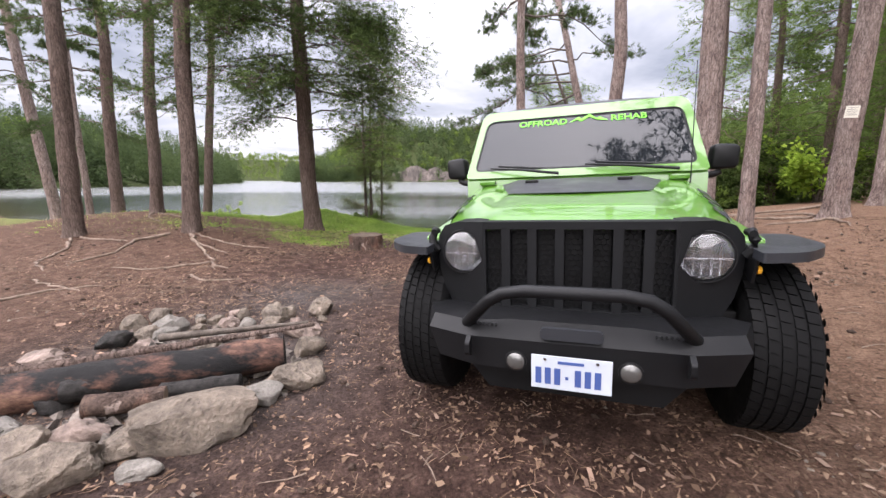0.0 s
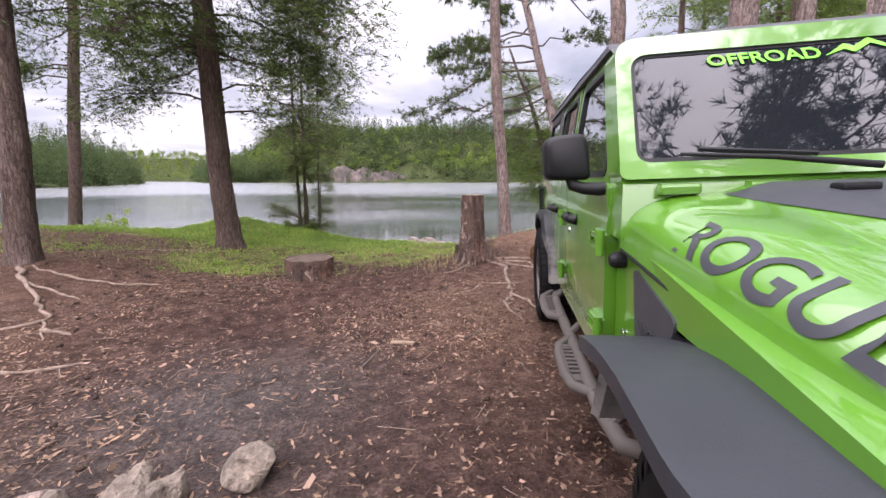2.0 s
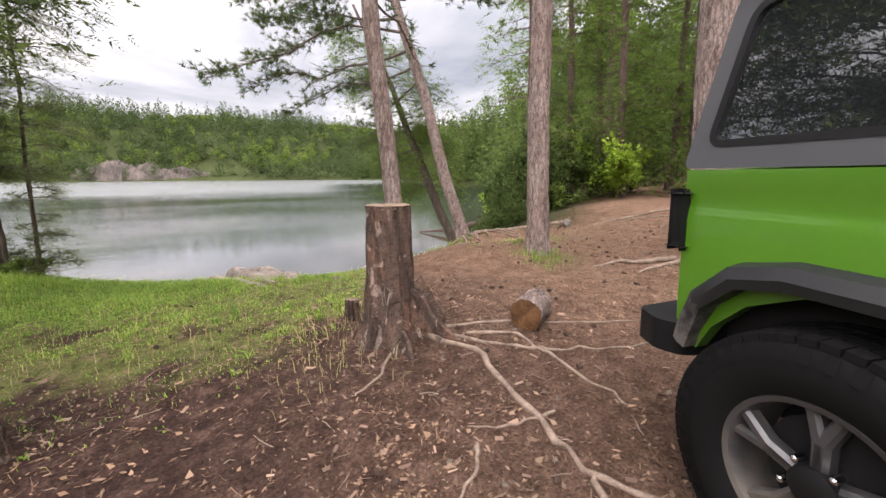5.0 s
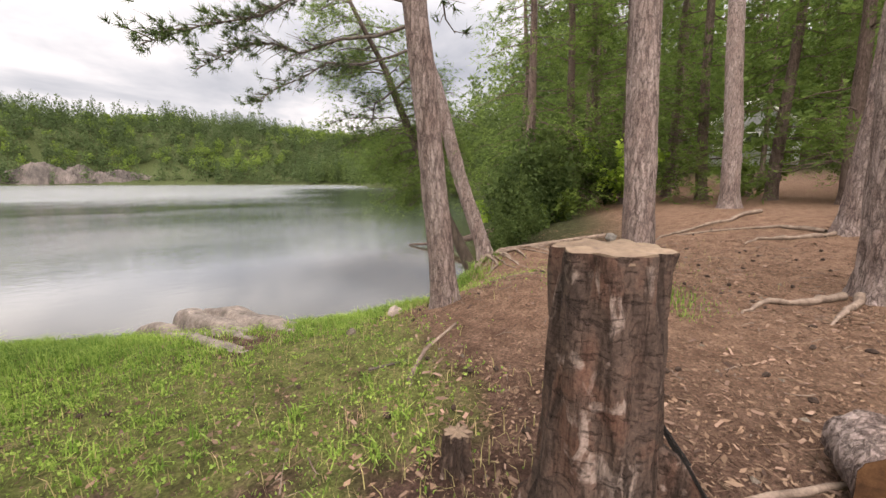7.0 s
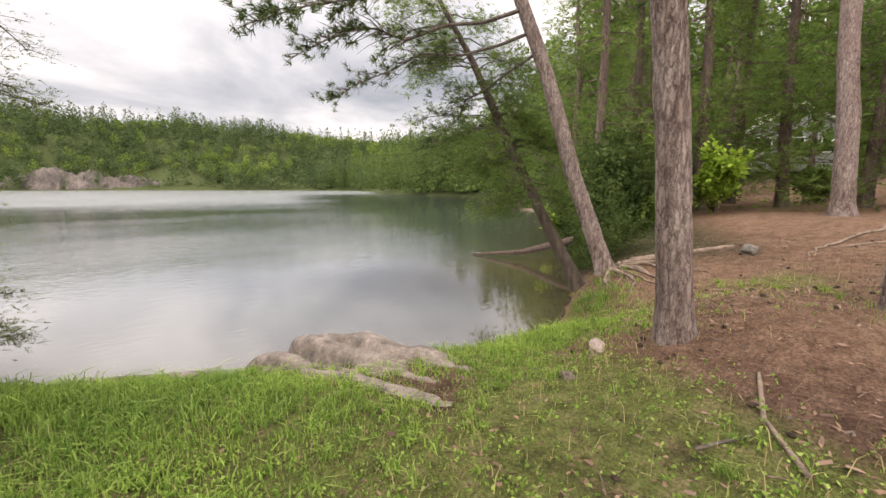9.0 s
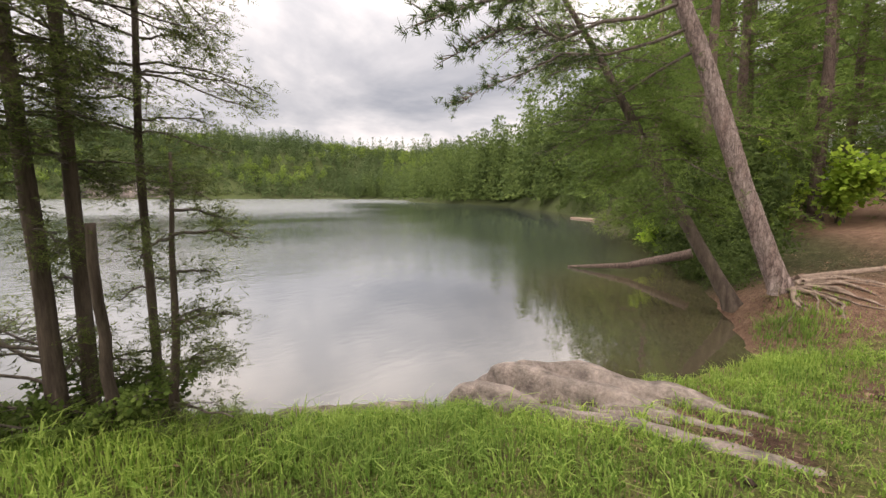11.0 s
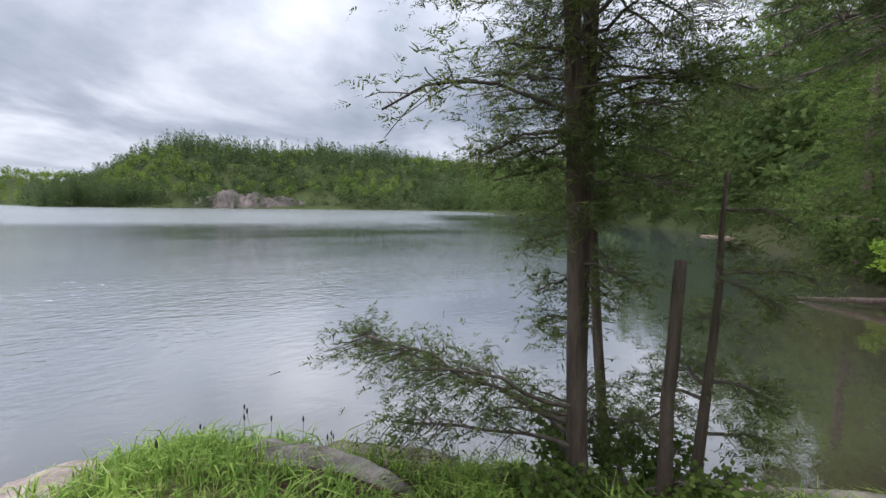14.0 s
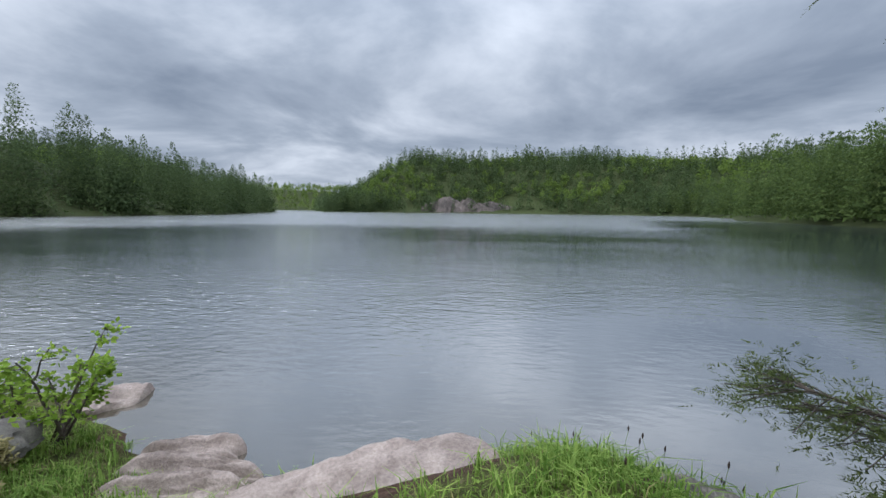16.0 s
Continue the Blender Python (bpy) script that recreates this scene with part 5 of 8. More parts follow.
    prism([(-hw, 0.535), (-0.3, 0.52), (0.3, 0.52), (hw, 0.535), (hw, 0.645), (-hw, 0.645)], Y0, Y1, "xz", 0.004, bm)
    edges = [-hw] + [v for g in gx[1:] for v in (g - 0.122 + sw, g)] + [hw]
    lefts = [(-hw, gx[0] + 0.004)] + [(g + sw, g + 0.122) for g in gx[:-1]] + [(gx[-1] + sw - 0.004, hw)]
    for a, b in lefts:
        if b - a > 0.004:
            prism([(a, 0.64), (b, 0.64), (b, 1.02), (a, 1.02)], Y0 + 0.002, Y1, "xz", 0.008, bm)
    grille = part("grille", bm, M_BLACK_MATT, car, "matt black seven-slot grille", 30)
    for g in gx:
        bm = box(g + 0.004, g + sw - 0.004, Y0 + 0.05, Y0 + 0.055, 0.645, 1.015)
        for i in range(15):
            for k in range(3):
                cx, cz = g + 0.018 + k * 0.027 + (0.0135 if i % 2 else 0), 0.66 + i * 0.0245
                if cx < g + sw - 0.008:
                    pts = [(cx + 0.0145 * math.cos(t), Y0 + 0.03, cz + 0.0145 * math.sin(t)) for t in np.linspace(math.pi / 6, 13 * math.pi / 6, 7)]
                    tube(pts, 0.0030, 4, bm, False)
        part("slot_mesh", bm, M_BLACK, grille)
    for s in (-1, 1):
        cl = (s * 0.525, -0.055, 0.895)
        lamp = part("headlamp", lathe([(0.44, 0.110), (0.365, 0.113), (0.352, 0.111), (0.352, 0.105), (0.372, 0.103), (0.44, 0.103)], 40, "y", cl), M_BLACK, car, "round clear headlamp in a black ring", 40)
        part("reflector", lathe([(0.362, 0.102), (0.385, 0.095), (0.405, 0.078), (0.42, 0.05), (0.428, 0.022), (0.43, 0.001)], 32, "y", cl, caps=False), M_REFLECTOR, lamp, "", 40)
        bm = box(s * 0.525 - 0.097, s * 0.525 + 0.097, 0.305, 0.317, 0.883, 0.891, 0.002)
        for dx in (-0.045, -0.015, 0.02, 0.05):
            box(s * 0.525 + dx - 0.003, s * 0.525 + dx + 0.003, 0.307, 0.317, 0.82, 0.97, 0, bm)
        lathe([(0.307, 0.03), (0.317, 0.03), (0.335, 0.022)], 20, "y", (s * 0.525, 0, 0.92), bm)
        part("lamp_bar", bm, M_REFLECTOR, lamp)
        part("lens", lathe([(0.362, 0.105), (0.352, 0.099), (0.342, 0.078), (0.336, 0.05), (0.334, 0.022), (0.3335, 0.001)], 36, "y", cl, caps=False), M_LENS, lamp, "clear glass lens", 60)
    # --- front bumper ---
    plan = [(-0.70, 0.26), (-0.63, 0.06), (-0.44, -0.005), (-0.24, -0.01), (0.24, -0.01), (0.44, -0.005), (0.63, 0.06), (0.70, 0.26), (0.62, 0.32), (-0.62, 0.32)]
    bm = bmesh.new(); rows = []
    for z, k, sh in ((0.40, 0.80, 0.10), (0.45, 0.93, 0.0), (0.585, 1.0, -0.005), (0.635, 0.985, 0.05)):
        rows.append([bm.verts.new((p[0] * k, p[1] + (sh if p[1] < 0.2 else 0), z + (0.02 if abs(p[0]) < 0.3 and z > 0.6 else 0))) for p in plan])
    for a, b in zip(rows, rows[1:]):
        for i in range(len(plan)):
            bm.faces.new((a[i], a[(i + 1) % len(plan)], b[(i + 1) % len(plan)], b[i]))
    bm.faces.new(rows[0][::-1]); bm.faces.new(rows[-1])
    bevelled(bm, 0.008)
    bumper = part("front_bumper", bm, M_STEEL_BLACK, car, "black steel winch bumper", 30)
    part("skid_plate", prism([(-0.44, 0.40), (0.44, 0.40), (0.36, 0.30), (-0.36, 0.30)], 0.10, 0.13, "xz", 0.004), M_STEEL_BLACK, bumper)
    hoop = [(-0.445, 0.05, 0.62), (-0.40, -0.01, 0.675), (-0.33, -0.05, 0.755), (-0.27, -0.06, 0.795), (-0.18, -0.062, 0.81), (0.18, -0.062, 0.81), (0.27, -0.06, 0.795), (0.33, -0.05, 0.755), (0.40, -0.01, 0.675), (0.445, 0.05, 0.62)]
    part("bull_bar", tube(hoop, 0.026, 14), M_STEEL_BLACK, bumper, "black tubular hoop", 60)
    part("fairlead", prism(rounded([(-0.12, 0.60), (0.12, 0.60), (0.12, 0.65), (-0.12, 0.65)], 0.024, 6), -0.024, -0.006, "xz", 0.004), M_FLARE, bumper, "grey rounded winch blank")
    for s in (-1, 1):
        fog = part("fog_lamp", lathe([(-0.004, 0.046), (-0.02, 0.045), (-0.022, 0.038)], 24, "y", (s * 0.22, 0, 0.492)), M_BLACK, bumper)
        part("lens", lathe([(-0.018, 0.04), (-0.028, 0.032), (-0.033, 0.014), (-0.034, 0.001)], 24, "y", (s * 0.22, 0, 0.492)), M_FOG, fog, "clear fog lamp lens", 50)
        part("recovery_tab", prism(rounded([(-0.03, 0.50), (-0.03, 0.60), (-0.075, 0.575), (-0.075, 0.525)], 0.012), s * 0.405, s * 0.425, bev=0.003), M_STEEL_BLACK, bumper)
        bm = bmesh.new()
        for i in range(7):
            box(s * (0.305 + i * 0.018), s * (0.312 + i * 0.018), 0.0 + 0.012, 0.05, 0.628, 0.634, 0.001, bm)
        part("weld_bead", bm, M_STEEL_BLACK, bumper)
    plate = part("number_plate", box(-0.154, 0.154, -0.034, -0.026, 0.395, 0.537, 0.003), M_PLATE, bumper, "white plate with blue characters as plain bars")
    for i, x in enumerate((-0.125, -0.088, -0.051, -0.014, 0.028, 0.065, 0.102)):
        hi, lo, wd = (0.487, 0.417, 0.012) if i != 3 else (0.455, 0.443, 0.006)
        part("plate_bar", box(x - wd, x + wd, -0.0365, -0.034, lo, hi), M_PLATE_BLUE, plate)
    part("plate_bar", box(-0.05, 0.05, -0.0365, -0.034, 0.507, 0.519), M_PLATE_BLUE, plate)
    for x in (-0.10, 0.10):
        part("plate_screw", lathe([(-0.034, 0.007), (-0.039, 0.006)], 10, "y", (x, 0, 0.523)), M_CHROME, plate)
    # --- windscreen and cowl ---
    part("cowl", prism([(1.50, 1.06), (1.665, 1.06), (1.665, 1.275), (1.53, 1.275), (1.50, 1.235)], -0.79, 0.79, bev=0.012), M_GREEN_CLEAN, car, "", 40)
    wy = lambda z: 1.49 + (z - 1.26) * 0.744

    def ws(pts, off):
        return [(p[0], wy(p[1]) + off, p[1]) for p in pts]

    o2 = rounded([(-0.80, 1.262), (0.80, 1.262), (0.735, 1.815), (-0.735, 1.815)], [0.03, 0.03, 0.09, 0.09], 6)
    i2 = rounded([(-0.742, 1.315), (0.742, 1.315), (0.692, 1.735), (-0.692, 1.735)], [0.05, 0.05, 0.07, 0.07], 6)
    bm = bmesh.new()
    loops = [[bm.verts.new(p) for p in ws(pp, off)] for pp, off in ((o2, 0.0), (i2, 0.0), (i2, 0.05), (o2, 0.17))]
    for a, b in zip(loops, loops[1:] + loops[:1]):
        for i in range(len(a)):
            j = (i + 1) % len(a)
            bm.faces.new((a[i], a[j], b[j], b[i]))
    bevelled(bm, 0.008)
    part("windscreen_frame", bm, M_GREEN_CLEAN, car, "", 40)
    glass = inset_poly(i2, -0.004)
    bm = bmesh.new(); bm.faces.new([bm.verts.new(p) for p in ws(glass, 0.012)])
    r = bmesh.ops.extrude_face_region(bm, geom=bm.faces[:])
    for v in (g for g in r["geom"] if isinstance(g, bmesh.types.BMVert)):
        v.co.y += 0.006
    screen = part("windscreen", bm, M_SCREEN, car, "tinted windscreen that mirrors the trees")
    bm = bmesh.new()
    i3, o3 = inset_poly(i2, 0.014), inset_poly(i2, -0.002)
    a, b = ([bm.verts.new(p) for p in ws(pp, 0.008)] for pp in (o3, i3))
    for i in range(len(a)):
        j = (i + 1) % len(a)
        bm.faces.new((a[i], a[j], b[j], b[i]))
    part("gasket", bm, M_BLACK, screen)
    tilt = math.degrees(math.atan2(1, 0.74))
    for words, x in (("OFFROAD", -0.27), ("REHAB", 0.36)):
        text_part("sun_strip_lettering", words, 0.078, Matrix.Translation((x, wy(1.665) + 0.006, 1.665)) @ pose(0, 0, 0, tilt, 0, 0), M_LIME_DECAL, screen, 1.05, 0.001)
    peak = [(x + 0.07, z) for x, z in ((px, pz - 0.07) for px, pz in ((-0.14, 1.74), (-0.07, 1.785), (-0.045, 1.77), (0.01, 1.803), (0.06, 1.765), (0.08, 1.775), (0.14, 1.74), (0.06, 1.752), (0.01, 1.78), (-0.05, 1.747), (-0.075, 1.763)))]
    bm = bmesh.new(); bm.faces.new([bm.verts.new(p) for p in ws(peak, 0.005)])
    part("peak_decal", bm, M_LIME_DECAL, screen, "lime mountain outline")
    for x0, x1 in ((-0.12, -0.62), (0.62, 0.05)):
        bm = tube([(x0, wy(1.275) - 0.045, 1.28), (x0 + (x1 - x0) * 0.5, wy(1.31) - 0.05, 1.315), (x1, wy(1.335) - 0.028, 1.338)], [0.012, 0.009, 0.006], 8)
        tube([(x0 + (x1 - x0) * 0.25, wy(1.315) - 0.016, 1.322), (x1 - (x1 - x0) * 0.12, wy(1.345) - 0.012, 1.352)], 0.008, 6, bm)
        part("wiper", bm, M_BLACK, screen, "", 50)
    for x in (-0.63, -0.38, 0.38, 0.63):
        part("screen_hinge", box(x - 0.06, x + 0.06, 1.465, 1.52, hood_z(0.5, 1.5) - 0.01, hood_z(0.5, 1.5) + 0.026, 0.011), M_GREEN_CLEAN, car)
    # --- cabin sides ---
    for s in (-1, 1):
        front = rounded([(1.64, 0.56), (2.605, 0.56), (2.605, 1.25), (1.64, 1.25)], [0.14, 0.02, 0.005, 0.02])
        door = part("front_door", shoulder(prism(front, s * 0.745, s * 0.805, bev=0.014)), M_GREEN, car, "lime green door splashed with dried mud", 40)
        wo = rounded([(1.665, 1.245), (2.605, 1.245), (2.59, 1.795), (1.955, 1.795)], [0.02, 0.02, 0.05, 0.06])
        wi = rounded([(1.725, 1.285), (2.525, 1.285), (2.53, 1.745), (1.99, 1.745)], [0.03, 0.05, 0.06, 0.05])
        part("window_frame", lean_in(frame_ring(wo, wi, s * 0.755, s * 0.803, bev=0.008)), M_GREEN_CLEAN, door, "", 40)
        part("window_seal", lean_in(frame_ring(inset_poly(wi, -0.012), inset_poly(wi, 0.014), s * 0.765, s * 0.8065)), M_BLACK, door)
        part("window_pane", lean_in(prism(inset_poly(wi, 0.004), s * 0.788, s * 0.793)), M_GLASS, door, "dark tinted side window")
        rear = rounded([(2.62, 0.56), (3.01, 0.56), (3.08, 0.60), (3.17, 0.70), (3.27, 0.84), (3.345, 0.905), (3.345, 1.25), (2.62, 1.25)], [0.02, 0.06, 0.03, 0.05, 0.05, 0.03, 0.005, 0.005])
        rdoor = part("rear_door", shoulder(prism(rear, s * 0.745, s * 0.805, bev=0.014)), M_GREEN, car, "lime green rear door with dust along its foot", 40)
        wo = rounded([(2.62, 1.245), (3.345, 1.245), (3.375, 1.795), (2.64, 1.795)], [0.02, 0.02, 0.10, 0.04])
        wi = rounded([(2.675, 1.285), (3.25, 1.285), (3.295, 1.745), (2.71, 1.745)], [0.05, 0.06, 0.10, 0.05])
        part("window_frame", lean_in(frame_ring(wo, wi, s * 0.755, s * 0.803, bev=0.008)), M_GREEN_CLEAN, rdoor, "", 40)
        part("window_seal", lean_in(frame_ring(inset_poly(wi, -0.012), inset_poly(wi, 0.014), s * 0.765, s * 0.8065)), M_BLACK, rdoor)
        part("window_pane", lean_in(prism(inset_poly(wi, 0.004), s * 0.788, s * 0.793)), M_GLASS, rdoor, "dark tinted rear side window")
        part("window_bar", lean_in(prism([(3.095, 1.285), (3.12, 1.285), (3.155, 1.745), (3.13, 1.745)], s * 0.787, s * 0.8045)), M_BLACK, rdoor)
        quarter = [(3.36, 0.93), (3.47, 0.905), (3.62, 0.915), (3.77, 0.90), (3.92, 0.83), (4.03, 0.72), (4.085, 0.62), (4.17, 0.62), (4.17, 1.25), (3.36, 1.25)]
        part("rear_quarter", shoulder(prism(quarter, s * 0.745, s * 0.803, bev=0.012)), M_GREEN, car, "", 40)
        part("sill", prism([(1.30, 0.50), (3.14, 0.50), (3.14, 0.565), (1.30, 0.60)], s * 0.70, s * 0.79, bev=0.01), M_GREEN, car)
        # hard top side with its window
        ho = rounded([(3.36, 1.255), (4.19, 1.255), (4.10, 1.80), (3.39, 1.80)], [0.01, 0.03, 0.06, 0.02])
        hi = rounded([(3.43, 1.33), (4.11, 1.33), (4.04, 1.74), (3.46, 1.74)], [0.04, 0.05, 0.06, 0.05])
        top = part("hardtop_side", lean_in(frame_ring(ho, hi, s * 0.755, s * 0.806, bev=0.01)), M_HARDTOP, car, "dark grey hard top side", 40)
        part("window_seal", lean_in(frame_ring(inset_poly(hi, -0.01), inset_poly(hi, 0.014), s * 0.765, s * 0.808)), M_BLACK, top)
        part("window_pane", lean_in(prism(inset_poly(hi, 0.004), s * 0.792, s * 0.797)), M_GLASS, top, "dark tinted quarter window")
        part("roof_gutter", lean_in(prism([(1.975, 1.795), (4.12, 1.795), (4.10, 1.83), (2.01, 1.83)], s * 0.755, s * 0.825, bev=0.01)), M_HARDTOP, car)
        # rear wheel flare
        bm = bmesh.new(); ring = []
        path = [(yy - 0.11, zz) for yy, zz in ((3.16, 0.50), (3.19, 0.58), (3.255, 0.72), (3.36, 0.86), (3.48, 0.975), (3.56, 1.0), (3.90, 1.005), (4.06, 0.97), (4.18, 0.86), (4.25, 0.72), (4.265, 0.66))]
        for i, (yy, zz) in enumerate(path):
            iy, iz = 3.62 + (yy - 3.62) * 0.87, 0.42 + (zz - 0.42) * 0.87
            wd = 0.125 if 2 < i < 9 else 0.09
            ring.append([bm.verts.new(q) for q in ((s * 0.795, yy, zz), (s * (0.80 + wd * 0.8), yy * 0.985 + 3.62 * 0.015, zz - 0.012), (s * (0.80 + wd), iy * 0.6 + yy * 0.4, iz * 0.6 + zz * 0.4), (s * (0.80 + wd * 0.95), iy, iz), (s * 0.77, iy, iz))])
        for a, b in zip(ring, ring[1:]):
            for k in range(5):
                bm.faces.new((a[k], a[(k + 1) % 5], b[(k + 1) % 5], b[k]))
        bm.faces.new(ring[0]); bm.faces.new(ring[-1][::-1])
        part("rear_flare", bm, M_FLARE_DIRTY, car, "scuffed dusty black wheel flare", 45)
        # inner wheel housings
        part("wheel_housing", prism([(3.13, 0.45), (3.18, 0.86), (4.06, 0.86), (4.12, 0.45)], s * 0.40, s * 0.70), M_DARK, car)
        # hinges, handles, mirrors
        for yy, dr in ((1.705, door), (2.70, rdoor)):
            for zz in (1.035, 0.70):
                bm = prism(rounded([(yy - 0.07, zz + 0.03), (yy + 0.05, zz + 0.04), (yy + 0.07, zz + 0.026), (yy + 0.07, zz - 0.03), (yy + 0.045, zz - 0.042), (yy - 0.07, zz - 0.03)], 0.01), s * 0.80, s * 0.822, bev=0.005)
                for dz in (-0.02, 0.02):
                    box(s * 0.82, s * 0.832, yy - 0.06, yy + 0.05, zz + dz - 0.009, zz + dz + 0.009, 0.004, bm)
                tube([(s * 0.828, yy - 0.082, zz - 0.05), (s * 0.828, yy - 0.082, zz + 0.045)], 0.017, 12, bm)
                for dz in (-0.018, 0.018):
                    lathe([(s * 0.828, 0.0185), (s * 0.828, 0.0185)], 12, "x", (0, yy - 0.082, zz + dz), bm)
                lathe([(s * 0.82, 0.010), (s * 0.836, 0.008)], 8, "x", (0, yy + 0.058, zz), bm)
                part("hinge", bm, M_GREEN_CLEAN, dr, "", 40)
        for yy, dr in ((2.365, door), (3.125, rdoor)):
            part("handle_recess", prism(rounded([(yy - 0.075, 1.018), (yy + 0.075, 1.018), (yy + 0.065, 1.082), (yy - 0.065, 1.082)], 0.03), s * 0.806, s * 0.8085), M_GREEN_CLEAN, dr)
            bm = tube([(s * 0.803, yy - 0.108, 1.052), (s * 0.824, yy - 0.098, 1.054), (s * 0.838, yy - 0.06, 1.056), (s * 0.842, yy, 1.057), (s * 0.838, yy + 0.06, 1.056), (s * 0.824, yy + 0.1, 1.054), (s * 0.803, yy + 0.112, 1.052)], [0.026, 0.025, 0.021, 0.02, 0.021, 0.026, 0.027], 12)
            part("handle", bm, M_BLACK, dr, "black pull handle", 50)
        part("door_lock", lathe([(s * 0.804, 0.018), (s * 0.811, 0.017), (s * 0.813, 0.002)], 16, centre=(0, 2.475, 0.975)), M_CHROME, door)
        part("fuel_stop", lathe([(s * 0.765, 0.03), (s * 0.80, 0.03), (s * 0.815, 0.018)], 16, centre=(0, 1.535, 0.985)), M_BLACK, car)
        shell = rounded([(0.845, 1.262), (1.012, 1.268), (1.018, 1.43), (0.86, 1.445)], [0.03, 0.035, 0.04, 0.05], 5)
        bm = bmesh.new(); loops = []
        for k, yy in ((0.80, 1.690), (0.93, 1.700), (1.0, 1.725), (1.0, 1.795), (0.96, 1.802)):
            loops.append([bm.verts.new((s * (0.934 + (p[0] - 0.934) * k), yy, 1.35 + (p[1] - 1.35) * k)) for p in shell])
        for la, lb in zip(loops, loops[1:]):
            for i in range(len(la)):
                j = (i + 1) % len(la)
                bm.faces.new((la[i], la[j], lb[j], lb[i]))
        bm.faces.new(loops[0][::-1]); bm.faces.new(loops[-1])
        mir = part("wing_mirror", bm, M_BLACK, door, "black plastic wing mirror", 50)
        bm = tube([(s * 0.775, 1.675, 1.232), (s * 0.82, 1.69, 1.228), (s * 0.87, 1.71, 1.232), (s * 0.905, 1.73, 1.245), (s * 0.912, 1.74, 1.275)], [0.024, 0.026, 0.024, 0.024, 0.024], 12)
        part("mirror_arm", bm, M_BLACK, mir, "", 50)
        part("mirror_glass", box(s * 0.865, s * 1.0, 1.803, 1.806, 1.28, 1.425, 0), M_CHROME, mir)
        # side step: a tube with two hooped footholds
        step = part("side_step", tube([(s * 0.70, 1.26, 0.43), (s * 0.80, 1.34, 0.40), (s * 0.82, 1.55, 0.39), (s * 0.82, 2.9, 0.39), (s * 0.80, 3.08, 0.40), (s * 0.70, 3.14, 0.43)], 0.03, 12), M_STEP, car, "dusty tubular side step", 60)
        for yc in (1.98, 2.88):
            part("foothold", tube([(s * 0.82, yc - 0.32, 0.40), (s * 0.89, yc - 0.23, 0.385), (s * 0.905, yc - 0.1, 0.38), (s * 0.905, yc + 0.1, 0.38), (s * 0.89, yc + 0.2, 0.385), (s * 0.82, yc + 0.27, 0.40)], 0.024, 10), M_STEP, step, "", 60)
            bm = prism(rounded([(s * 0.80, yc - 0.22), (s * 0.895, yc - 0.20), (s * 0.895, yc + 0.17), (s * 0.80, yc + 0.19)], 0.02), 0.392, 0.40, "xy", 0.002)
            for i in range(7):
                box(s * 0.81, s * 0.885, yc - 0.15 + i * 0.042, yc - 0.13 + i * 0.042, 0.40, 0.408, 0.003, bm)
            part("tread_plate", bm, M_STEP, step)
        for yy in (1.45, 2.30, 2.98):
            part("step_bracket", tube([(s * 0.72, yy, 0.52), (s * 0.82, yy, 0.40)], 0.02, 8), M_STEP, step)
        lamp = part("tail_lamp", box(s * 0.73, s * 0.815, 4.155, 4.205, 0.98, 1.17, 0.015), M_BLACK, car, "black tail lamp with a red lens")
        part("lens", box(s * 0.742, s * 0.805, 4.205, 4.213, 1.0, 1.15, 0.003), M_RED, lamp, "red lens")
        vehicle_wheel(car, s * 0.80 + 0.03, 0.66, s)
        vehicle_wheel(car, s * 0.80, 3.655, s)
    # --- roof, rear, floor ---
    bm = bmesh.new(); grid = []
    for y, z in ((1.915, 1.812), (1.96, 1.842), (2.08, 1.862), (2.6, 1.882), (3.3, 1.882), (3.98, 1.868), (4.10, 1.84)):
        grid.append([bm.verts.new((0.735 * x, y, z - 0.045 * abs(x) ** 4)) for x in np.linspace(-1, 1, 13)])
    for a, b in zip(grid, grid[1:]):
        for i in range(12):
            bm.faces.new((a[i], a[i + 1], b[i + 1], b[i]))
    part("roof", bm, M_HARDTOP, car, "dark grey hard top", 40)
    part("tailgate", box(-0.745, 0.745, 4.13, 4.19, 0.62, 1.25, 0.02), M_GREEN, car)
    part("rear_window", prism([(-0.70, 1.26), (0.70, 1.26), (0.64, 1.80), (-0.64, 1.80)], 4.11, 4.13, "xz"), M_GLASS, car)
    part("floor_pan", box(-0.72, 0.72, 0.45, 4.13, 0.50, 0.62, 0.01), M_DARK, car)
    part("engine_bay", box(-0.62, 0.62, 0.46, 1.60, 0.60, 0.93, 0.01), M_DARK, car)
    part("dashboard", box(-0.70, 0.70, 1.68, 1.95, 0.75, 1.24, 0.03), M_BLACK, car)
    for x in (-0.38, 0.38):
        for y in (2.55, 3.35):
            seat = part("car_seat", box(x - 0.24, x + 0.24, y - 0.45, y + 0.05, 0.75, 0.95, 0.05), M_BLACK, car)
            part("seat_back", box(x - 0.23, x + 0.23, y, y + 0.14, 0.90, 1.42, 0.05), M_BLACK, seat)
            part("head_rest", box(x - 0.13, x + 0.13, y + 0.03, y + 0.13, 1.45, 1.62, 0.04), M_BLACK, seat)
    part("rear_bumper", prism(rounded([(-0.90, 4.20), (-0.86, 4.11), (-0.70, 4.07), (0.70, 4.07), (0.86, 4.11), (0.90, 4.20), (0.86, 4.33), (-0.86, 4.33)], 0.03), 0.58, 0.70, "xy", 0.012), M_STEEL_BLACK, car, "black steel rear bumper")
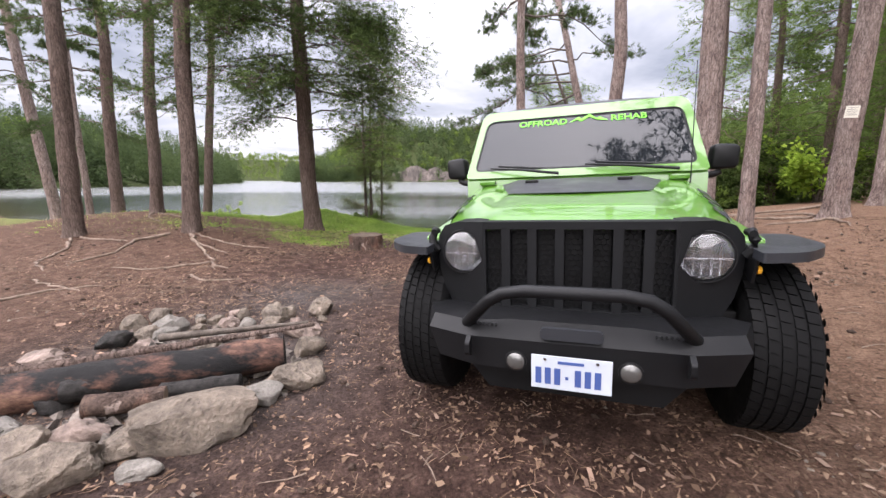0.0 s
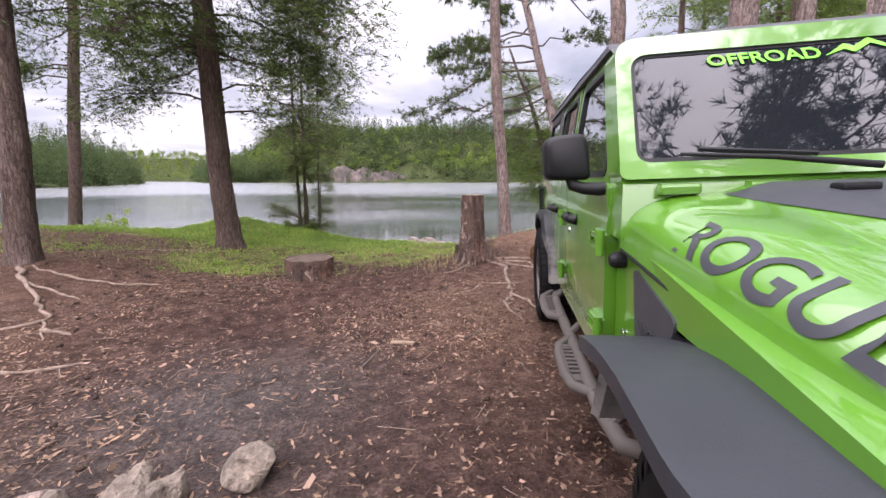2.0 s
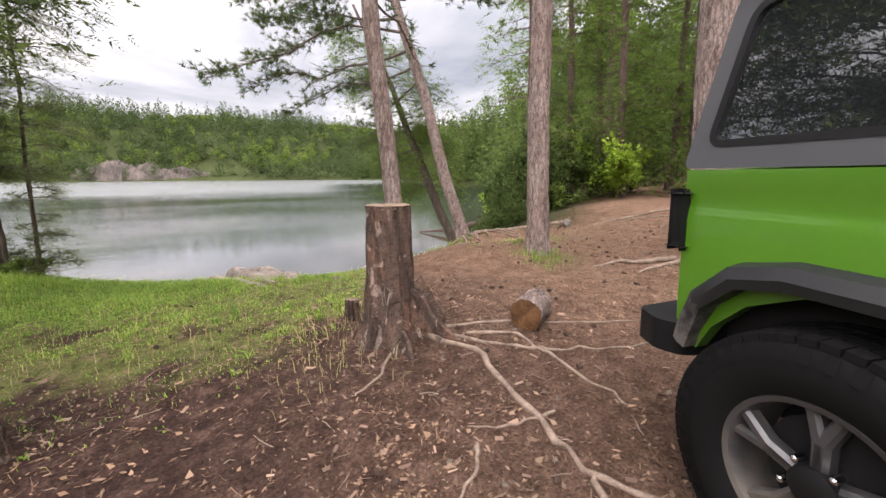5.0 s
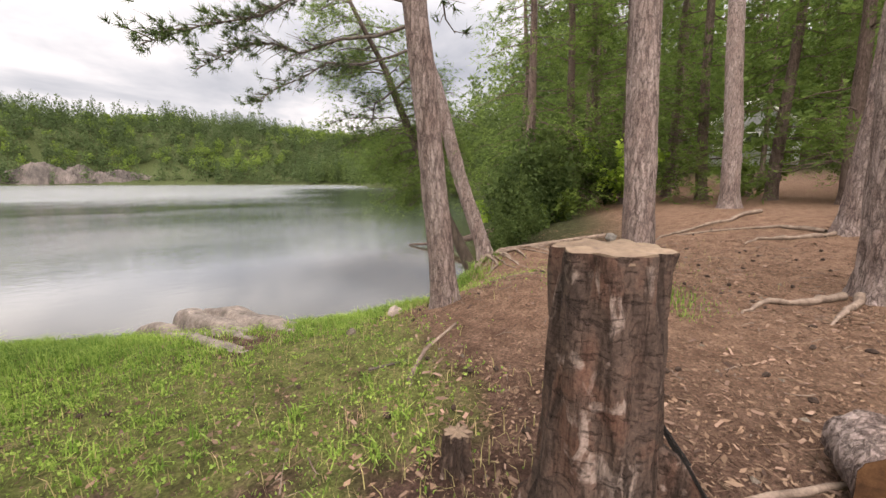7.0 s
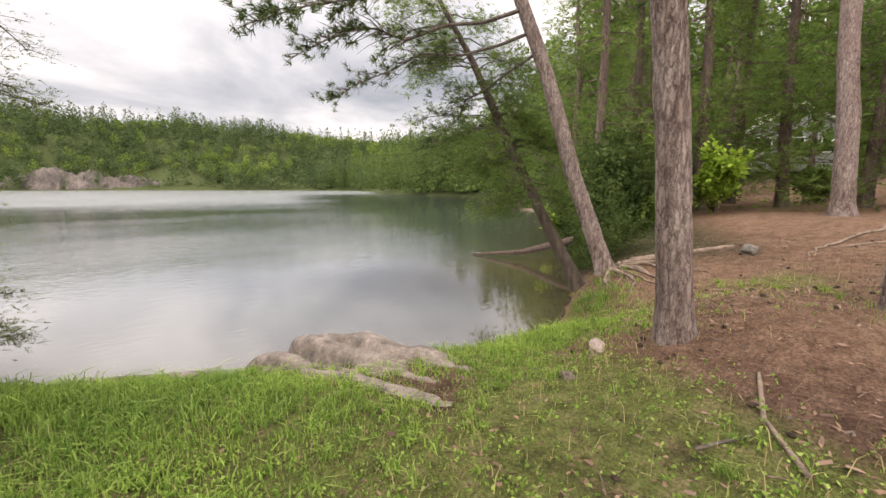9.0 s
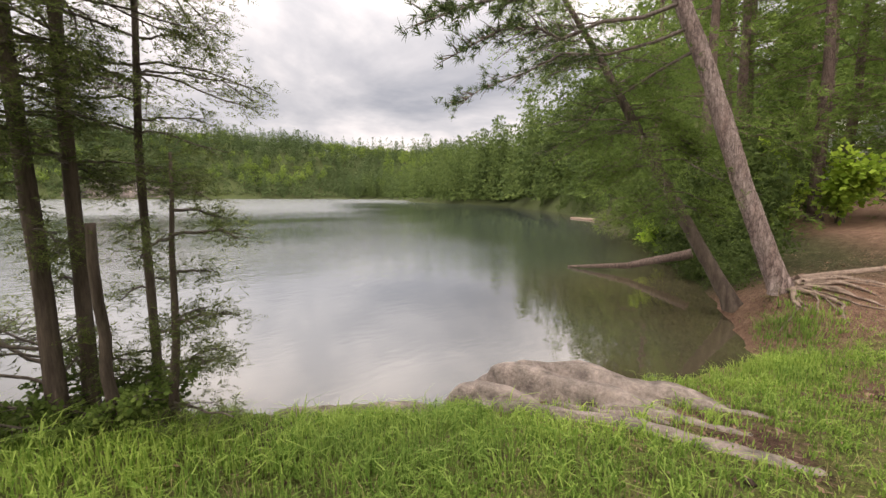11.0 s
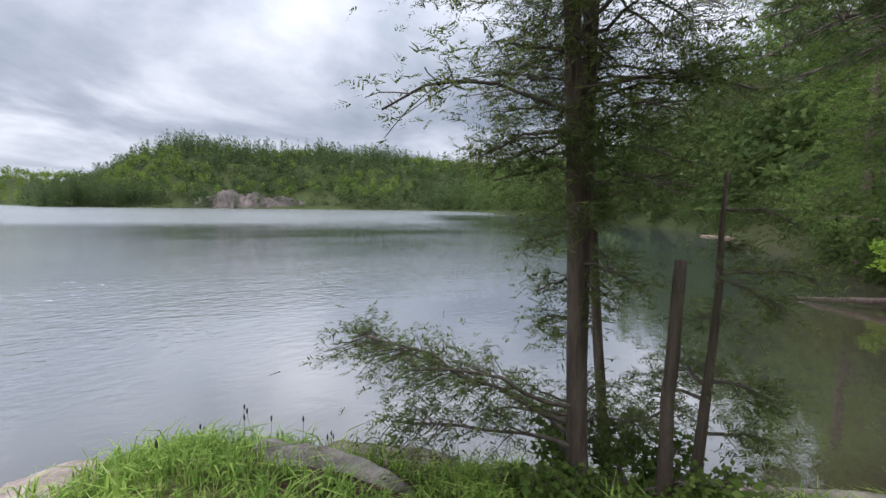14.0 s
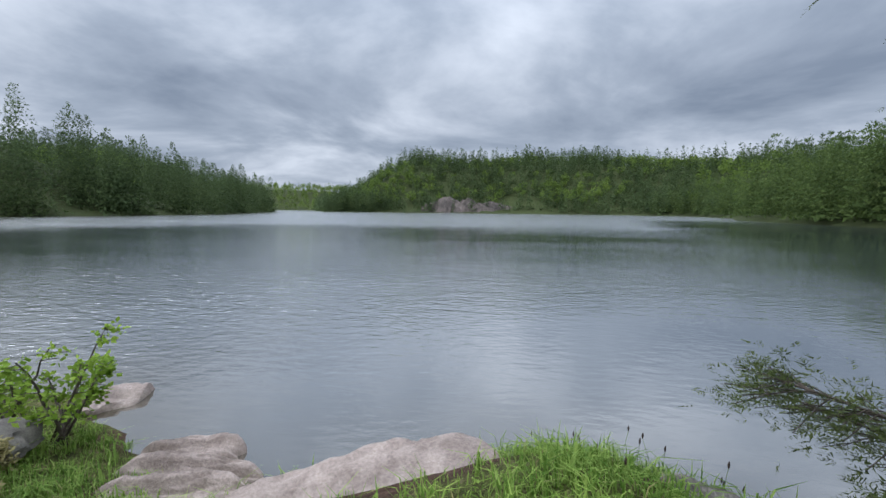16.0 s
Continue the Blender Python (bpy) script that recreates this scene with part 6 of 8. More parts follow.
    for y, n2 in ((0.73, "front_axle"), (3.655, "rear_axle")):
        bm = tube([(-0.68, y, 0.42), (0.68, y, 0.42)], 0.05, 12)
        lathe([(-0.12, 0.06), (-0.08, 0.13), (0.08, 0.13), (0.12, 0.06)], 16, centre=(0.1, y, 0.41), bm=bm)
        part(n2, bm, M_DARK, car)
    part("aerial", tube([(0.70, 1.42, 1.08), (0.71, 1.44, 1.20), (0.715, 1.48, 1.95)], [0.008, 0.004, 0.002], 6), M_BLACK, car)
    part("spare_wheel", lathe([(4.21, 0.20), (4.23, 0.38), (4.29, 0.41), (4.43, 0.41), (4.47, 0.37), (4.48, 0.2)], 40, "y", (0.05, 0, 0.98)), M_RUBBER, car, "spare tyre on the tailgate", 40)
    # lettering along the bonnet's flank
    for s, turn in ((-1, 90), (1, -90)):
        a = Vector((s * 0.735, 1.02, hood_z(0.735, 1.02) - 0.03))
        m2 = Matrix.Translation((s * 0.752, 0.93, 1.018)) @ pose(0, 0, 0, 0, 0, -90 if s < 0 else 90) @ pose(0, 0, 0, 56, 0, 0)
        word = text_part("flank_lettering", "ROGUE", 0.132, m2, M_DECAL, bonnet, 1.28, 0.0)
        mw = m2 @ Matrix.Diagonal((1.28, 1, 1, 1))
        inv = mw.inverted()
        for v in word.data.vertices:
            q = mw @ v.co
            half = 0.68 + 0.13 * (max(0.0, q.y - 0.27) / 1.25) ** 0.8
            k = (q.z - 1.018) / 0.12 + 0.16
            px = s * (half + 0.008 - 0.135 * max(0.0, k) ** 1.3)
            ax = min(abs(px), half)
            pz = hood_z(ax, q.y) + 0.004 if k > 0.12 else hood_z(half, q.y) - 0.06 * (0.12 - k)
            v.co = inv @ Vector((px if k > 0.12 else s * (half + 0.012), q.y, pz))
    # the side badge, its letters replaced by a row of plain chrome rings
    bm = bmesh.new()
    for i in range(9):
        t = i / 8
        c = Vector((-0.80 - 0.006, 1.50 - 0.16 * t, 0.735 - 0.11 * t))
        pts = [c + Vector((0, 0.013 * math.cos(q), 0.013 * math.sin(q) * 0.7)) for q in np.linspace(0, 2 * math.pi, 9)]
        tube(pts, 0.003, 5, bm, False)
    part("chain", bm, M_CHROME, car, "chrome side badge, its lettering drawn as plain rings")
    wide = {"front_door", "rear_door", "rear_quarter", "sill", "hardtop_side", "roof_gutter", "windscreen_frame", "windscreen", "cowl", "roof", "side_step", "fender_panel", "side_vent_panel", "vent_mesh", "fuel_stop", "tailgate", "tail_lamp", "screen_hinge"}
    for ob in car.children_recursive:
        top = ob
        while top.parent is not car:
            top = top.parent
        if top.name.split(".")[0] in wide and ob.name.split(".")[0] != "sun_strip_lettering":
            for v in ob.data.vertices:
                v.co.x *= 1.043
    return car


CAR = Matrix.Translation((1.477, 2.881, 0.028)) @ pose(0, 0, 0, 0, 0, -18.74) @ pose(0, 0, 0, 0.2, -2.2, 0)
build_vehicle(CAR)

# ---- trees ----
R = np.random.default_rng


def ring_boughs(rng, n, z0, z1, lmin, lmax, **kw):
    return [dict(z=float(rng.uniform(z0, z1)), head=float(rng.uniform(0, 2 * math.pi)), len=float(rng.uniform(lmin, lmax)), **kw) for _ in range(n)]


def tall_pine(base, top, r0, seed, boughs, label, mat=M_BARK, leaf=None, group="tall pines round the clearing", r1=None, flare=0.35):
    rng = R(seed)
    return big_tree("pine_tree", base, top, r0, r1 or r0 * 0.62, mat, label, boughs, leaf or leaf_pine(), rng, group, flare=flare)


def plant_trees():
    plain = "tall red pine with scaly grey-brown bark"
    # base x, y; lean per metre in x, y; radius; lowest and number of boughs; bark
    left = ((-3.95, 8.95, 0.022, 0.054, 0.15, 4.2, 7), (-6.4, 11.45, 0.01, 0.061, 0.14, 3.4, 12), (-6.8, 14.2, 0.09, 0.063, 0.13, 3.0, 14),
            (-6.1, 8.8, -0.008, 0.088, 0.15, 4.2, 8), (-8.6, 12.9, 0.02, 0.025, 0.16, 3.2, 13), (-12.0, 14.5, -0.06, -0.033, 0.16, 3.0, 14), (-10.6, 14.2, 0.0, 0.0, 0.1, 2.8, 14))
    for i, (x, y, sx, sy, r, z0, nb) in enumerate(left):
        rng = R(100 + i)
        b = ring_boughs(rng, nb, z0, 9.0, 1.2, 2.6, r=0.02, lift=0.1, sag=0.35, twigs=15, reach=0.33)
        tall_pine((x, y, 0), (x + sx * 9.5, y + sy * 9.5, 9.7), r, 100 + i, b, "tall red pine with dark brown bark near the shore", M_BARK_DARK if i < 5 else M_BARK)
    # the hemlock above the cut seat
    rng = R(5)
    b = [q for q in ring_boughs(rng, 96, 2.35, 8.0, 1.5, 3.1, r=0.02, lift=0.22, sag=0.5, twigs=22, reach=0.36) if math.sin(q["head"]) < 0.6 or q["len"] > 2.6]
    for q in b:
        north = math.sin(q["head"])
        if north > 0.6:
            q["len"] *= 0.36
            q["z"] = max(q["z"], 3.8)
        elif north > 0.0:
            q["z"] = max(q["z"], 3.3 + 0.5 * north)
        elif q["z"] < 3.4 and math.cos(q["head"]) < 0.2:
            q["len"] *= 0.7
    big_tree("hemlock_tree", (-2.30, 11.15, 0), (-2.36, 10.75, 9.0), 0.20, 0.09, M_BARK_DARK, "dark hemlock with drooping feathery boughs on the bank", b, leaf_spray(0.16, 9, 5, 0.17, fat=0.14), rng, category="hemlock tree", flare=0.4)
    # the two pines by the water and the one beside them
    rng = R(8)
    b = [dict(z=3.4, head=0.6, len=1.5, r=0.02, lift=0.1, sag=0.3, twigs=10, reach=0.3, leafy=0.4)]
    b += ring_boughs(rng, 14, 4.8, 8.5, 1.2, 2.4, r=0.025, lift=0.15, sag=0.35, twigs=16, reach=0.33)
    tall_pine((2.96, 11.0, 0), (2.60, 11.7, 9), 0.115, 8, b, "tall red pine with rugged bark on the bank")
    rng = R(9)
    b = [dict(z=3.95, head=2.66, len=3.1, r=0.034, lift=-0.08, sag=0.26, twigs=66, reach=0.25, leafy=0.28), dict(z=3.6, head=2.25, len=3.0, r=0.03, lift=-0.08, sag=0.3, twigs=60, reach=0.25, leafy=0.28),
         dict(z=4.3, head=2.85, len=3.3, r=0.036, lift=0.08, sag=0.22, twigs=64, reach=0.25, leafy=0.6), dict(z=4.6, head=2.5, len=3.1, r=0.034, lift=0.1, sag=0.18, twigs=60, reach=0.25, leafy=0.8), dict(z=4.9, head=3.1, len=3.2, r=0.034, lift=0.08, sag=0.2, twigs=60, reach=0.25, leafy=0.8),
         dict(z=3.3, head=1.75, len=2.4, r=0.028, lift=-0.05, sag=0.4, twigs=26, reach=0.3, leafy=0.5), dict(z=5.3, head=2.7, len=2.9, r=0.03, lift=0.12, sag=0.2, twigs=34, reach=0.26, leafy=0.9), dict(z=5.6, head=2.2, len=2.6, r=0.03, lift=0.12, sag=0.2, twigs=30, reach=0.28)]
    b += ring_boughs(rng, 12, 5.0, 8.5, 1.2, 2.3, r=0.025, lift=0.15, sag=0.3, twigs=18, reach=0.33)
    tall_pine((5.5, 12.82, 0), (4.42, 15.75, 8.6), 0.13, 9, b, "leaning red pine with bared roots at the water")
    rng = R(10)
    b = ring_boughs(rng, 26, 1.3, 3.0, 0.6, 1.35, r=0.014, lift=0.1, sag=0.45, twigs=20, reach=0.36) + ring_boughs(rng, 34, 2.8, 5.4, 0.6, 1.5, r=0.014, lift=0.15, sag=0.35, twigs=16, reach=0.36)
    big_tree("cedar_tree", (5.80, 13.40, 0), (4.85, 16.6, 5.5), 0.12, 0.035, M_CEDAR_BARK, "cedar leaning far out over the water", b, leaf_spray(0.13, 10, 3, 0.12, M_CONIFER, fat=0.13), rng, category="cedar tree")
    # a pine behind the start, whose crown the windscreen mirrors
    rng = R(12)
    b = ring_boughs(rng, 34, 5.5, 12.5, 2.0, 4.2, r=0.035, lift=0.15, sag=0.3, twigs=20, reach=0.3)
    tall_pine((4.3, 0.6, 0), (4.0, 0.4, 13.5), 0.18, 12, b, plain, leaf=leaf_pine(0.26, 9, 2, 0.16, 0.014))
    right = ((4.42, 9.92, 0.032, 0.076, 0.14), (11.4, 10.9, 0.05, 0.08, 0.19), (5.5, 8.35, -0.005, 0.046, 0.19), (5.97, 7.95, -0.02, 0.03, 0.11), (8.2, 8.75, -0.02, -0.03, 0.175))
    for i, (x, y, sx, sy, r) in enumerate(right):
        rng = R(120 + i)
        b = ring_boughs(rng, 8, 5.4, 10.5, 1.4, 2.8, r=0.025, lift=0.15, sag=0.3, twigs=14, reach=0.33)
        tall_pine((x, y, 0), (x + sx * 11, y + sy * 11, 11.3), r, 120 + i, b, plain + (" bearing a notice board" if i == 4 else ""), flare=0.3 if i == 0 else 0.5)
    # cedars in a clump by the shore
    specs = [((-1.62, 14.31), (-0.013, 0.067, 6.5), 0.047), ((-1.50, 14.45), (0.017, 0.031, 6.8), 0.042), ((-1.17, 14.53), (0.016, 0.15, 5.6), 0.031), ((-1.36, 14.07), (-0.01, 0.0, 1.15), 0.03), ((-1.10, 14.10), (0.06, 0.02, 1.6), 0.028)]
    for i, (bs, ln, r) in enumerate(specs):
        rng = R(140 + i)
        hi = ln[2]
        b = []
        if i != 3:
            b += ring_boughs(rng, 66 if hi > 4 else 9, 1.6 if hi > 4 else 0.5, hi * 0.97, 0.45 if hi > 4 else 0.2, 1.05 if hi > 4 else 0.42, r=0.008, lift=0.18, sag=0.32, twigs=14, reach=0.38)
            if hi > 4:
                b += ring_boughs(rng, 5, 0.9, 1.7, 0.3, 0.55, r=0.007, lift=0.1, sag=0.4, twigs=12, reach=0.36)
            b += ring_boughs(rng, 3, 0.1, 0.55, 0.2, 0.45, r=0.007, lift=0.35, sag=0.25, twigs=12, reach=0.36)
        for q in b:
            if 0.6 < q["z"] < 2.3 and hi > 4:
                q["len"] *= 0.55 if q["z"] < 1.78 else 0.8
        if i == 0:
            b += [dict(z=0.42, head=2.45, len=1.2, r=0.012, lift=0.55, sag=0.28, twigs=60, reach=0.34), dict(z=0.34, head=2.1, len=1.15, r=0.011, lift=0.5, sag=0.28, twigs=56, reach=0.34), dict(z=0.3, head=2.8, len=0.8, r=0.01, lift=0.5, sag=0.2, twigs=30, reach=0.36), dict(z=0.5, head=2.7, len=0.9, r=0.01, lift=0.4, sag=0.2, twigs=18, reach=0.3)]
        if i == 2:
            b += [dict(z=0.4, head=-0.4, len=0.5, r=0.01, lift=0.4, sag=0.2, twigs=20, reach=0.3), dict(z=0.3, head=0.3, len=0.45, r=0.01, lift=0.4, sag=0.2, twigs=20, reach=0.3)]
        z0 = hz(*bs)
        big_tree("cedar_tree", (*bs, 0), (bs[0] + ln[0] * hi, bs[1] + ln[1] * hi, z0 + hi), r, r * (0.3 if i != 3 else 0.75), M_CEDAR_BARK, "slender white cedar in a clump on the shore" if i != 3 else "short broken cedar trunk in the shore clump", b, leaf_spray(0.07, 10, 3, 0.055, M_CEDAR, 0.15, 0.11), rng, "cedars in the shore clump", "cedar tree", 0.35, 12)


plant_trees()


def wood_edge():
    """The dense conifers that close the clearing to the east and behind."""
    kinds = []
    for i in range(4):
        rng = R(300 + i)
        b = ring_boughs(rng, 54, 0.9 + 0.3 * (i % 2), 10.8, 0.0, 1.0, r=0.02, lift=0.05, sag=0.3, twigs=6, reach=0.42)
        for q in b:
            q["len"] = (2.5 - 0.19 * q["z"]) * (0.7 + 0.5 * q["len"])
        kinds.append(big_tree("conifer_tree", (300 + i * 8, -200, 0), (300 + i * 8, -200, hz(300 + i * 8, -200) + 11.5), 0.16, 0.03, M_BARK_DARK, "dense green conifer at the edge of the clearing", b, leaf_spray(0.33, 12, 2, 0.2, M_CONIFER, fat=0.095), rng, "conifers at the wood's edge", "conifer"))
    rng = R(333)
    spots = [(12.6, 15.6), (15.2, 16.4), (10.6, 15.9), (18.4, 17.9), (22, 20.5), (16.8, 14.2), (21, 15.5), (14.2, 18.6), (26, 22), (17.5, 8.6), (15.6, 7.0), (19, 6.2), (16.0, 4.2), (21, 9.4), (14.6, 12.4), (13.0, 14.0), (13.8, 9.2), (15.0, 10.8),
             # this row is unseen: added for reflections and to block low light from behind
             (14, 1.5), (11, -1.5), (4.5, -5), (-2.5, -5.5), (-9, -3), (13.4, 5.4)]
    for i, (x, y) in enumerate(spots):
        k = kinds[i % 4]
        mtx = Matrix.Translation((x, y, hz(x, y) - 0.1)) @ pose(0, 0, 0, rng.uniform(-3, 3), rng.uniform(-3, 3), rng.uniform(0, 360))
        if i < 4:
            k.matrix_world = mtx
        else:
            copy_thing(k, mtx)


wood_edge()

# ---- stumps, logs, rocks ----


def stone(name, x, y, sx, sy, sz, rot, seed, mat, label, sink=0.3, group="", tilt=0.0):
    bm = bmesh.new()
    bmesh.ops.create_icosphere(bm, subdivisions=3 if name == "cliff_face" or sx < 0.2 else 4, radius=1)
    rs = R(7000 + seed)
    cuts = [(Vector(rs.normal(size=3)).normalized(), float(rs.uniform(0.5, 0.8))) for _ in range(9)]
    for v in bm.verts:
        c = v.co
        q = max(abs(c.x), abs(c.y), abs(c.z))
        c *= 0.62 + 0.38 / q * 0.8
        nn = noise.noise(c * 1.1 + Vector((seed, seed * 0.7, 0)))
        cell = noise.voronoi(c * 1.3 + Vector((seed * 1.3, 0, seed)))[0][0]
        c *= 1 + 0.30 * nn - 0.30 * cell + 0.07 * noise.noise(c * 4.5) + 0.035 * noise.noise(c * 11)
        for nrm, off in cuts:
            over = c.dot(nrm) - off
            if over > 0:
                c -= nrm * over * 0.86
        c += c.normalized() * 0.025 * noise.noise(c * 7 + Vector((seed, 0, 0)))
        v.co = Vector((c.x * sx / 2, c.y * sy / 2, c.z * sz / 2)) * 1.12
    zc = hz(x, y) + sz * (0.5 - sink) * 0.9
    ob = part(name, bm, mat, None, "", 35)
    ob.matrix_world = Matrix.Translation((x, y, zc)) @ pose(0, 0, 0, tilt, 0, rot)
    return tagged(ob, label, "stone", group)


def build_stump(x, y, h, r0, r1, label, seed, flare=0.9, spread=0.16, face=None):
    thing = empty("tree_stump", Matrix.Translation((x, y, hz(x, y) - 0.05)), label, "tree stump")
    rng = R(seed)
    ang = np.linspace(0, 2 * math.pi, 48, endpoint=False)
    zs = np.array([0, 0.03, 0.07, 0.12, 0.18, 0.26, 0.36, 0.48, 0.6, 0.72, 0.84, 0.94, 1.0]) * h
    lob = np.cos(4 * ang + 0.7) * 0.5 + np.cos(7 * ang + 1.1) * 0.35 + 0.4
    v = []
    for z in zs:
        rr = r0 + (r1 - r0) * (z / h)
        rr = rr + flare * r0 * np.exp(-z / spread) * (0.35 + 0.65 * np.clip(lob, 0, 2)) + 0.012 * np.sin(ang * 9 + z * 7) + rng.normal(0, 0.006, len(ang))
        v.append(np.stack([np.cos(ang) * rr, np.sin(ang) * rr, np.full(len(ang), z)], -1))
    n = len(ang)
    f = [(i * n + k, i * n + (k + 1) % n, (i + 1) * n + (k + 1) % n, (i + 1) * n + k) for i in range(len(zs) - 1) for k in range(n)]
    mesh_ob("bark", np.concatenate(v).tolist(), f, M_STUMP_BARK, thing, smooth=True)
    bm = bmesh.new()
    c = bm.verts.new((0, 0, h + 0.004)); prev = None
    last = v[-1]
    rings = []
    for s, dz in ((0.5, 0.004), (0.97, 0.002), (0.985, -0.02)):
        rings.append([bm.verts.new((p[0] * s, p[1] * s, h + dz + 0.004 * math.sin(i))) for i, p in enumerate(last)])
    for k in range(n):
        bm.faces.new((c, rings[0][k], rings[0][(k + 1) % n]))
        for a, b in zip(rings, rings[1:]):
            bm.faces.new((a[k], b[k], b[(k + 1) % n], a[(k + 1) % n]))
    part("cut_face", bm, face or M_WOOD, thing, "dark mossy cut face" if face else "greyed saw-cut face", 40)
    return thing


def add_buttress(thing, turn, length, high, thick, seed, start=0.12):
    """A torn fin of old root wood that runs from a stump down to the soil."""
    n, m = 16, 9
    c, s = math.cos(turn), math.sin(turn)
    v = []
    for side in (-1, 1):
        for j in range(m):
            for i in range(n):
                a, b = i / (n - 1), j / (m - 1)
                top = high * (1 - a) ** 1.4 * (1 + 0.22 * noise.noise(Vector((a * 6, seed, 0)))) + 0.03
                r = start + a * length
                w = thick * (0.35 + 0.65 * (1 - b)) * (1 - 0.6 * a) * side + 0.035 * noise.noise(Vector((a * 4, b * 5, seed + 2)))
                v.append((c * r - s * w, s * r + c * w, -0.04 + b * top + 0.02 * noise.noise(Vector((a * 9, b * 9, seed)))))
    k = n * m
    f = []
    for j in range(m - 1):
        for i in range(n - 1):
            q = [j * n + i, j * n + i + 1, (j + 1) * n + i + 1, (j + 1) * n + i]
            f += [q, [k + t for t in reversed(q)]]
    for i in range(n - 1):
        t = (m - 1) * n + i
        f.append([t, t + 1, k + t + 1, k + t])
    for j in range(m - 1):
        t = j * n + n - 1
        f.append([t, k + t, k + t + n, t + n])
    return mesh_ob("buttress", v, f, M_STUMP_BARK, thing, smooth=True)


tall_stump = build_stump(1.72, 8.90, 0.985, 0.165, 0.146, "tall weathered tree stump cut flat with root flare", 3)
for turn, length, high, thick, seed in ((-0.95, 0.55, 0.5, 0.06, 2.0), (-0.45, 0.5, 0.3, 0.05, 5.0), (-1.7, 0.4, 0.22, 0.05, 7.0), (2.6, 0.3, 0.22, 0.05, 9.0)):
    add_buttress(tall_stump, turn, length, high, thick, seed)
build_stump(-0.57, 8.92, 0.31, 0.31, 0.315, "low dark cut log used as a seat", 4, 0.08, 0.05, M_SEAT_TOP)


def build_grid_on_stump():
    """The rusty wire grill that leans on the stump."""
    bm = bmesh.new()
    for i in range(13):
        u = i / 12
        tube([(-0.15 + 0.30 * u, 0, 0), (-0.15 + 0.30 * u, 0, 0.42)], 0.0018, 5, bm)
    for z in (0.0, 0.14, 0.28, 0.42):
        tube([(-0.155, 0.004, z), (0.155, 0.004, z)], 0.003, 6, bm)
    ob = part("fire_grill", bm, M_CHAR, None)
    ob.matrix_world = Matrix.Translation((1.98, 8.60, hz(1.98, 8.60) + 0.01)) @ pose(0, 0, 0, 0, 0, 221) @ pose(0, 0, 0, 30, 0, 0)
    return tagged(ob, "rusty wire fire grill leaning on the stump", "grill")


build_grid_on_stump()


def build_log(name, a, b, r, mat, label, category, seed, ends=M_WOOD, r1=None, knots=True):
    thing = empty(name, Matrix.Translation(a), label, category)
    rng = R(seed)
    va, vb = np.zeros(3), np.array(b, float) - np.array(a, float)
    k, n = 12, 20
    s = np.linspace(0, 1, k)
    pts = va + np.outer(s, vb) + np.concatenate([[np.zeros(3)], rng.normal(0, 0.03 * r, (k - 2, 3)), [np.zeros(3)]])
    tan = unit(np.tile(vb, (k, 1))); u, w = frames_for(tan)
    ang = np.linspace(0, 2 * math.pi, n, endpoint=False)
    rad = np.linspace(r, r1 or r * 0.95, k)[:, None] * (1 + 0.05 * rng.normal(size=(k, n)) + 0.04 * np.sin(3 * ang + rng.uniform(0, 6)))
    v = pts[:, None] + u[:, None] * (np.cos(ang) * rad)[..., None] + w[:, None] * (np.sin(ang) * rad)[..., None]
    f = [(i * n + j, i * n + (j + 1) % n, (i + 1) * n + (j + 1) % n, (i + 1) * n + j) for i in range(k - 1) for j in range(n)]
    mesh_ob("bark", v.reshape(-1, 3).tolist(), f, mat, thing, smooth=True)
    for ring, sg in ((v[0], -1), (v[-1], 1)):
        c = ring.mean(0) + tan[0] * 0.006 * sg
        ring = c + (ring - c) * 0.985
        mesh_ob("cut_face", [c.tolist()] + ring.tolist(), [(0, 1 + j, 1 + (j + 1) % n) for j in range(n)], ends, thing)
    return thing


build_log("cut_log", (2.44, 8.27, hz(2.44, 8.27) + 0.105), (2.68, 8.37, hz(2.68, 8.37) + 0.11), 0.118, M_BARK, "short sawn log lying on the soil", "log", 31, M_FRESH_WOOD)


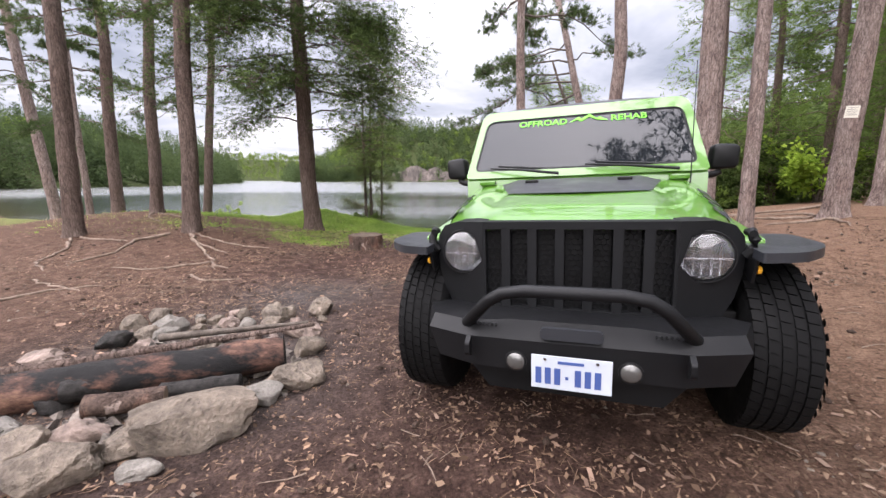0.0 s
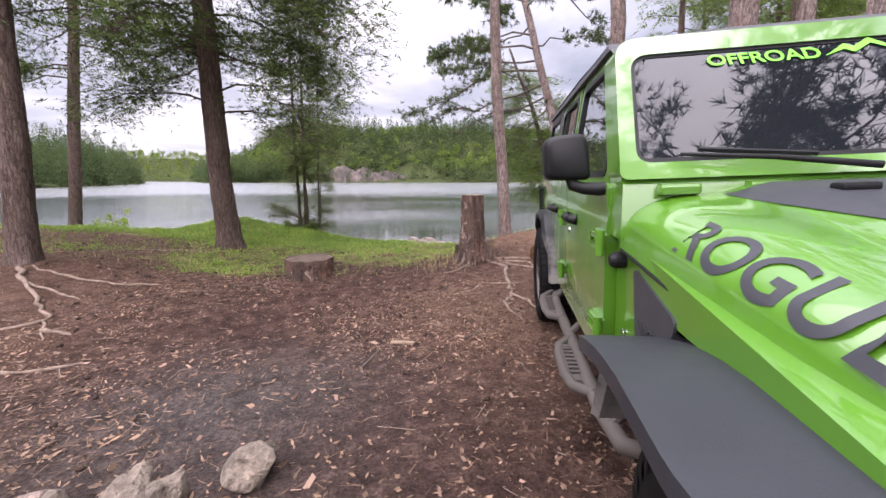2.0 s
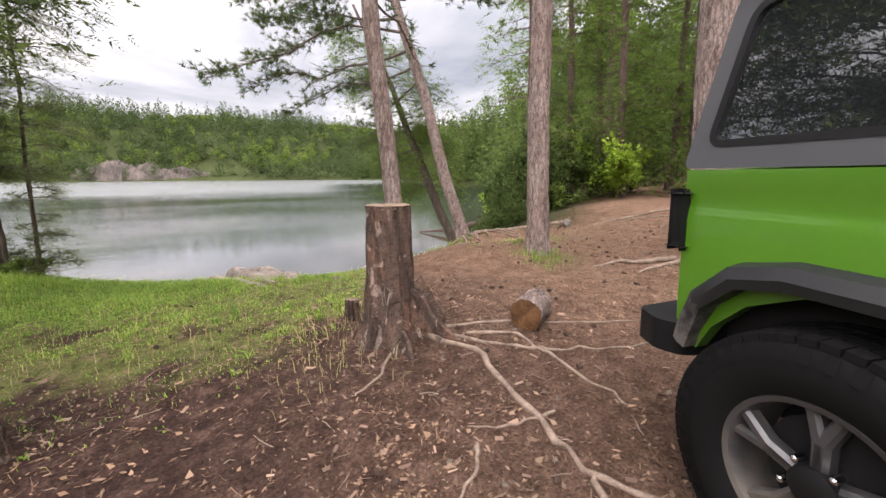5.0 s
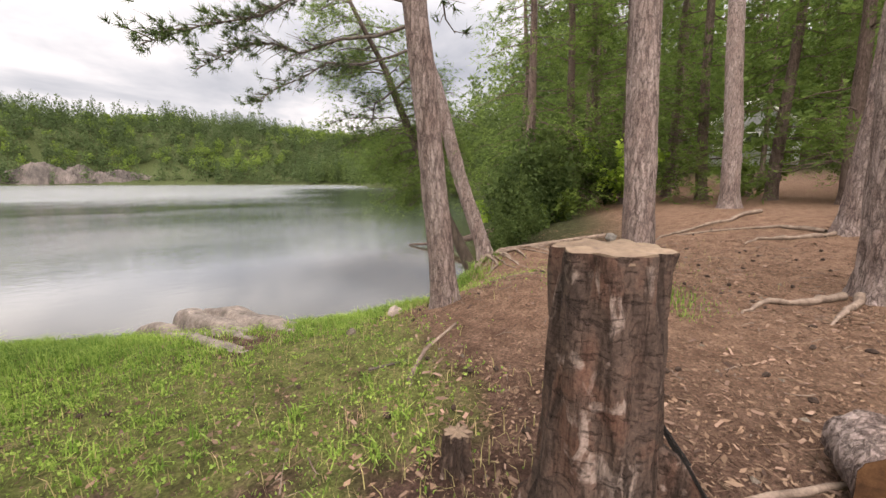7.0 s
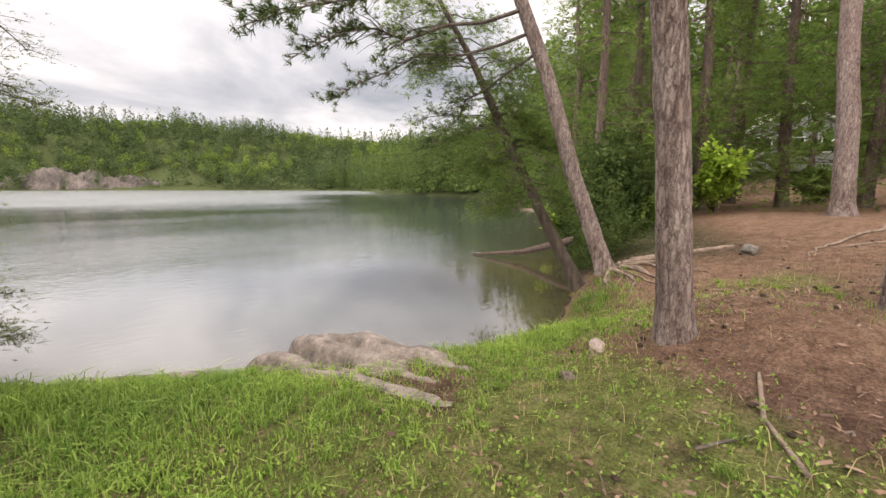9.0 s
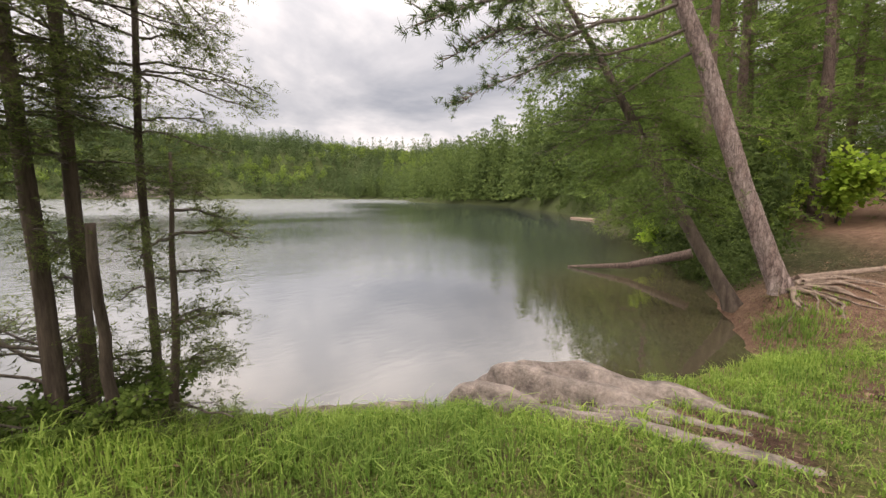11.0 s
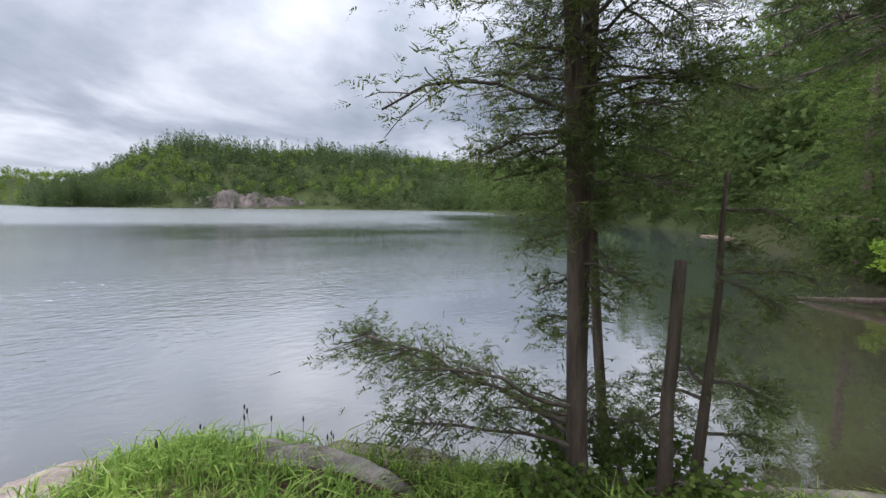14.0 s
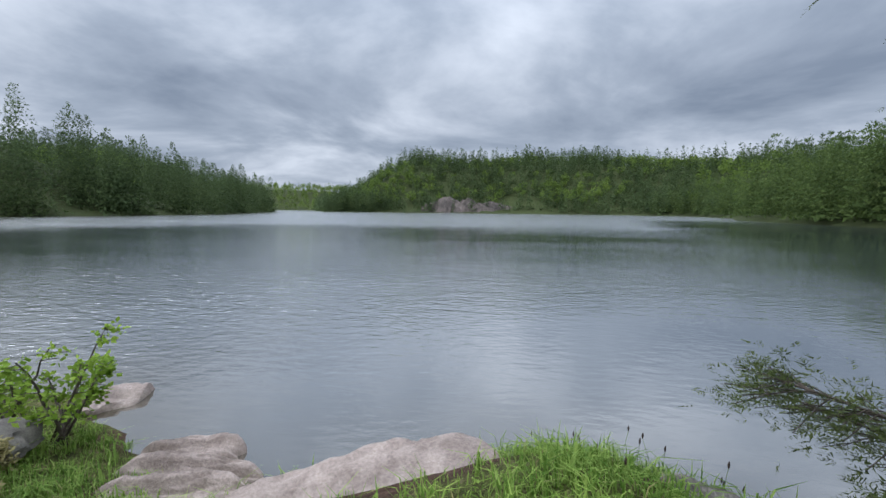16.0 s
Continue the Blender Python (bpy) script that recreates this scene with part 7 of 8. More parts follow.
def fire_ring():
    g = "stones round the fire pit"
    spec = [(-0.32, 3.20, 0.62, 0.38, 0.34, 32, M_ROCK, 0.2), (0.03, 3.72, 0.42, 0.24, 0.20, 42, M_ROCK, 0.2), (-0.13, 3.55, 0.24, 0.2, 0.17, 10, M_ROCK_DARK, 0.2), (-0.08, 4.22, 0.26, 0.2, 0.2, 20, M_ROCK, 0.2),
            (-0.33, 4.55, 0.24, 0.15, 0.14, -10, M_ROCK_SMOKED, 0.2), (-0.62, 4.72, 0.2, 0.16, 0.13, 60, M_ROCK, 0.2), (-0.82, 4.75, 0.16, 0.13, 0.13, 0, M_ROCK_DARK, 0.2), (-1.0, 4.72, 0.15, 0.12, 0.14, 30, M_ROCK_SMOKED, 0.2), (-1.18, 4.62, 0.15, 0.12, 0.12, 80, M_ROCK, 0.2),
            (-1.42, 4.62, 0.36, 0.18, 0.22, 60, M_ROCK_DARK, 0.2), (-1.68, 4.35, 0.26, 0.2, 0.2, 20, M_CHAR, 0.2), (-1.95, 4.05, 0.3, 0.2, 0.14, 0, M_ROCK_SMOKED, 0.3), (-1.98, 3.7, 0.34, 0.26, 0.2, 10, M_ROCK, 0.3),
            (-1.62, 3.28, 0.4, 0.3, 0.2, 60, M_ROCK, 0.25), (-1.30, 3.08, 0.36, 0.24, 0.2, 30, M_ROCK_DARK, 0.25), (-1.0, 2.95, 0.3, 0.26, 0.22, 70, M_ROCK, 0.25), (-0.72, 2.88, 0.34, 0.26, 0.22, 35, M_ROCK, 0.2), (-0.86, 3.12, 0.28, 0.2, 0.16, 15, M_ROCK_SMOKED, 0.2), (-0.58, 3.06, 0.2, 0.17, 0.15, 50, M_ROCK, 0.2),
            (-1.25, 3.4, 0.22, 0.16, 0.12, 0, M_CHAR, 0.2), (-0.62, 4.48, 0.13, 0.11, 0.1, 10, M_ROCK_SMOKED, 0.15), (-0.85, 4.52, 0.12, 0.1, 0.1, 40, M_ROCK, 0.15), (-0.45, 4.36, 0.12, 0.1, 0.1, 0, M_ROCK_DARK, 0.15), (-1.12, 4.42, 0.14, 0.1, 0.1, 15, M_ROCK, 0.15), (-1.4, 4.3, 0.17, 0.13, 0.1, 25, M_ROCK_SMOKED, 0.2),
            (-0.2, 3.44, 0.15, 0.1, 0.08, 5, M_ROCK_DARK, 0.2), (-0.42, 2.95, 0.22, 0.14, 0.09, 25, M_ROCK_DARK, 0.3), (-1.62, 2.95, 0.3, 0.22, 0.16, 25, M_ROCK_DARK, 0.3), (-1.35, 2.75, 0.26, 0.2, 0.14, 65, M_ROCK, 0.3)]
    for i, (x, y, sx, sy, sz, rot, mat, sink) in enumerate(spec):
        word = {M_ROCK: "rough grey granite", M_ROCK_SMOKED: "smoke-stained pinkish granite", M_ROCK_DARK: "dark grey lichened", M_CHAR: "soot-blackened"}[mat]
        size = "large" if sx > 0.38 else ("small" if sx < 0.18 else "rounded")
        stone("stone", x, y, sx, sy, sz, rot, i + 1, mat, f"{size} {word} stone of a fire ring", sink, g)
    rng = R(58)
    heap = []
    while len(heap) < 30:
        x, y = rng.uniform(-1.9, -0.15), rng.uniform(4.2, 5.05)
        if all(math.hypot(x - a, y - b) > 0.105 for a, b in heap) and y > 4.25 + 0.12 * abs(x + 1):
            heap.append((x, y))
            k = 0.1 + 0.22 * rng.random() ** 2
            mat = (M_ROCK, M_ROCK_SMOKED, M_ROCK_DARK, M_ROCK)[int(rng.integers(0, 4))]
            stone("stone", x, y, k, k * rng.uniform(0.6, 0.9), k * rng.uniform(0.6, 0.9), rng.uniform(0, 180), 120 + len(heap), mat, {M_ROCK: "broken grey granite", M_ROCK_SMOKED: "broken pinkish granite", M_ROCK_DARK: "broken dark lichened"}[mat] + " stone heaped by a fire pit", 0.28, g, rng.uniform(-25, 25))
    z = lambda x, y, k: (x, y, hz(x, y) + k)
    build_log("charred_log", z(-1.5, 3.40, 0.09), z(-0.13, 3.88, 0.15), 0.112, M_CHAR_LOG, "thick half-burnt log with charred flanks", "log", 51, M_CHAR)
    build_log("burnt_branch", z(-1.7, 3.40, 0.19), z(0.02, 4.06, 0.28), 0.036, M_BARK_DARK, "long scorched branch laid over the fire pit", "branch", 52, M_WOOD, 0.014)
    build_log("burnt_branch", z(-0.95, 3.86, 0.26), z(-0.05, 4.14, 0.27), 0.026, M_TWIG, "brown scorched stick laid over the fire pit", "branch", 53, M_WOOD, 0.012)
    build_log("charred_log", z(-0.95, 3.28, 0.09), z(-0.62, 3.42, 0.1), 0.06, M_STUMP_BARK, "short burnt log end with a pale cut", "log", 54, M_WOOD)
    build_log("charred_log", z(-1.2, 3.42, 0.1), z(-1.02, 3.52, 0.1), 0.065, M_CHAR, "short black charred log end", "log", 55, M_CHAR)
    build_log("charred_log", z(-0.72, 3.52, 0.07), z(-0.3, 3.62, 0.08), 0.05, M_CHAR, "crumbling piece of charcoal in the fire pit", "log", 56, M_CHAR)


def burnt_bark(name):
    """Scorched bark: reddish wood where the fire has not reached, black elsewhere."""
    m, n, l, b = nodes_of(name)
    t = noise_tex(n, l, 3.2, 6, 0.7, "Object", (0.5, 0.9, 1))
    f = noise_tex(n, l, 34, 5, 0.7, "Object", (0.4, 1, 1))
    r = ramp_of(n, l, t.outputs[0], [(0.46, (0.007, 0.0065, 0.0065)), (0.53, (0.07, 0.036, 0.026)), (0.66, (0.22, 0.125, 0.085))])
    g = ramp_of(n, l, f.outputs[0], [(0.3, (0.5,) * 3), (0.7, (1.4,) * 3)])
    l.new(mixed(n, l, 1.0, r.outputs[0], g.outputs[0], "MULTIPLY"), b.inputs["Base Color"])
    b.inputs["Roughness"].default_value = 0.8
    b.inputs["Specular IOR Level"].default_value = 0.25
    bump_of(n, l, b, f.outputs[0], 0.8, 0.012)
    return m


M_CHAR_LOG = burnt_bark("half_burnt_log")
fire_ring()


def slab(ax, ay, bx, by, width, tall, seed, mat, label):
    """A long low ledge of bedrock: flat worn top in steps, broken edges, grooves along it."""
    ln, rot = math.hypot(bx - ax, by - ay) + width * 0.6, math.atan2(by - ay, bx - ax)
    n, m2 = 60, 22
    v = []
    for j in range(m2):
        for i in range(n):
            a, b = i / (n - 1) * 2 - 1, j / (m2 - 1) * 2 - 1
            px, py = a * ln / 2, b * width * 0.52
            py *= 1 + 0.42 * noise.noise(Vector((px * 1.9, seed * 1.7, 0))) + 0.2 * noise.noise(Vector((px * 5.3, seed * 1.7, 4))) - 0.45 * a * a
            px *= 1 + 0.16 * noise.noise(Vector((b * 1.6, seed * 2.3, 1))) - 0.1 * b * b
            q = min(1.0, (1 - abs(a) ** 2.6) * 1.7, (1 - abs(b) ** 2.2) * 2.0)
            lay = 0.16 * math.tanh(6 * (b + 0.5 * noise.noise(Vector((px * 1.7, seed, 3))))) + 0.3 * noise.noise(Vector((px * 1.6, py * 2.6, seed * 4.0)))
            crack = max(0.0, 1 - abs(noise.noise(Vector((px * 0.9, py * 3.5 / max(width, 0.2), seed * 1.9)))) * 12)
            pz = tall * (max(q, 0) ** 0.55) * (0.9 + lay) - 0.035 * crack * q
            pz += 0.014 * noise.noise(Vector((px * 8, py * 9, seed)))
            v.append((px, py, pz - 0.09 - 0.10 * (1 - min(1.0, max(q, 0) * 3))))
    f = [(j * n + i, j * n + i + 1, (j + 1) * n + i + 1, (j + 1) * n + i) for j in range(m2 - 1) for i in range(n - 1)]
    ob = mesh_ob("rock_ledge", v, f, mat, smooth=True)
    x, y = (ax + bx) / 2, (ay + by) / 2
    za, zb = max(hz(ax, ay), WATER - 0.02), max(hz(bx, by), WATER - 0.02)
    ob.matrix_world = Matrix.Translation((x, y, (za + zb) / 2)) @ pose(0, 0, 0, 0, 0, math.degrees(rot)) @ pose(0, 0, 0, 0, -math.degrees(math.atan2(zb - za, ln)), 0)
    return tagged(ob, label, "rock", "bedrock ledges on the shore")


def shore_rocks():
    tall = [0.13, 0.13, 0.2, 0.2, 0.18, 0.12, 0.16]
    mats = [M_LEDGE] + [M_ROCK_PINK] * 4 + [M_ROCK_DARK, M_LEDGE]
    for i, (ends, h, mat) in enumerate(zip(LEDGES, tall, mats)):
        slab(*ends, h, i + 7, mat, "pale pink granite ledge at the water's edge" if mat is M_ROCK_PINK else ("grey lichened bedrock beside the grass" if mat is M_ROCK_DARK else "low ridged granite ledge sloping into the water"))
    # the large outcrop
    na, nv = 170, 120
    a, v = (q.ravel() for q in np.meshgrid(np.linspace(-0.08, 2.5, na), np.linspace(-0.05, 1.36, nv)))
    w = v - 0.22 * a
    x, y = 0.62 + a * 0.5 + w * 0.866, 13.86 - a * 0.866 + w * 0.5
    z = np.maximum(land_height(x, y), WATER - 0.06) + outcrop_rise(x, y)
    idx = np.arange(na * nv).reshape(nv, na)
    f = np.stack([idx[:-1, :-1], idx[1:, :-1], idx[1:, 1:], idx[:-1, 1:]], -1).reshape(-1, 4)
    tagged(mesh_ob("rock_outcrop", np.stack([x, y, z], -1).tolist(), f.tolist(), M_LEDGE, smooth=True), "ridged grey-pink granite outcrop running into the lake", "rock", "bedrock ledges on the shore")
    stone("stone", -6.85, 16.75, 0.18, 0.14, 0.12, 20, 81, M_ROCK_DARK, "small brown stone in the shallows", 0.2)
    stone("stone", -7.3, 16.65, 0.75, 0.5, 0.4, 60, 83, M_ROCK_PINK, "pinkish boulder at the edge of the water", 0.35)
    stone("stone", -7.0, 15.35, 0.7, 0.5, 0.5, 30, 82, M_ROCK_DARK, "grey boulder spotted with pale lichen", 0.3)
    # the bare cliff on the far shore, in two worn faces
    for lo, hi, peak, face, seed in ((-42, 8, 15.0, 10.0, 3.0), (-10, 32, 11.5, 12.0, 8.0)):
        nx, nd = 90, 44
        x, d = (q.ravel() for q in np.meshgrid(np.linspace(lo, hi, nx), np.linspace(-2, 34, nd)))
        y = 300.6 + d + 1.5 * wave(x, d * 0, 0.21, seed)
        u = (x - lo) / (hi - lo)
        tall = peak * np.clip(np.sin(u * math.pi), 0, 1) ** 0.3 * (0.85 + 0.15 * wave(x, d * 0, 0.33, seed))
        step = soft_step(d / face + 0.12 * wave(x, d, 0.6, seed), 0, 1)
        step = 0.7 * step + 0.3 * np.floor(step * 4 + 0.3 * wave(x, d, 0.5, seed)) / 4
        z = WATER - 0.5 + tall * step - 14 * soft_step(d, 20, 34) - (1.6 * np.abs(wave(x, d, 0.8, seed)) + 1.1 * np.abs(wave(x * 1.4, d, 1.7, seed)) + 0.5 * np.abs(wave(x, d, 4.1, seed))) * soft_step(d, -1, 2)
        idx = np.arange(nx * nd).reshape(nd, nx)
        f = np.stack([idx[:-1, :-1], idx[:-1, 1:], idx[1:, 1:], idx[1:, :-1]], -1).reshape(-1, 4)
        tagged(mesh_ob("cliff_face", np.stack([x, y, z], -1).tolist(), f.tolist(), M_CLIFF), "bare pinkish-grey rock face on the far shore", "rock face", "rock faces on the far shore")


shore_rocks()

# ---- roots ----


def root(pts, r0, r1, label="bare grey root running over the soil", seed=0, lift=0.35, group="surface roots"):
    """A root half sunk in the ground, along points of the plan."""
    rng = R(900 + seed)
    pts = np.asarray(pts, float)
    s = np.linspace(0, 1, 4 * len(pts))
    t0 = np.linspace(0, 1, len(pts))
    x, y = np.interp(s, t0, pts[:, 0]), np.interp(s, t0, pts[:, 1])
    seg = np.hypot(np.gradient(x), np.gradient(y)).mean()
    x[1:-1] += rng.normal(0, seg * 0.16, len(s) - 2); y[1:-1] += rng.normal(0, seg * 0.16, len(s) - 2)
    rad = (r0 + (r1 - r0) * s) * (1 + rng.normal(0, 0.16, len(s)))
    z = land_height(x, y) + rad * lift + np.abs(rng.normal(0, 0.3, len(s))) * rad
    z[-1] -= 0.03
    v, f = tubes([(np.stack([x, y, z], -1), np.maximum(rad, 0.004))], 9)
    return tagged(mesh_ob("tree_root", v, f, M_WEATHERED, smooth=True), label, "root", group)


def lay_roots():
    main = [[(1.85, 8.75), (2.03, 8.25), (1.86, 7.75), (1.76, 7.3), (1.83, 6.96), (1.82, 6.45)], [(1.78, 7.25), (1.58, 7.04), (1.57, 6.8), (1.63, 6.5)], [(1.95, 8.75), (2.45, 8.42), (3.05, 8.05), (3.6, 7.75)],
            [(2.0, 8.55), (2.2, 8.2), (2.4, 7.95), (2.85, 7.7), (3.4, 7.7)], [(2.1, 8.5), (2.36, 8.25), (2.32, 7.8), (2.3, 7.35)], [(1.5, 7.66), (1.4, 7.55), (1.12, 7.42)], [(1.75, 8.85), (1.45, 8.5), (1.2, 8.35)],
            [(1.95, 7.6), (1.7, 7.65), (1.5, 7.8)], [(1.66, 7.0), (1.52, 6.95)], [(1.62, 6.85), (1.7, 6.7)]]
    wide = [0.026, 0.017, 0.016, 0.015, 0.016, 0.014, 0.012, 0.011, 0.009, 0.009]
    for i, (p, r) in enumerate(zip(main, wide)):
        root(p, r, r * 0.4, seed=i, lift=0.1)
    left = [[(-3.8, 8.7), (-3.5, 8.3), (-2.95, 7.75), (-2.6, 7.3), (-2.35, 6.85)], [(-2.65, 7.35), (-3.0, 7.05), (-3.36, 6.86), (-3.9, 6.9)], [(-2.5, 7.1), (-2.2, 7.0)], [(-3.7, 8.75), (-3.1, 8.5), (-2.6, 8.4), (-2.2, 8.5)], [(-3.6, 8.4), (-3.05, 8.1), (-2.7, 7.95)],
            [(-4.2, 8.7), (-4.5, 8.2), (-4.35, 7.6), (-4.6, 7.0)], [(-4.35, 6.3), (-3.9, 6.1), (-3.3, 5.82)], [(-3.9, 5.5), (-3.7, 5.9), (-3.2, 6.1)], [(-5.9, 8.5), (-5.4, 7.9), (-5.2, 7.2), (-4.6, 6.7)], [(-5.8, 8.6), (-5.1, 8.4), (-4.6, 8.2)],
            [(-6.2, 11.2), (-5.6, 10.9), (-5.1, 10.9)], [(-6.3, 11.2), (-6.0, 10.6), (-5.4, 10.1)], [(-2.5, 6.6), (-2.2, 6.3), (-1.7, 6.4)], [(-2.7, 10.9), (-3.2, 10.6), (-3.7, 10.7)]]
    for i, p in enumerate(left):
        root(p, 0.03 if i in (0, 5, 8) else 0.02, 0.009, "pale weathered root over reddish soil", 40 + i)
    right = [[(7.95, 8.9), (7.6, 9.3), (7.45, 9.6), (7.1, 9.7)], [(8.1, 9.0), (8.4, 9.6), (7.5, 10.7)], [(9.6, 10.0), (8.6, 10.4), (7.48, 10.7), (6.9, 10.8)], [(5.3, 8.6), (5.0, 8.8), (4.8, 9.05), (4.4, 9.1)], [(5.3, 8.5), (4.9, 8.55), (4.5, 8.6)],
             [(8.0, 8.6), (7.7, 8.1), (7.4, 7.6)], [(7.8, 8.5), (7.2, 8.4), (6.8, 8.6)], [(5.3, 12.65), (5.15, 12.4), (5.05, 12.2), (4.75, 12.15)], [(5.4, 12.6), (5.6, 12.3), (5.45, 11.95)], [(5.6, 12.65), (6.0, 12.4), (6.4, 12.3)], [(5.35, 12.7), (5.0, 12.6), (4.85, 12.45)], [(5.6, 12.7), (6.1, 12.75), (6.6, 12.5)], [(5.45, 12.6), (5.3, 12.2), (5.2, 11.9)]]
    rng = R(88)
    for k in range(11):
        t = rng.uniform(-2.9, 0.6)
        ln = rng.uniform(0.5, 1.15)
        bend = rng.uniform(-0.5, 0.5)
        foot = (5.5 + 0.12 * math.cos(t), 12.8 + 0.12 * math.sin(t))
        right.append([foot, (foot[0] + 0.35 * ln * math.cos(t), foot[1] + 0.35 * ln * math.sin(t)), (foot[0] + 0.7 * ln * math.cos(t + bend * 0.5), foot[1] + 0.7 * ln * math.sin(t + bend * 0.5)), (foot[0] + ln * math.cos(t + bend), foot[1] + ln * math.sin(t + bend))])
    for i, p in enumerate(right):
        root(p, 0.034 if i < 5 else (0.03 if i < 13 else 0.016), 0.012 if i < 13 else 0.007, "gnarled root at the foot of a pine", 80 + i, 0.6 if i < 13 else 1.1)


lay_roots()


def fallen(a, b, r, r1, mat, label, seed, lift=0.6, z=None):
    za = hz(*a) + r * lift if z is None else z[0]
    zb = hz(*b) + r1 * lift if z is None else z[1]
    return build_log("fallen_log" if r > 0.04 else "stick", (*a, za), (*b, zb), r, mat, label, "log" if r > 0.04 else "stick", seed, M_WEATHERED, r1)


fallen((6.36, 12.86), (7.4, 11.75), 0.055, 0.04, M_WEATHERED, "bleached fallen log on the bank", 201)
fallen((6.2, 12.95), (6.9, 12.9), 0.05, 0.03, M_STUMP_BARK, "dark rotting log on the bank", 202)
fallen((6.02, 12.45), (6.0, 11.8), 0.03, 0.015, M_WEATHERED, "bleached broken branch on the bank", 203)
fallen((7.2, 17.4), (7.6, 16.05), 0.022, 0.07, M_BARK_DARK, "dead trunk reaching into the lake", 204, z=(-0.53, -0.36))
fallen((7.6, 16.05), (7.98, 14.9), 0.07, 0.10, M_BARK_DARK, "thick end of a drowned trunk", 205, z=(-0.36, 0.02))
fallen((26.5, 31.3), (23.6, 22.9), 0.09, 0.14, M_WEATHERED, "long bleached log afloat near the bank", 206, z=(-0.52, -0.5))
fallen((25.6, 27.5), (23.4, 23.6), 0.07, 0.1, M_WEATHERED, "bleached log afloat near the bank", 207, z=(-0.5, -0.46))
fallen((1.92, 10.15), (2.2, 10.35), 0.013, 0.013, M_WEATHERED, "bent pale stick on the soil", 208)
fallen((2.2, 10.35), (2.58, 10.45), 0.013, 0.01, M_WEATHERED, "bent pale stick on the soil", 209)
fallen((1.87, 10.52), (2.07, 10.36), 0.010, 0.007, M_TWIG, "thin brown stick on the grass", 210)
fallen((0.42, 6.35), (0.6, 6.28), 0.018, 0.016, M_WOOD, "split piece of pale firewood", 211)
fallen((0.2, 5.95), (0.33, 6.25), 0.008, 0.005, M_TWIG, "thin twig on the soil", 212)
fallen((1.0, 6.3), (1.35, 6.5), 0.008, 0.005, M_TWIG, "thin twig on the soil", 213)
build_stump(1.63, 9.42, 0.22, 0.06, 0.045, "small dark rotten stub beside the tall stump", 7, 0.3, 0.05)
stone("stone", 2.69, 11.44, 0.2, 0.15, 0.14, 10, 70, M_ROCK_PINK, "pale stone in the dry grass", 0.3)
stone("stone", 2.2, 11.38, 0.14, 0.1, 0.08, 40, 71, M_ROCK, "small flat stone in the grass", 0.3)
stone("stone", 7.0, 11.45, 0.3, 0.2, 0.2, 40, 72, M_ROCK_DARK, "dark lump of rotten wood and stone", 0.3)

# ---- low plants ----


def sow(rng, n, x0, x1, y0, y1, keep):
    x, y = rng.uniform(x0, x1, n), rng.uniform(y0, y1, n)
    ok = (rng.random(n) < keep(x, y)) & (lake_distance(x, y) > 0.1)
    x, y = x[ok], y[ok]
    return np.stack([x, y, land_height(x, y) - 0.005], -1)


def blades(p, h, w, rng, bend=0.5):
    n = len(p)
    a = rng.uniform(0, 2 * math.pi, n)
    side = np.stack([np.cos(a), np.sin(a), np.zeros(n)], -1) * w[:, None]
    out = np.stack([-np.sin(a), np.cos(a), np.zeros(n)], -1) * (rng.uniform(-1, 1, n) * bend * h)[:, None]
    up = np.array([0, 0, 1.0])
    mid = p + out * 0.3 + up * (h * 0.6)[:, None]
    tip = p + out + up * (h * (1 - 0.25 * bend))[:, None]
    lo = np.stack([p - side, p + side, mid + side * 0.75, mid - side * 0.75], 1)
    hi = np.stack([mid - side * 0.75, mid + side * 0.75, tip + side * 0.08, tip - side * 0.08], 1)
    return np.stack([lo, hi], 1).reshape(-1, 3)


def tall_spots(x, y):
    return 0.9 * blob(x, y, 3.2, 12.3, 0.8, 0.5) + 0.9 * blob(x, y, 4.3, 9.7, 0.35) + 0.9 * blob(x, y, 4.6, 12.5, 0.4) + 0.5 * blob(x, y, -0.3, 13.5, 1.2, 0.6) + 0.25 * blob(x, y, -3.1, 14.9, 0.5, 0.45) + 0.5 * blob(x, y, -1.4, 13.7, 0.7, 0.5) + 0.6 * blob(x, y, -6.0, 14.9, 0.8, 0.5) + 0.3 * blob(x, y, 0.4, 12.6, 1.2, 0.8)


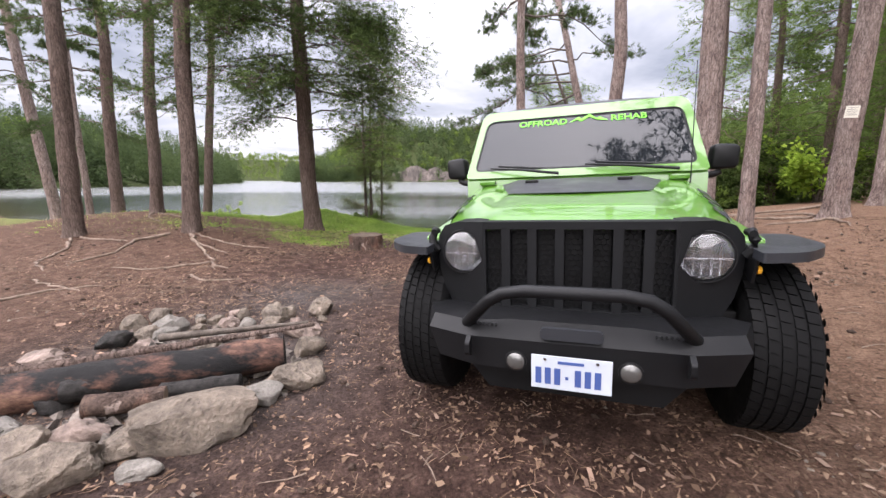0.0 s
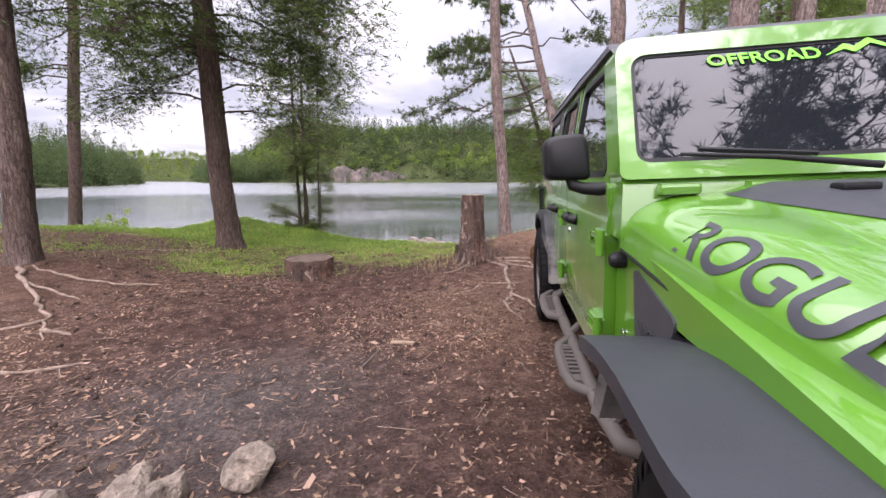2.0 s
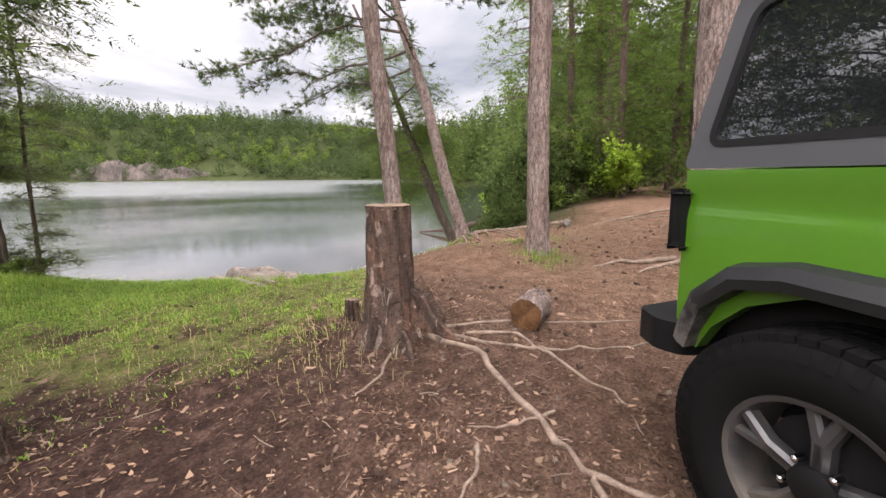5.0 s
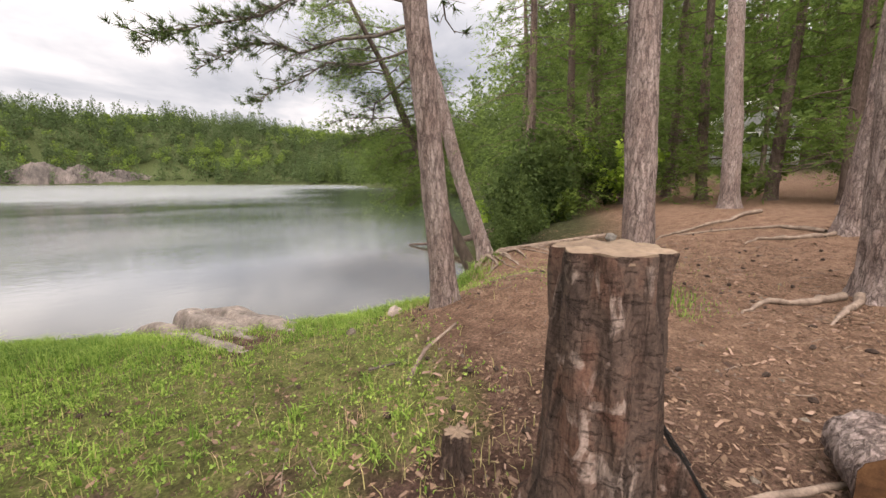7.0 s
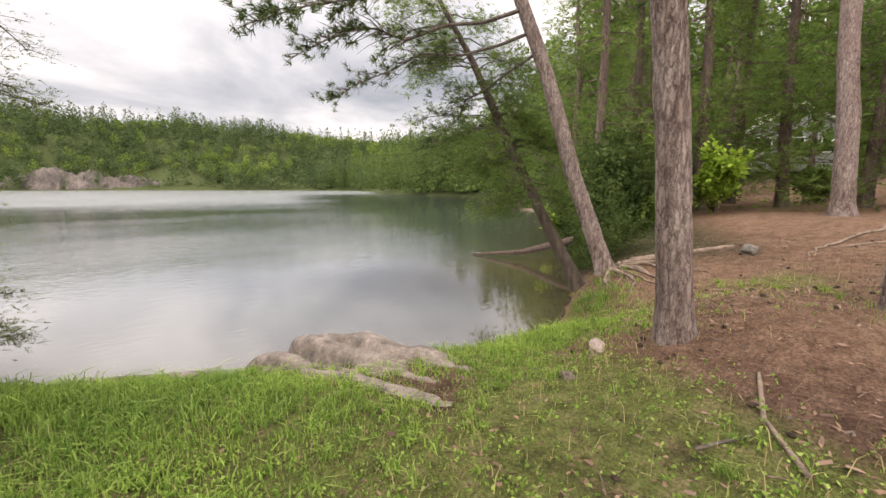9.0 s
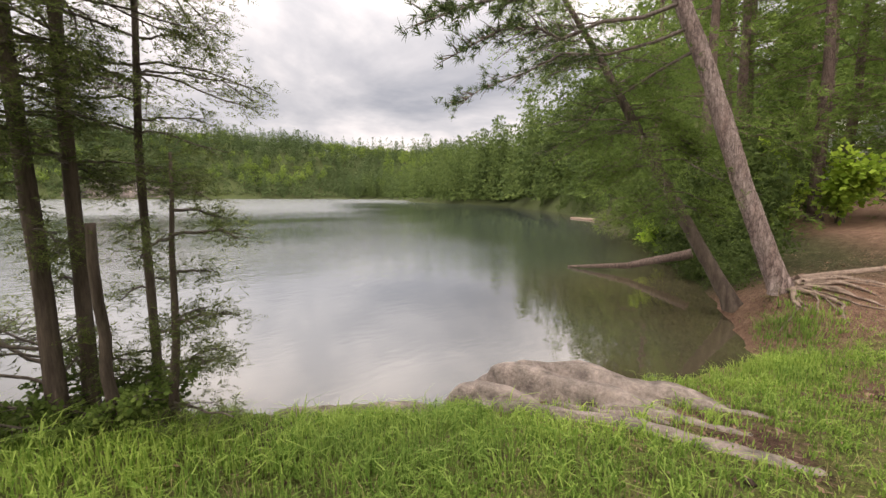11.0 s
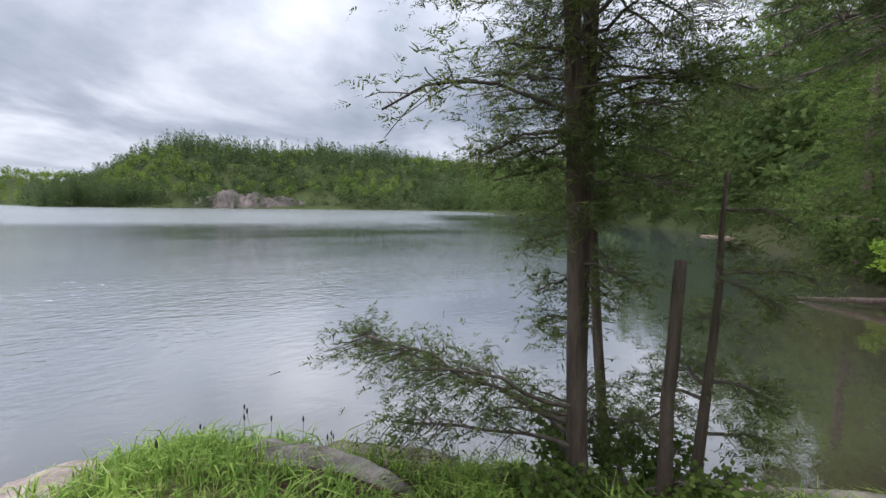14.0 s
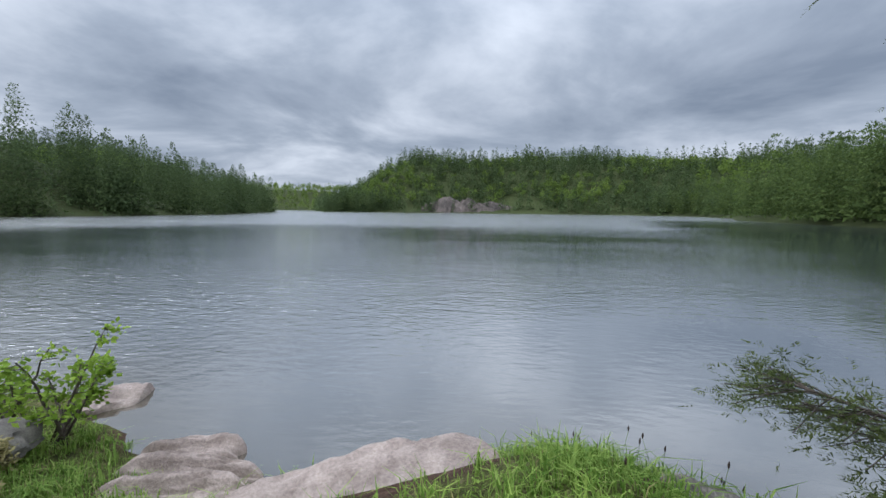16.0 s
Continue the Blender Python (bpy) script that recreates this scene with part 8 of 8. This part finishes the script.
def grow_grass():
    rng = R(61)
    near = lambda x, y: np.clip(green_at(x, y) * (0.55 + 0.55 * wave(x, y, 2.3, 1) + 0.5 * soft_step(y, 11.0, 13.0)) + 0.9 * tall_spots(x, y), 0, 1)
    p = sow(rng, 175000, -7.6, 5.6, 8.7, 16.2, near)
    t = tall_spots(p[:, 0], p[:, 1])
    h = rng.uniform(0.02, 0.065, len(p)) * (0.55 + 0.7 * soft_step(p[:, 1], 11, 13.2)) + np.clip(t, 0, 1) * rng.uniform(0.03, 0.17, len(p))
    tagged(soup("grass", blades(p, h, rng.uniform(0.002, 0.0048, len(p)), rng, 0.8), 4, M_GRASS), "fresh green grass along the shore", "grass", kind="stuff")
    q = sow(rng, 7400, -7.4, 5.4, 9.0, 16.1, lambda x, y: np.clip(near(x, y) * (0.25 + 0.75 * soft_step(y, 10.6, 12.6)), 0, 1))
    p = np.repeat(q, 16, 0)
    off = rng.normal(0, 0.022, (len(p), 3)) * [1, 1, 0]
    p = p + off
    h = np.repeat(rng.uniform(0.05, 0.12, len(q)) * (1 + 0.6 * soft_step(q[:, 1], 11.6, 13.0)), 16) * rng.uniform(0.5, 1.1, len(p))
    tagged(soup("grass_tufts", blades(p, h, rng.uniform(0.002, 0.0055, len(p)), rng, 1.7), 4, M_GRASS), "lush tufts of green grass by the water", "grass", kind="stuff")
    p = sow(rng, 46000, -9, 8, 8.0, 16.5, lambda x, y: np.clip((0.22 + 0.3 * (1 - soft_step(y, 10.5, 12))) * green_at(x, y) + 0.5 * blob(x, y, 2.7, 11.4, 0.8, 0.5) + 0.8 * blob(x, y, 1.5, 9.2, 0.5, 0.35) + 0.9 * blob(x, y, 1.3, 8.75, 0.35, 0.25) + 0.5 * blob(x, y, 1.6, 9.7, 0.5) + 0.9 * blob(x, y, -6.1, 14.9, 0.9, 0.5) + 0.35 * blob(x, y, -1.9, 14.6, 0.6, 0.5) + 0.3 * blob(x, y, -2.6, 14.9, 0.7, 0.4) + 0.5 * blob(x, y, 5.3, 12.95, 0.3), 0, 1))
    tagged(soup("dry_grass", blades(p, rng.uniform(0.03, 0.14, len(p)), rng.uniform(0.0012, 0.003, len(p)), rng, 1.0), 4, M_STRAW), "straw-coloured dry grass among the green", "grass", kind="stuff")
    p = sow(rng, 30000, -4.5, 4.8, 8.4, 16.0, lambda x, y: np.clip(green_at(x, y) * (0.4 + 0.5 * wave(x, y, 1.7, 3)), 0, 1))
    lv = round_leaves(p + [0, 0, 0.025], np.tile([[0, 0, 0.45]], (len(p), 1)) + rng.normal(0, 0.3, p.shape), 0.022, rng, 4)
    tagged(soup("weeds", lv, 4, M_GRASS), "low broad-leaved weeds in the grass", "plants", kind="stuff")


grow_grass()


def seed_heads():
    """Plantain and sedge heads that stand above the grass at the water's edge."""
    rng = R(66)
    stems, heads = [], []
    for cx, cy, k in ((-3.3, 15.6, 7), (-2.95, 15.3, 5), (-2.3, 15.2, 5), (-3.0, 14.9, 3)):
        for _ in range(k):
            x, y = cx + rng.normal(0, 0.22), cy + rng.normal(0, 0.14)
            h = rng.uniform(0.1, 0.19)
            p = np.array([x, y, hz(x, y) - 0.01])
            tip = p + [rng.normal(0, 0.03), rng.normal(0, 0.03), h]
            mid = (p + tip) / 2 + rng.normal(0, 0.006, 3)
            stems.append((np.array([p, mid, tip]), np.array([0.0016, 0.0014, 0.001])))
            heads.append((np.array([tip, tip + [0, 0, 0.014], tip + [0.001, 0, 0.03]]), np.array([0.003, 0.0055, 0.002])))
    v, f = tubes(stems, 4)
    tagged(mesh_ob("grass_stems", v, f, M_GRASS), "thin upright stems of seeding plants", "plants", kind="stuff")
    v, f = tubes(heads, 5)
    tagged(mesh_ob("seed_heads", v, f, M_CONE), "small dark seed heads on thin stems", "plants", kind="stuff")


seed_heads()


def lay_litter():
    rng = R(71)
    dirt = lambda x, y: np.clip((1.0 - 0.75 * green_at(x, y)) * (0.5 + 0.45 * wave(x, y, 1.9, 5)) * (1 - 0.6 * np.clip(ash_at(x, y), 0, 1)) + 0.1, 0, 1)
    p = sow(rng, 125000, -7.5, 8.5, 0.6, 13.6, dirt)
    p[:, 2] += 0.008
    n = len(p)
    a = rng.uniform(0, 2 * math.pi, n); ln = rng.uniform(0.006, 0.02, n) * rng.choice([1, 1, 1, 1.3, 1.3, 1.7], n); wd = ln * rng.uniform(0.25, 0.7, n)
    u = np.stack([np.cos(a), np.sin(a), rng.normal(0, 0.25, n)], -1) * ln[:, None]
    w = np.stack([-np.sin(a), np.cos(a), rng.normal(0, 0.25, n)], -1) * wd[:, None]
    tagged(soup("leaf_litter", np.stack([p - u, p - w * 0.8 + u * 0.1, p + u, p + w], 1), 4, M_LITTER), "dead leaves and bark chips scattered over the soil", "leaf litter", kind="stuff")
    p = sow(rng, 90000, -7.5, 8.5, 0.6, 13.6, dirt)
    p[:, 2] += 0.006
    n = len(p)
    a = rng.uniform(0, 2 * math.pi, n); ln = rng.uniform(0.02, 0.06, n)
    u = np.stack([np.cos(a), np.sin(a), rng.normal(0, 0.1, n)], -1) * ln[:, None]
    w = np.stack([-np.sin(a), np.cos(a), np.zeros(n)], -1) * rng.uniform(0.0008, 0.002, n)[:, None]
    tagged(soup("needle_litter", np.stack([p - u - w, p + u - w, p + u + w, p - u + w], 1), 4, M_LITTER), "brown pine needles strewn over the soil", "pine needles", kind="stuff")
    p = sow(rng, 2600, -6, 7, 1.0, 12.5, dirt)
    lines = []
    for q in p[:1900]:
        a, ln = rng.uniform(0, 2 * math.pi), rng.uniform(0.04, 0.2)
        k = np.linspace(-1, 1, 4)[:, None] * ln * 0.5
        pts = q + k * np.array([math.cos(a), math.sin(a), 0.02]) + rng.normal(0, 0.006, (4, 3)) + [0, 0, 0.008]
        lines.append((pts, np.linspace(0.004, 0.002, 4)))
    v, f = tubes(lines, 4)
    tagged(mesh_ob("twig_litter", v, f, M_WEATHERED), "small broken twigs strewn over the soil", "twigs", kind="stuff")
    # coarser chips of bark and cones where the ground is trodden
    p = sow(rng, 26000, -5.5, 7.5, 1.0, 12.0, lambda x, y: dirt(x, y) * np.clip(0.35 + 0.65 * blob(x, y, 0.8, 6.0, 3.0, 4.0) + 0.5 * soft_step(x, 2.0, 3.5), 0, 1))
    p[:, 2] += 0.011
    n = len(p)
    a = rng.uniform(0, 2 * math.pi, n); ln = rng.uniform(0.01, 0.026, n) * rng.choice([0.7, 1, 1, 1.4], n); wd = ln * rng.uniform(0.2, 0.5, n)
    u = np.stack([np.cos(a), np.sin(a), rng.normal(0, 0.2, n)], -1) * ln[:, None]
    w = np.stack([-np.sin(a), np.cos(a), rng.normal(0, 0.3, n)], -1) * wd[:, None]
    tagged(soup("bark_chips", np.stack([p - u - w * 0.6, p + u * 0.7 - w, p + u + w * 0.5, p - u * 0.8 + w], 1), 4, M_CHIPS), "pale pinkish chips of bark and wood on the soil", "bark chips", kind="stuff")
    p = sow(rng, 52000, -3.2, 6.0, 2.4, 9.6, dirt)
    p[:, 2] += 0.007
    n = len(p)
    a = rng.uniform(0, 2 * math.pi, n); ln = rng.uniform(0.005, 0.013, n); wd = ln * rng.uniform(0.4, 0.9, n)
    u = np.stack([np.cos(a), np.sin(a), rng.normal(0, 0.4, n)], -1) * ln[:, None]
    w = np.stack([-np.sin(a), np.cos(a), rng.normal(0, 0.4, n)], -1) * wd[:, None]
    tagged(soup("fine_litter", np.stack([p - u - w, p + u - w * 0.4, p + w], 1), 3, M_LITTER), "crumbled leaves and bark trodden into the soil", "leaf litter", kind="stuff")
    cones = sow(rng, 900, -5.5, 8.0, 1.2, 12.0, dirt)
    lines = []
    for q in cones:
        t, ln = rng.uniform(0, 2 * math.pi), rng.uniform(0.018, 0.03)
        k = np.linspace(-1, 1, 5)[:, None]
        lines.append((q + k * ln * np.array([math.cos(t), math.sin(t), 0.1]) + [0, 0, 0.014], np.array([0.006, 0.014, 0.017, 0.013, 0.004]) * rng.uniform(0.8, 1.2)))
    v, f = tubes(lines, 6)
    tagged(mesh_ob("pine_cones", v, f, M_CONE), "dark fallen pine cones on the soil", "pine cones", kind="stuff")
    bm = bmesh.new()
    pts = sow(rng, 1500, -6, 7, 1.0, 12.5, dirt)
    vs, fs = [], []
    for q in pts[:1400]:
        r = rng.uniform(0.008, 0.022)
        base = len(vs)
        o = rng.normal(0, 0.25, (6, 3)) * r
        for k, dv in enumerate(((1, 0, 0), (0, 1, 0), (-1, 0, 0), (0, -1, 0), (0, 0, 0.8), (0, 0, -0.6))):
            vs.append((q + np.array(dv) * r + o[k]).tolist())
        fs += [tuple(base + i for i in t) for t in ((0, 1, 4), (1, 2, 4), (2, 3, 4), (3, 0, 4), (1, 0, 5), (2, 1, 5), (3, 2, 5), (0, 3, 5))]
    bm.free()
    tagged(mesh_ob("pebbles", vs, fs, M_ROCK), "small pale stones and cones on the soil", "pebbles", kind="stuff")


lay_litter()


def pit_rubble():
    rng = R(77)
    n = 260
    a, q = rng.uniform(0, 2 * math.pi, n), np.sqrt(rng.random(n))
    x, y = -0.85 + 0.85 * q * np.cos(a), 3.75 + 0.75 * q * np.sin(a)
    z = land_height(x, y)
    vs, fs = [], []
    for i in range(n):
        r = rng.uniform(0.015, 0.06)
        base = len(vs)
        o = rng.normal(0, 0.25, (6, 3)) * r
        for k, dv in enumerate(((1, 0, 0), (0, 1, 0), (-1, 0, 0), (0, -1, 0), (0, 0, 0.8), (0, 0, -0.6))):
            vs.append((np.array([x[i], y[i], z[i] + r * 0.3]) + np.array(dv) * r + o[k]).tolist())
        fs += [tuple(base + j for j in t) for t in ((0, 1, 4), (1, 2, 4), (2, 3, 4), (3, 0, 4), (1, 0, 5), (2, 1, 5), (3, 2, 5), (0, 3, 5))]
    tagged(mesh_ob("pit_rubble", vs, fs, M_RUBBLE), "broken charcoal, ash and stone chips in the fire pit", "rubble", kind="stuff")


M_RUBBLE = surface("rubble", (0.012, 0.012, 0.012), (0.26, 0.22, 0.19), 9, 0.9, 0.5, 0.01)
pit_rubble()


def leafy_bush(name, x, y, h, r, n, leaf, mat, label, seed, z=None, stems=7):
    rng = R(seed)
    zb = hz(x, y) - 0.02 if z is None else z
    thing = empty(name, Matrix.Translation((x, y, zb)), label, "bush")
    lines, tips, ways = [], [], []
    for i in range(stems):
        ls, tp, wy = bough((rng.normal(0, 0.05), rng.normal(0, 0.05), 0), rng.uniform(0, 6.3), r * rng.uniform(0.5, 1.0), h / r * rng.uniform(0.8, 1.3), 0.2, rng, 0.012, n, 0.42)
        lines += ls; tips.append(tp); ways.append(wy)
    v, f = tubes(lines, 4)
    tagged(mesh_ob("branchwork", v, f, M_TWIG, thing, smooth=True), kind="stuff")
    t, w = np.concatenate(tips), np.concatenate(ways)
    tagged(soup("leaves", round_leaves(t, w, leaf, rng, 5), 4, mat, thing), kind="stuff")
    return thing


leafy_bush("maple_sapling", -6.85, 15.7, 0.78, 0.42, 11, 0.048, M_FRESH, "young maple with bright green leaves by the rocks", 401, stems=6)
leafy_bush("maple_sapling", -7.4, 15.9, 0.7, 0.5, 9, 0.045, M_FRESH, "young maple with pale green leaves above the water", 411, stems=4)
leafy_bush("leafy_bush", -6.75, 15.05, 0.3, 0.5, 16, 0.03, M_STRAW, "low yellow-green shoots among dry grass", 412, stems=12)
leafy_bush("leafy_bush", 10.2, 16.1, 1.5, 1.0, 20, 0.13, M_FRESH, "bright yellow-green bush overhanging the water", 402, stems=9)
leafy_bush("leafy_bush", 12.2, 13.4, 1.9, 1.2, 18, 0.15, M_FRESH, "fresh green bush under dark conifers", 403, stems=8)
leafy_bush("leafy_bush", 9.6, 14.6, 0.9, 0.9, 18, 0.11, M_FOREST_LIGHT, "low green bush on the bank", 404, stems=8)
leafy_bush("leafy_bush", 17.5, 11.8, 1.6, 1.2, 16, 0.15, M_FOREST_LIGHT, "grey-green bush before the cabin", 405, stems=8)
leafy_bush("leafy_bush", 14.5, 8.3, 1.3, 0.9, 16, 0.13, M_FRESH, "fresh green sapling at the wood's edge", 406, stems=6)
leafy_bush("leafy_bush", -1.45, 14.22, 0.36, 0.45, 18, 0.04, M_CONIFER, "low green shoots at the foot of cedars", 407, stems=16)


# ---- notice board and cabin ----


def notice_board():
    face = Vector((0.85, 1.35, 0)) - Vector((8.15, 8.7, 0))
    face.normalize()
    c = Vector((8.16, 8.69, 2.42)) + face * 0.19
    m = Matrix.Translation(c) @ pose(0, 0, 0, 0, 0, math.degrees(math.atan2(face.y, face.x)) + 90) @ pose(0, 0, 0, 0, 4, 0)
    thing = empty("notice_board", m, "small pale notice board nailed to a pine", "sign")
    part("board", box(-0.09, 0.09, -0.012, 0.012, -0.10, 0.10, 0.004), M_BOARD, thing)
    bm = bmesh.new()
    for i in range(5):
        box(-0.065, 0.065 - 0.02 * (i % 2), -0.0145, -0.012, 0.065 - i * 0.03, 0.071 - i * 0.03, 0, bm)
    part("text_bars", bm, M_FLARE, thing)


notice_board()


def cabin():
    x, y = 33.5, 16.6
    m = Matrix.Translation((x, y, hz(x, y) - 0.1)) @ pose(0, 0, 0, 0, 0, 35)
    thing = empty("cabin", m, "small grey cabin with a white roof among trees", "house")
    part("wall", prism([(-2.6, 0), (2.6, 0), (2.6, 2.2), (0, 3.7), (-2.6, 2.2)], -3.2, 3.2, "yz", 0), M_HOUSE, thing)
    for s in (-1, 1):
        part("roof", prism([(0, 3.75), (s * 2.95, 2.05), (s * 2.95, 2.17), (0, 3.87)], -3.5, 3.5, "yz", 0.01), M_ROOF, thing)
    for k in (-1.6, 0.0, 1.6):
        w = part("window", box(-3.24, -3.2, k - 0.42, k + 0.42, 1.0, 1.95, 0.01), M_ROOF, thing)
        part("pane", box(-3.25, -3.235, k - 0.34, k + 0.34, 1.08, 1.87), M_GLASS, w)
    part("door", box(0.2, 1.05, -2.64, -2.6, 0.1, 2.05, 0.01), M_ROOF, thing)


cabin()
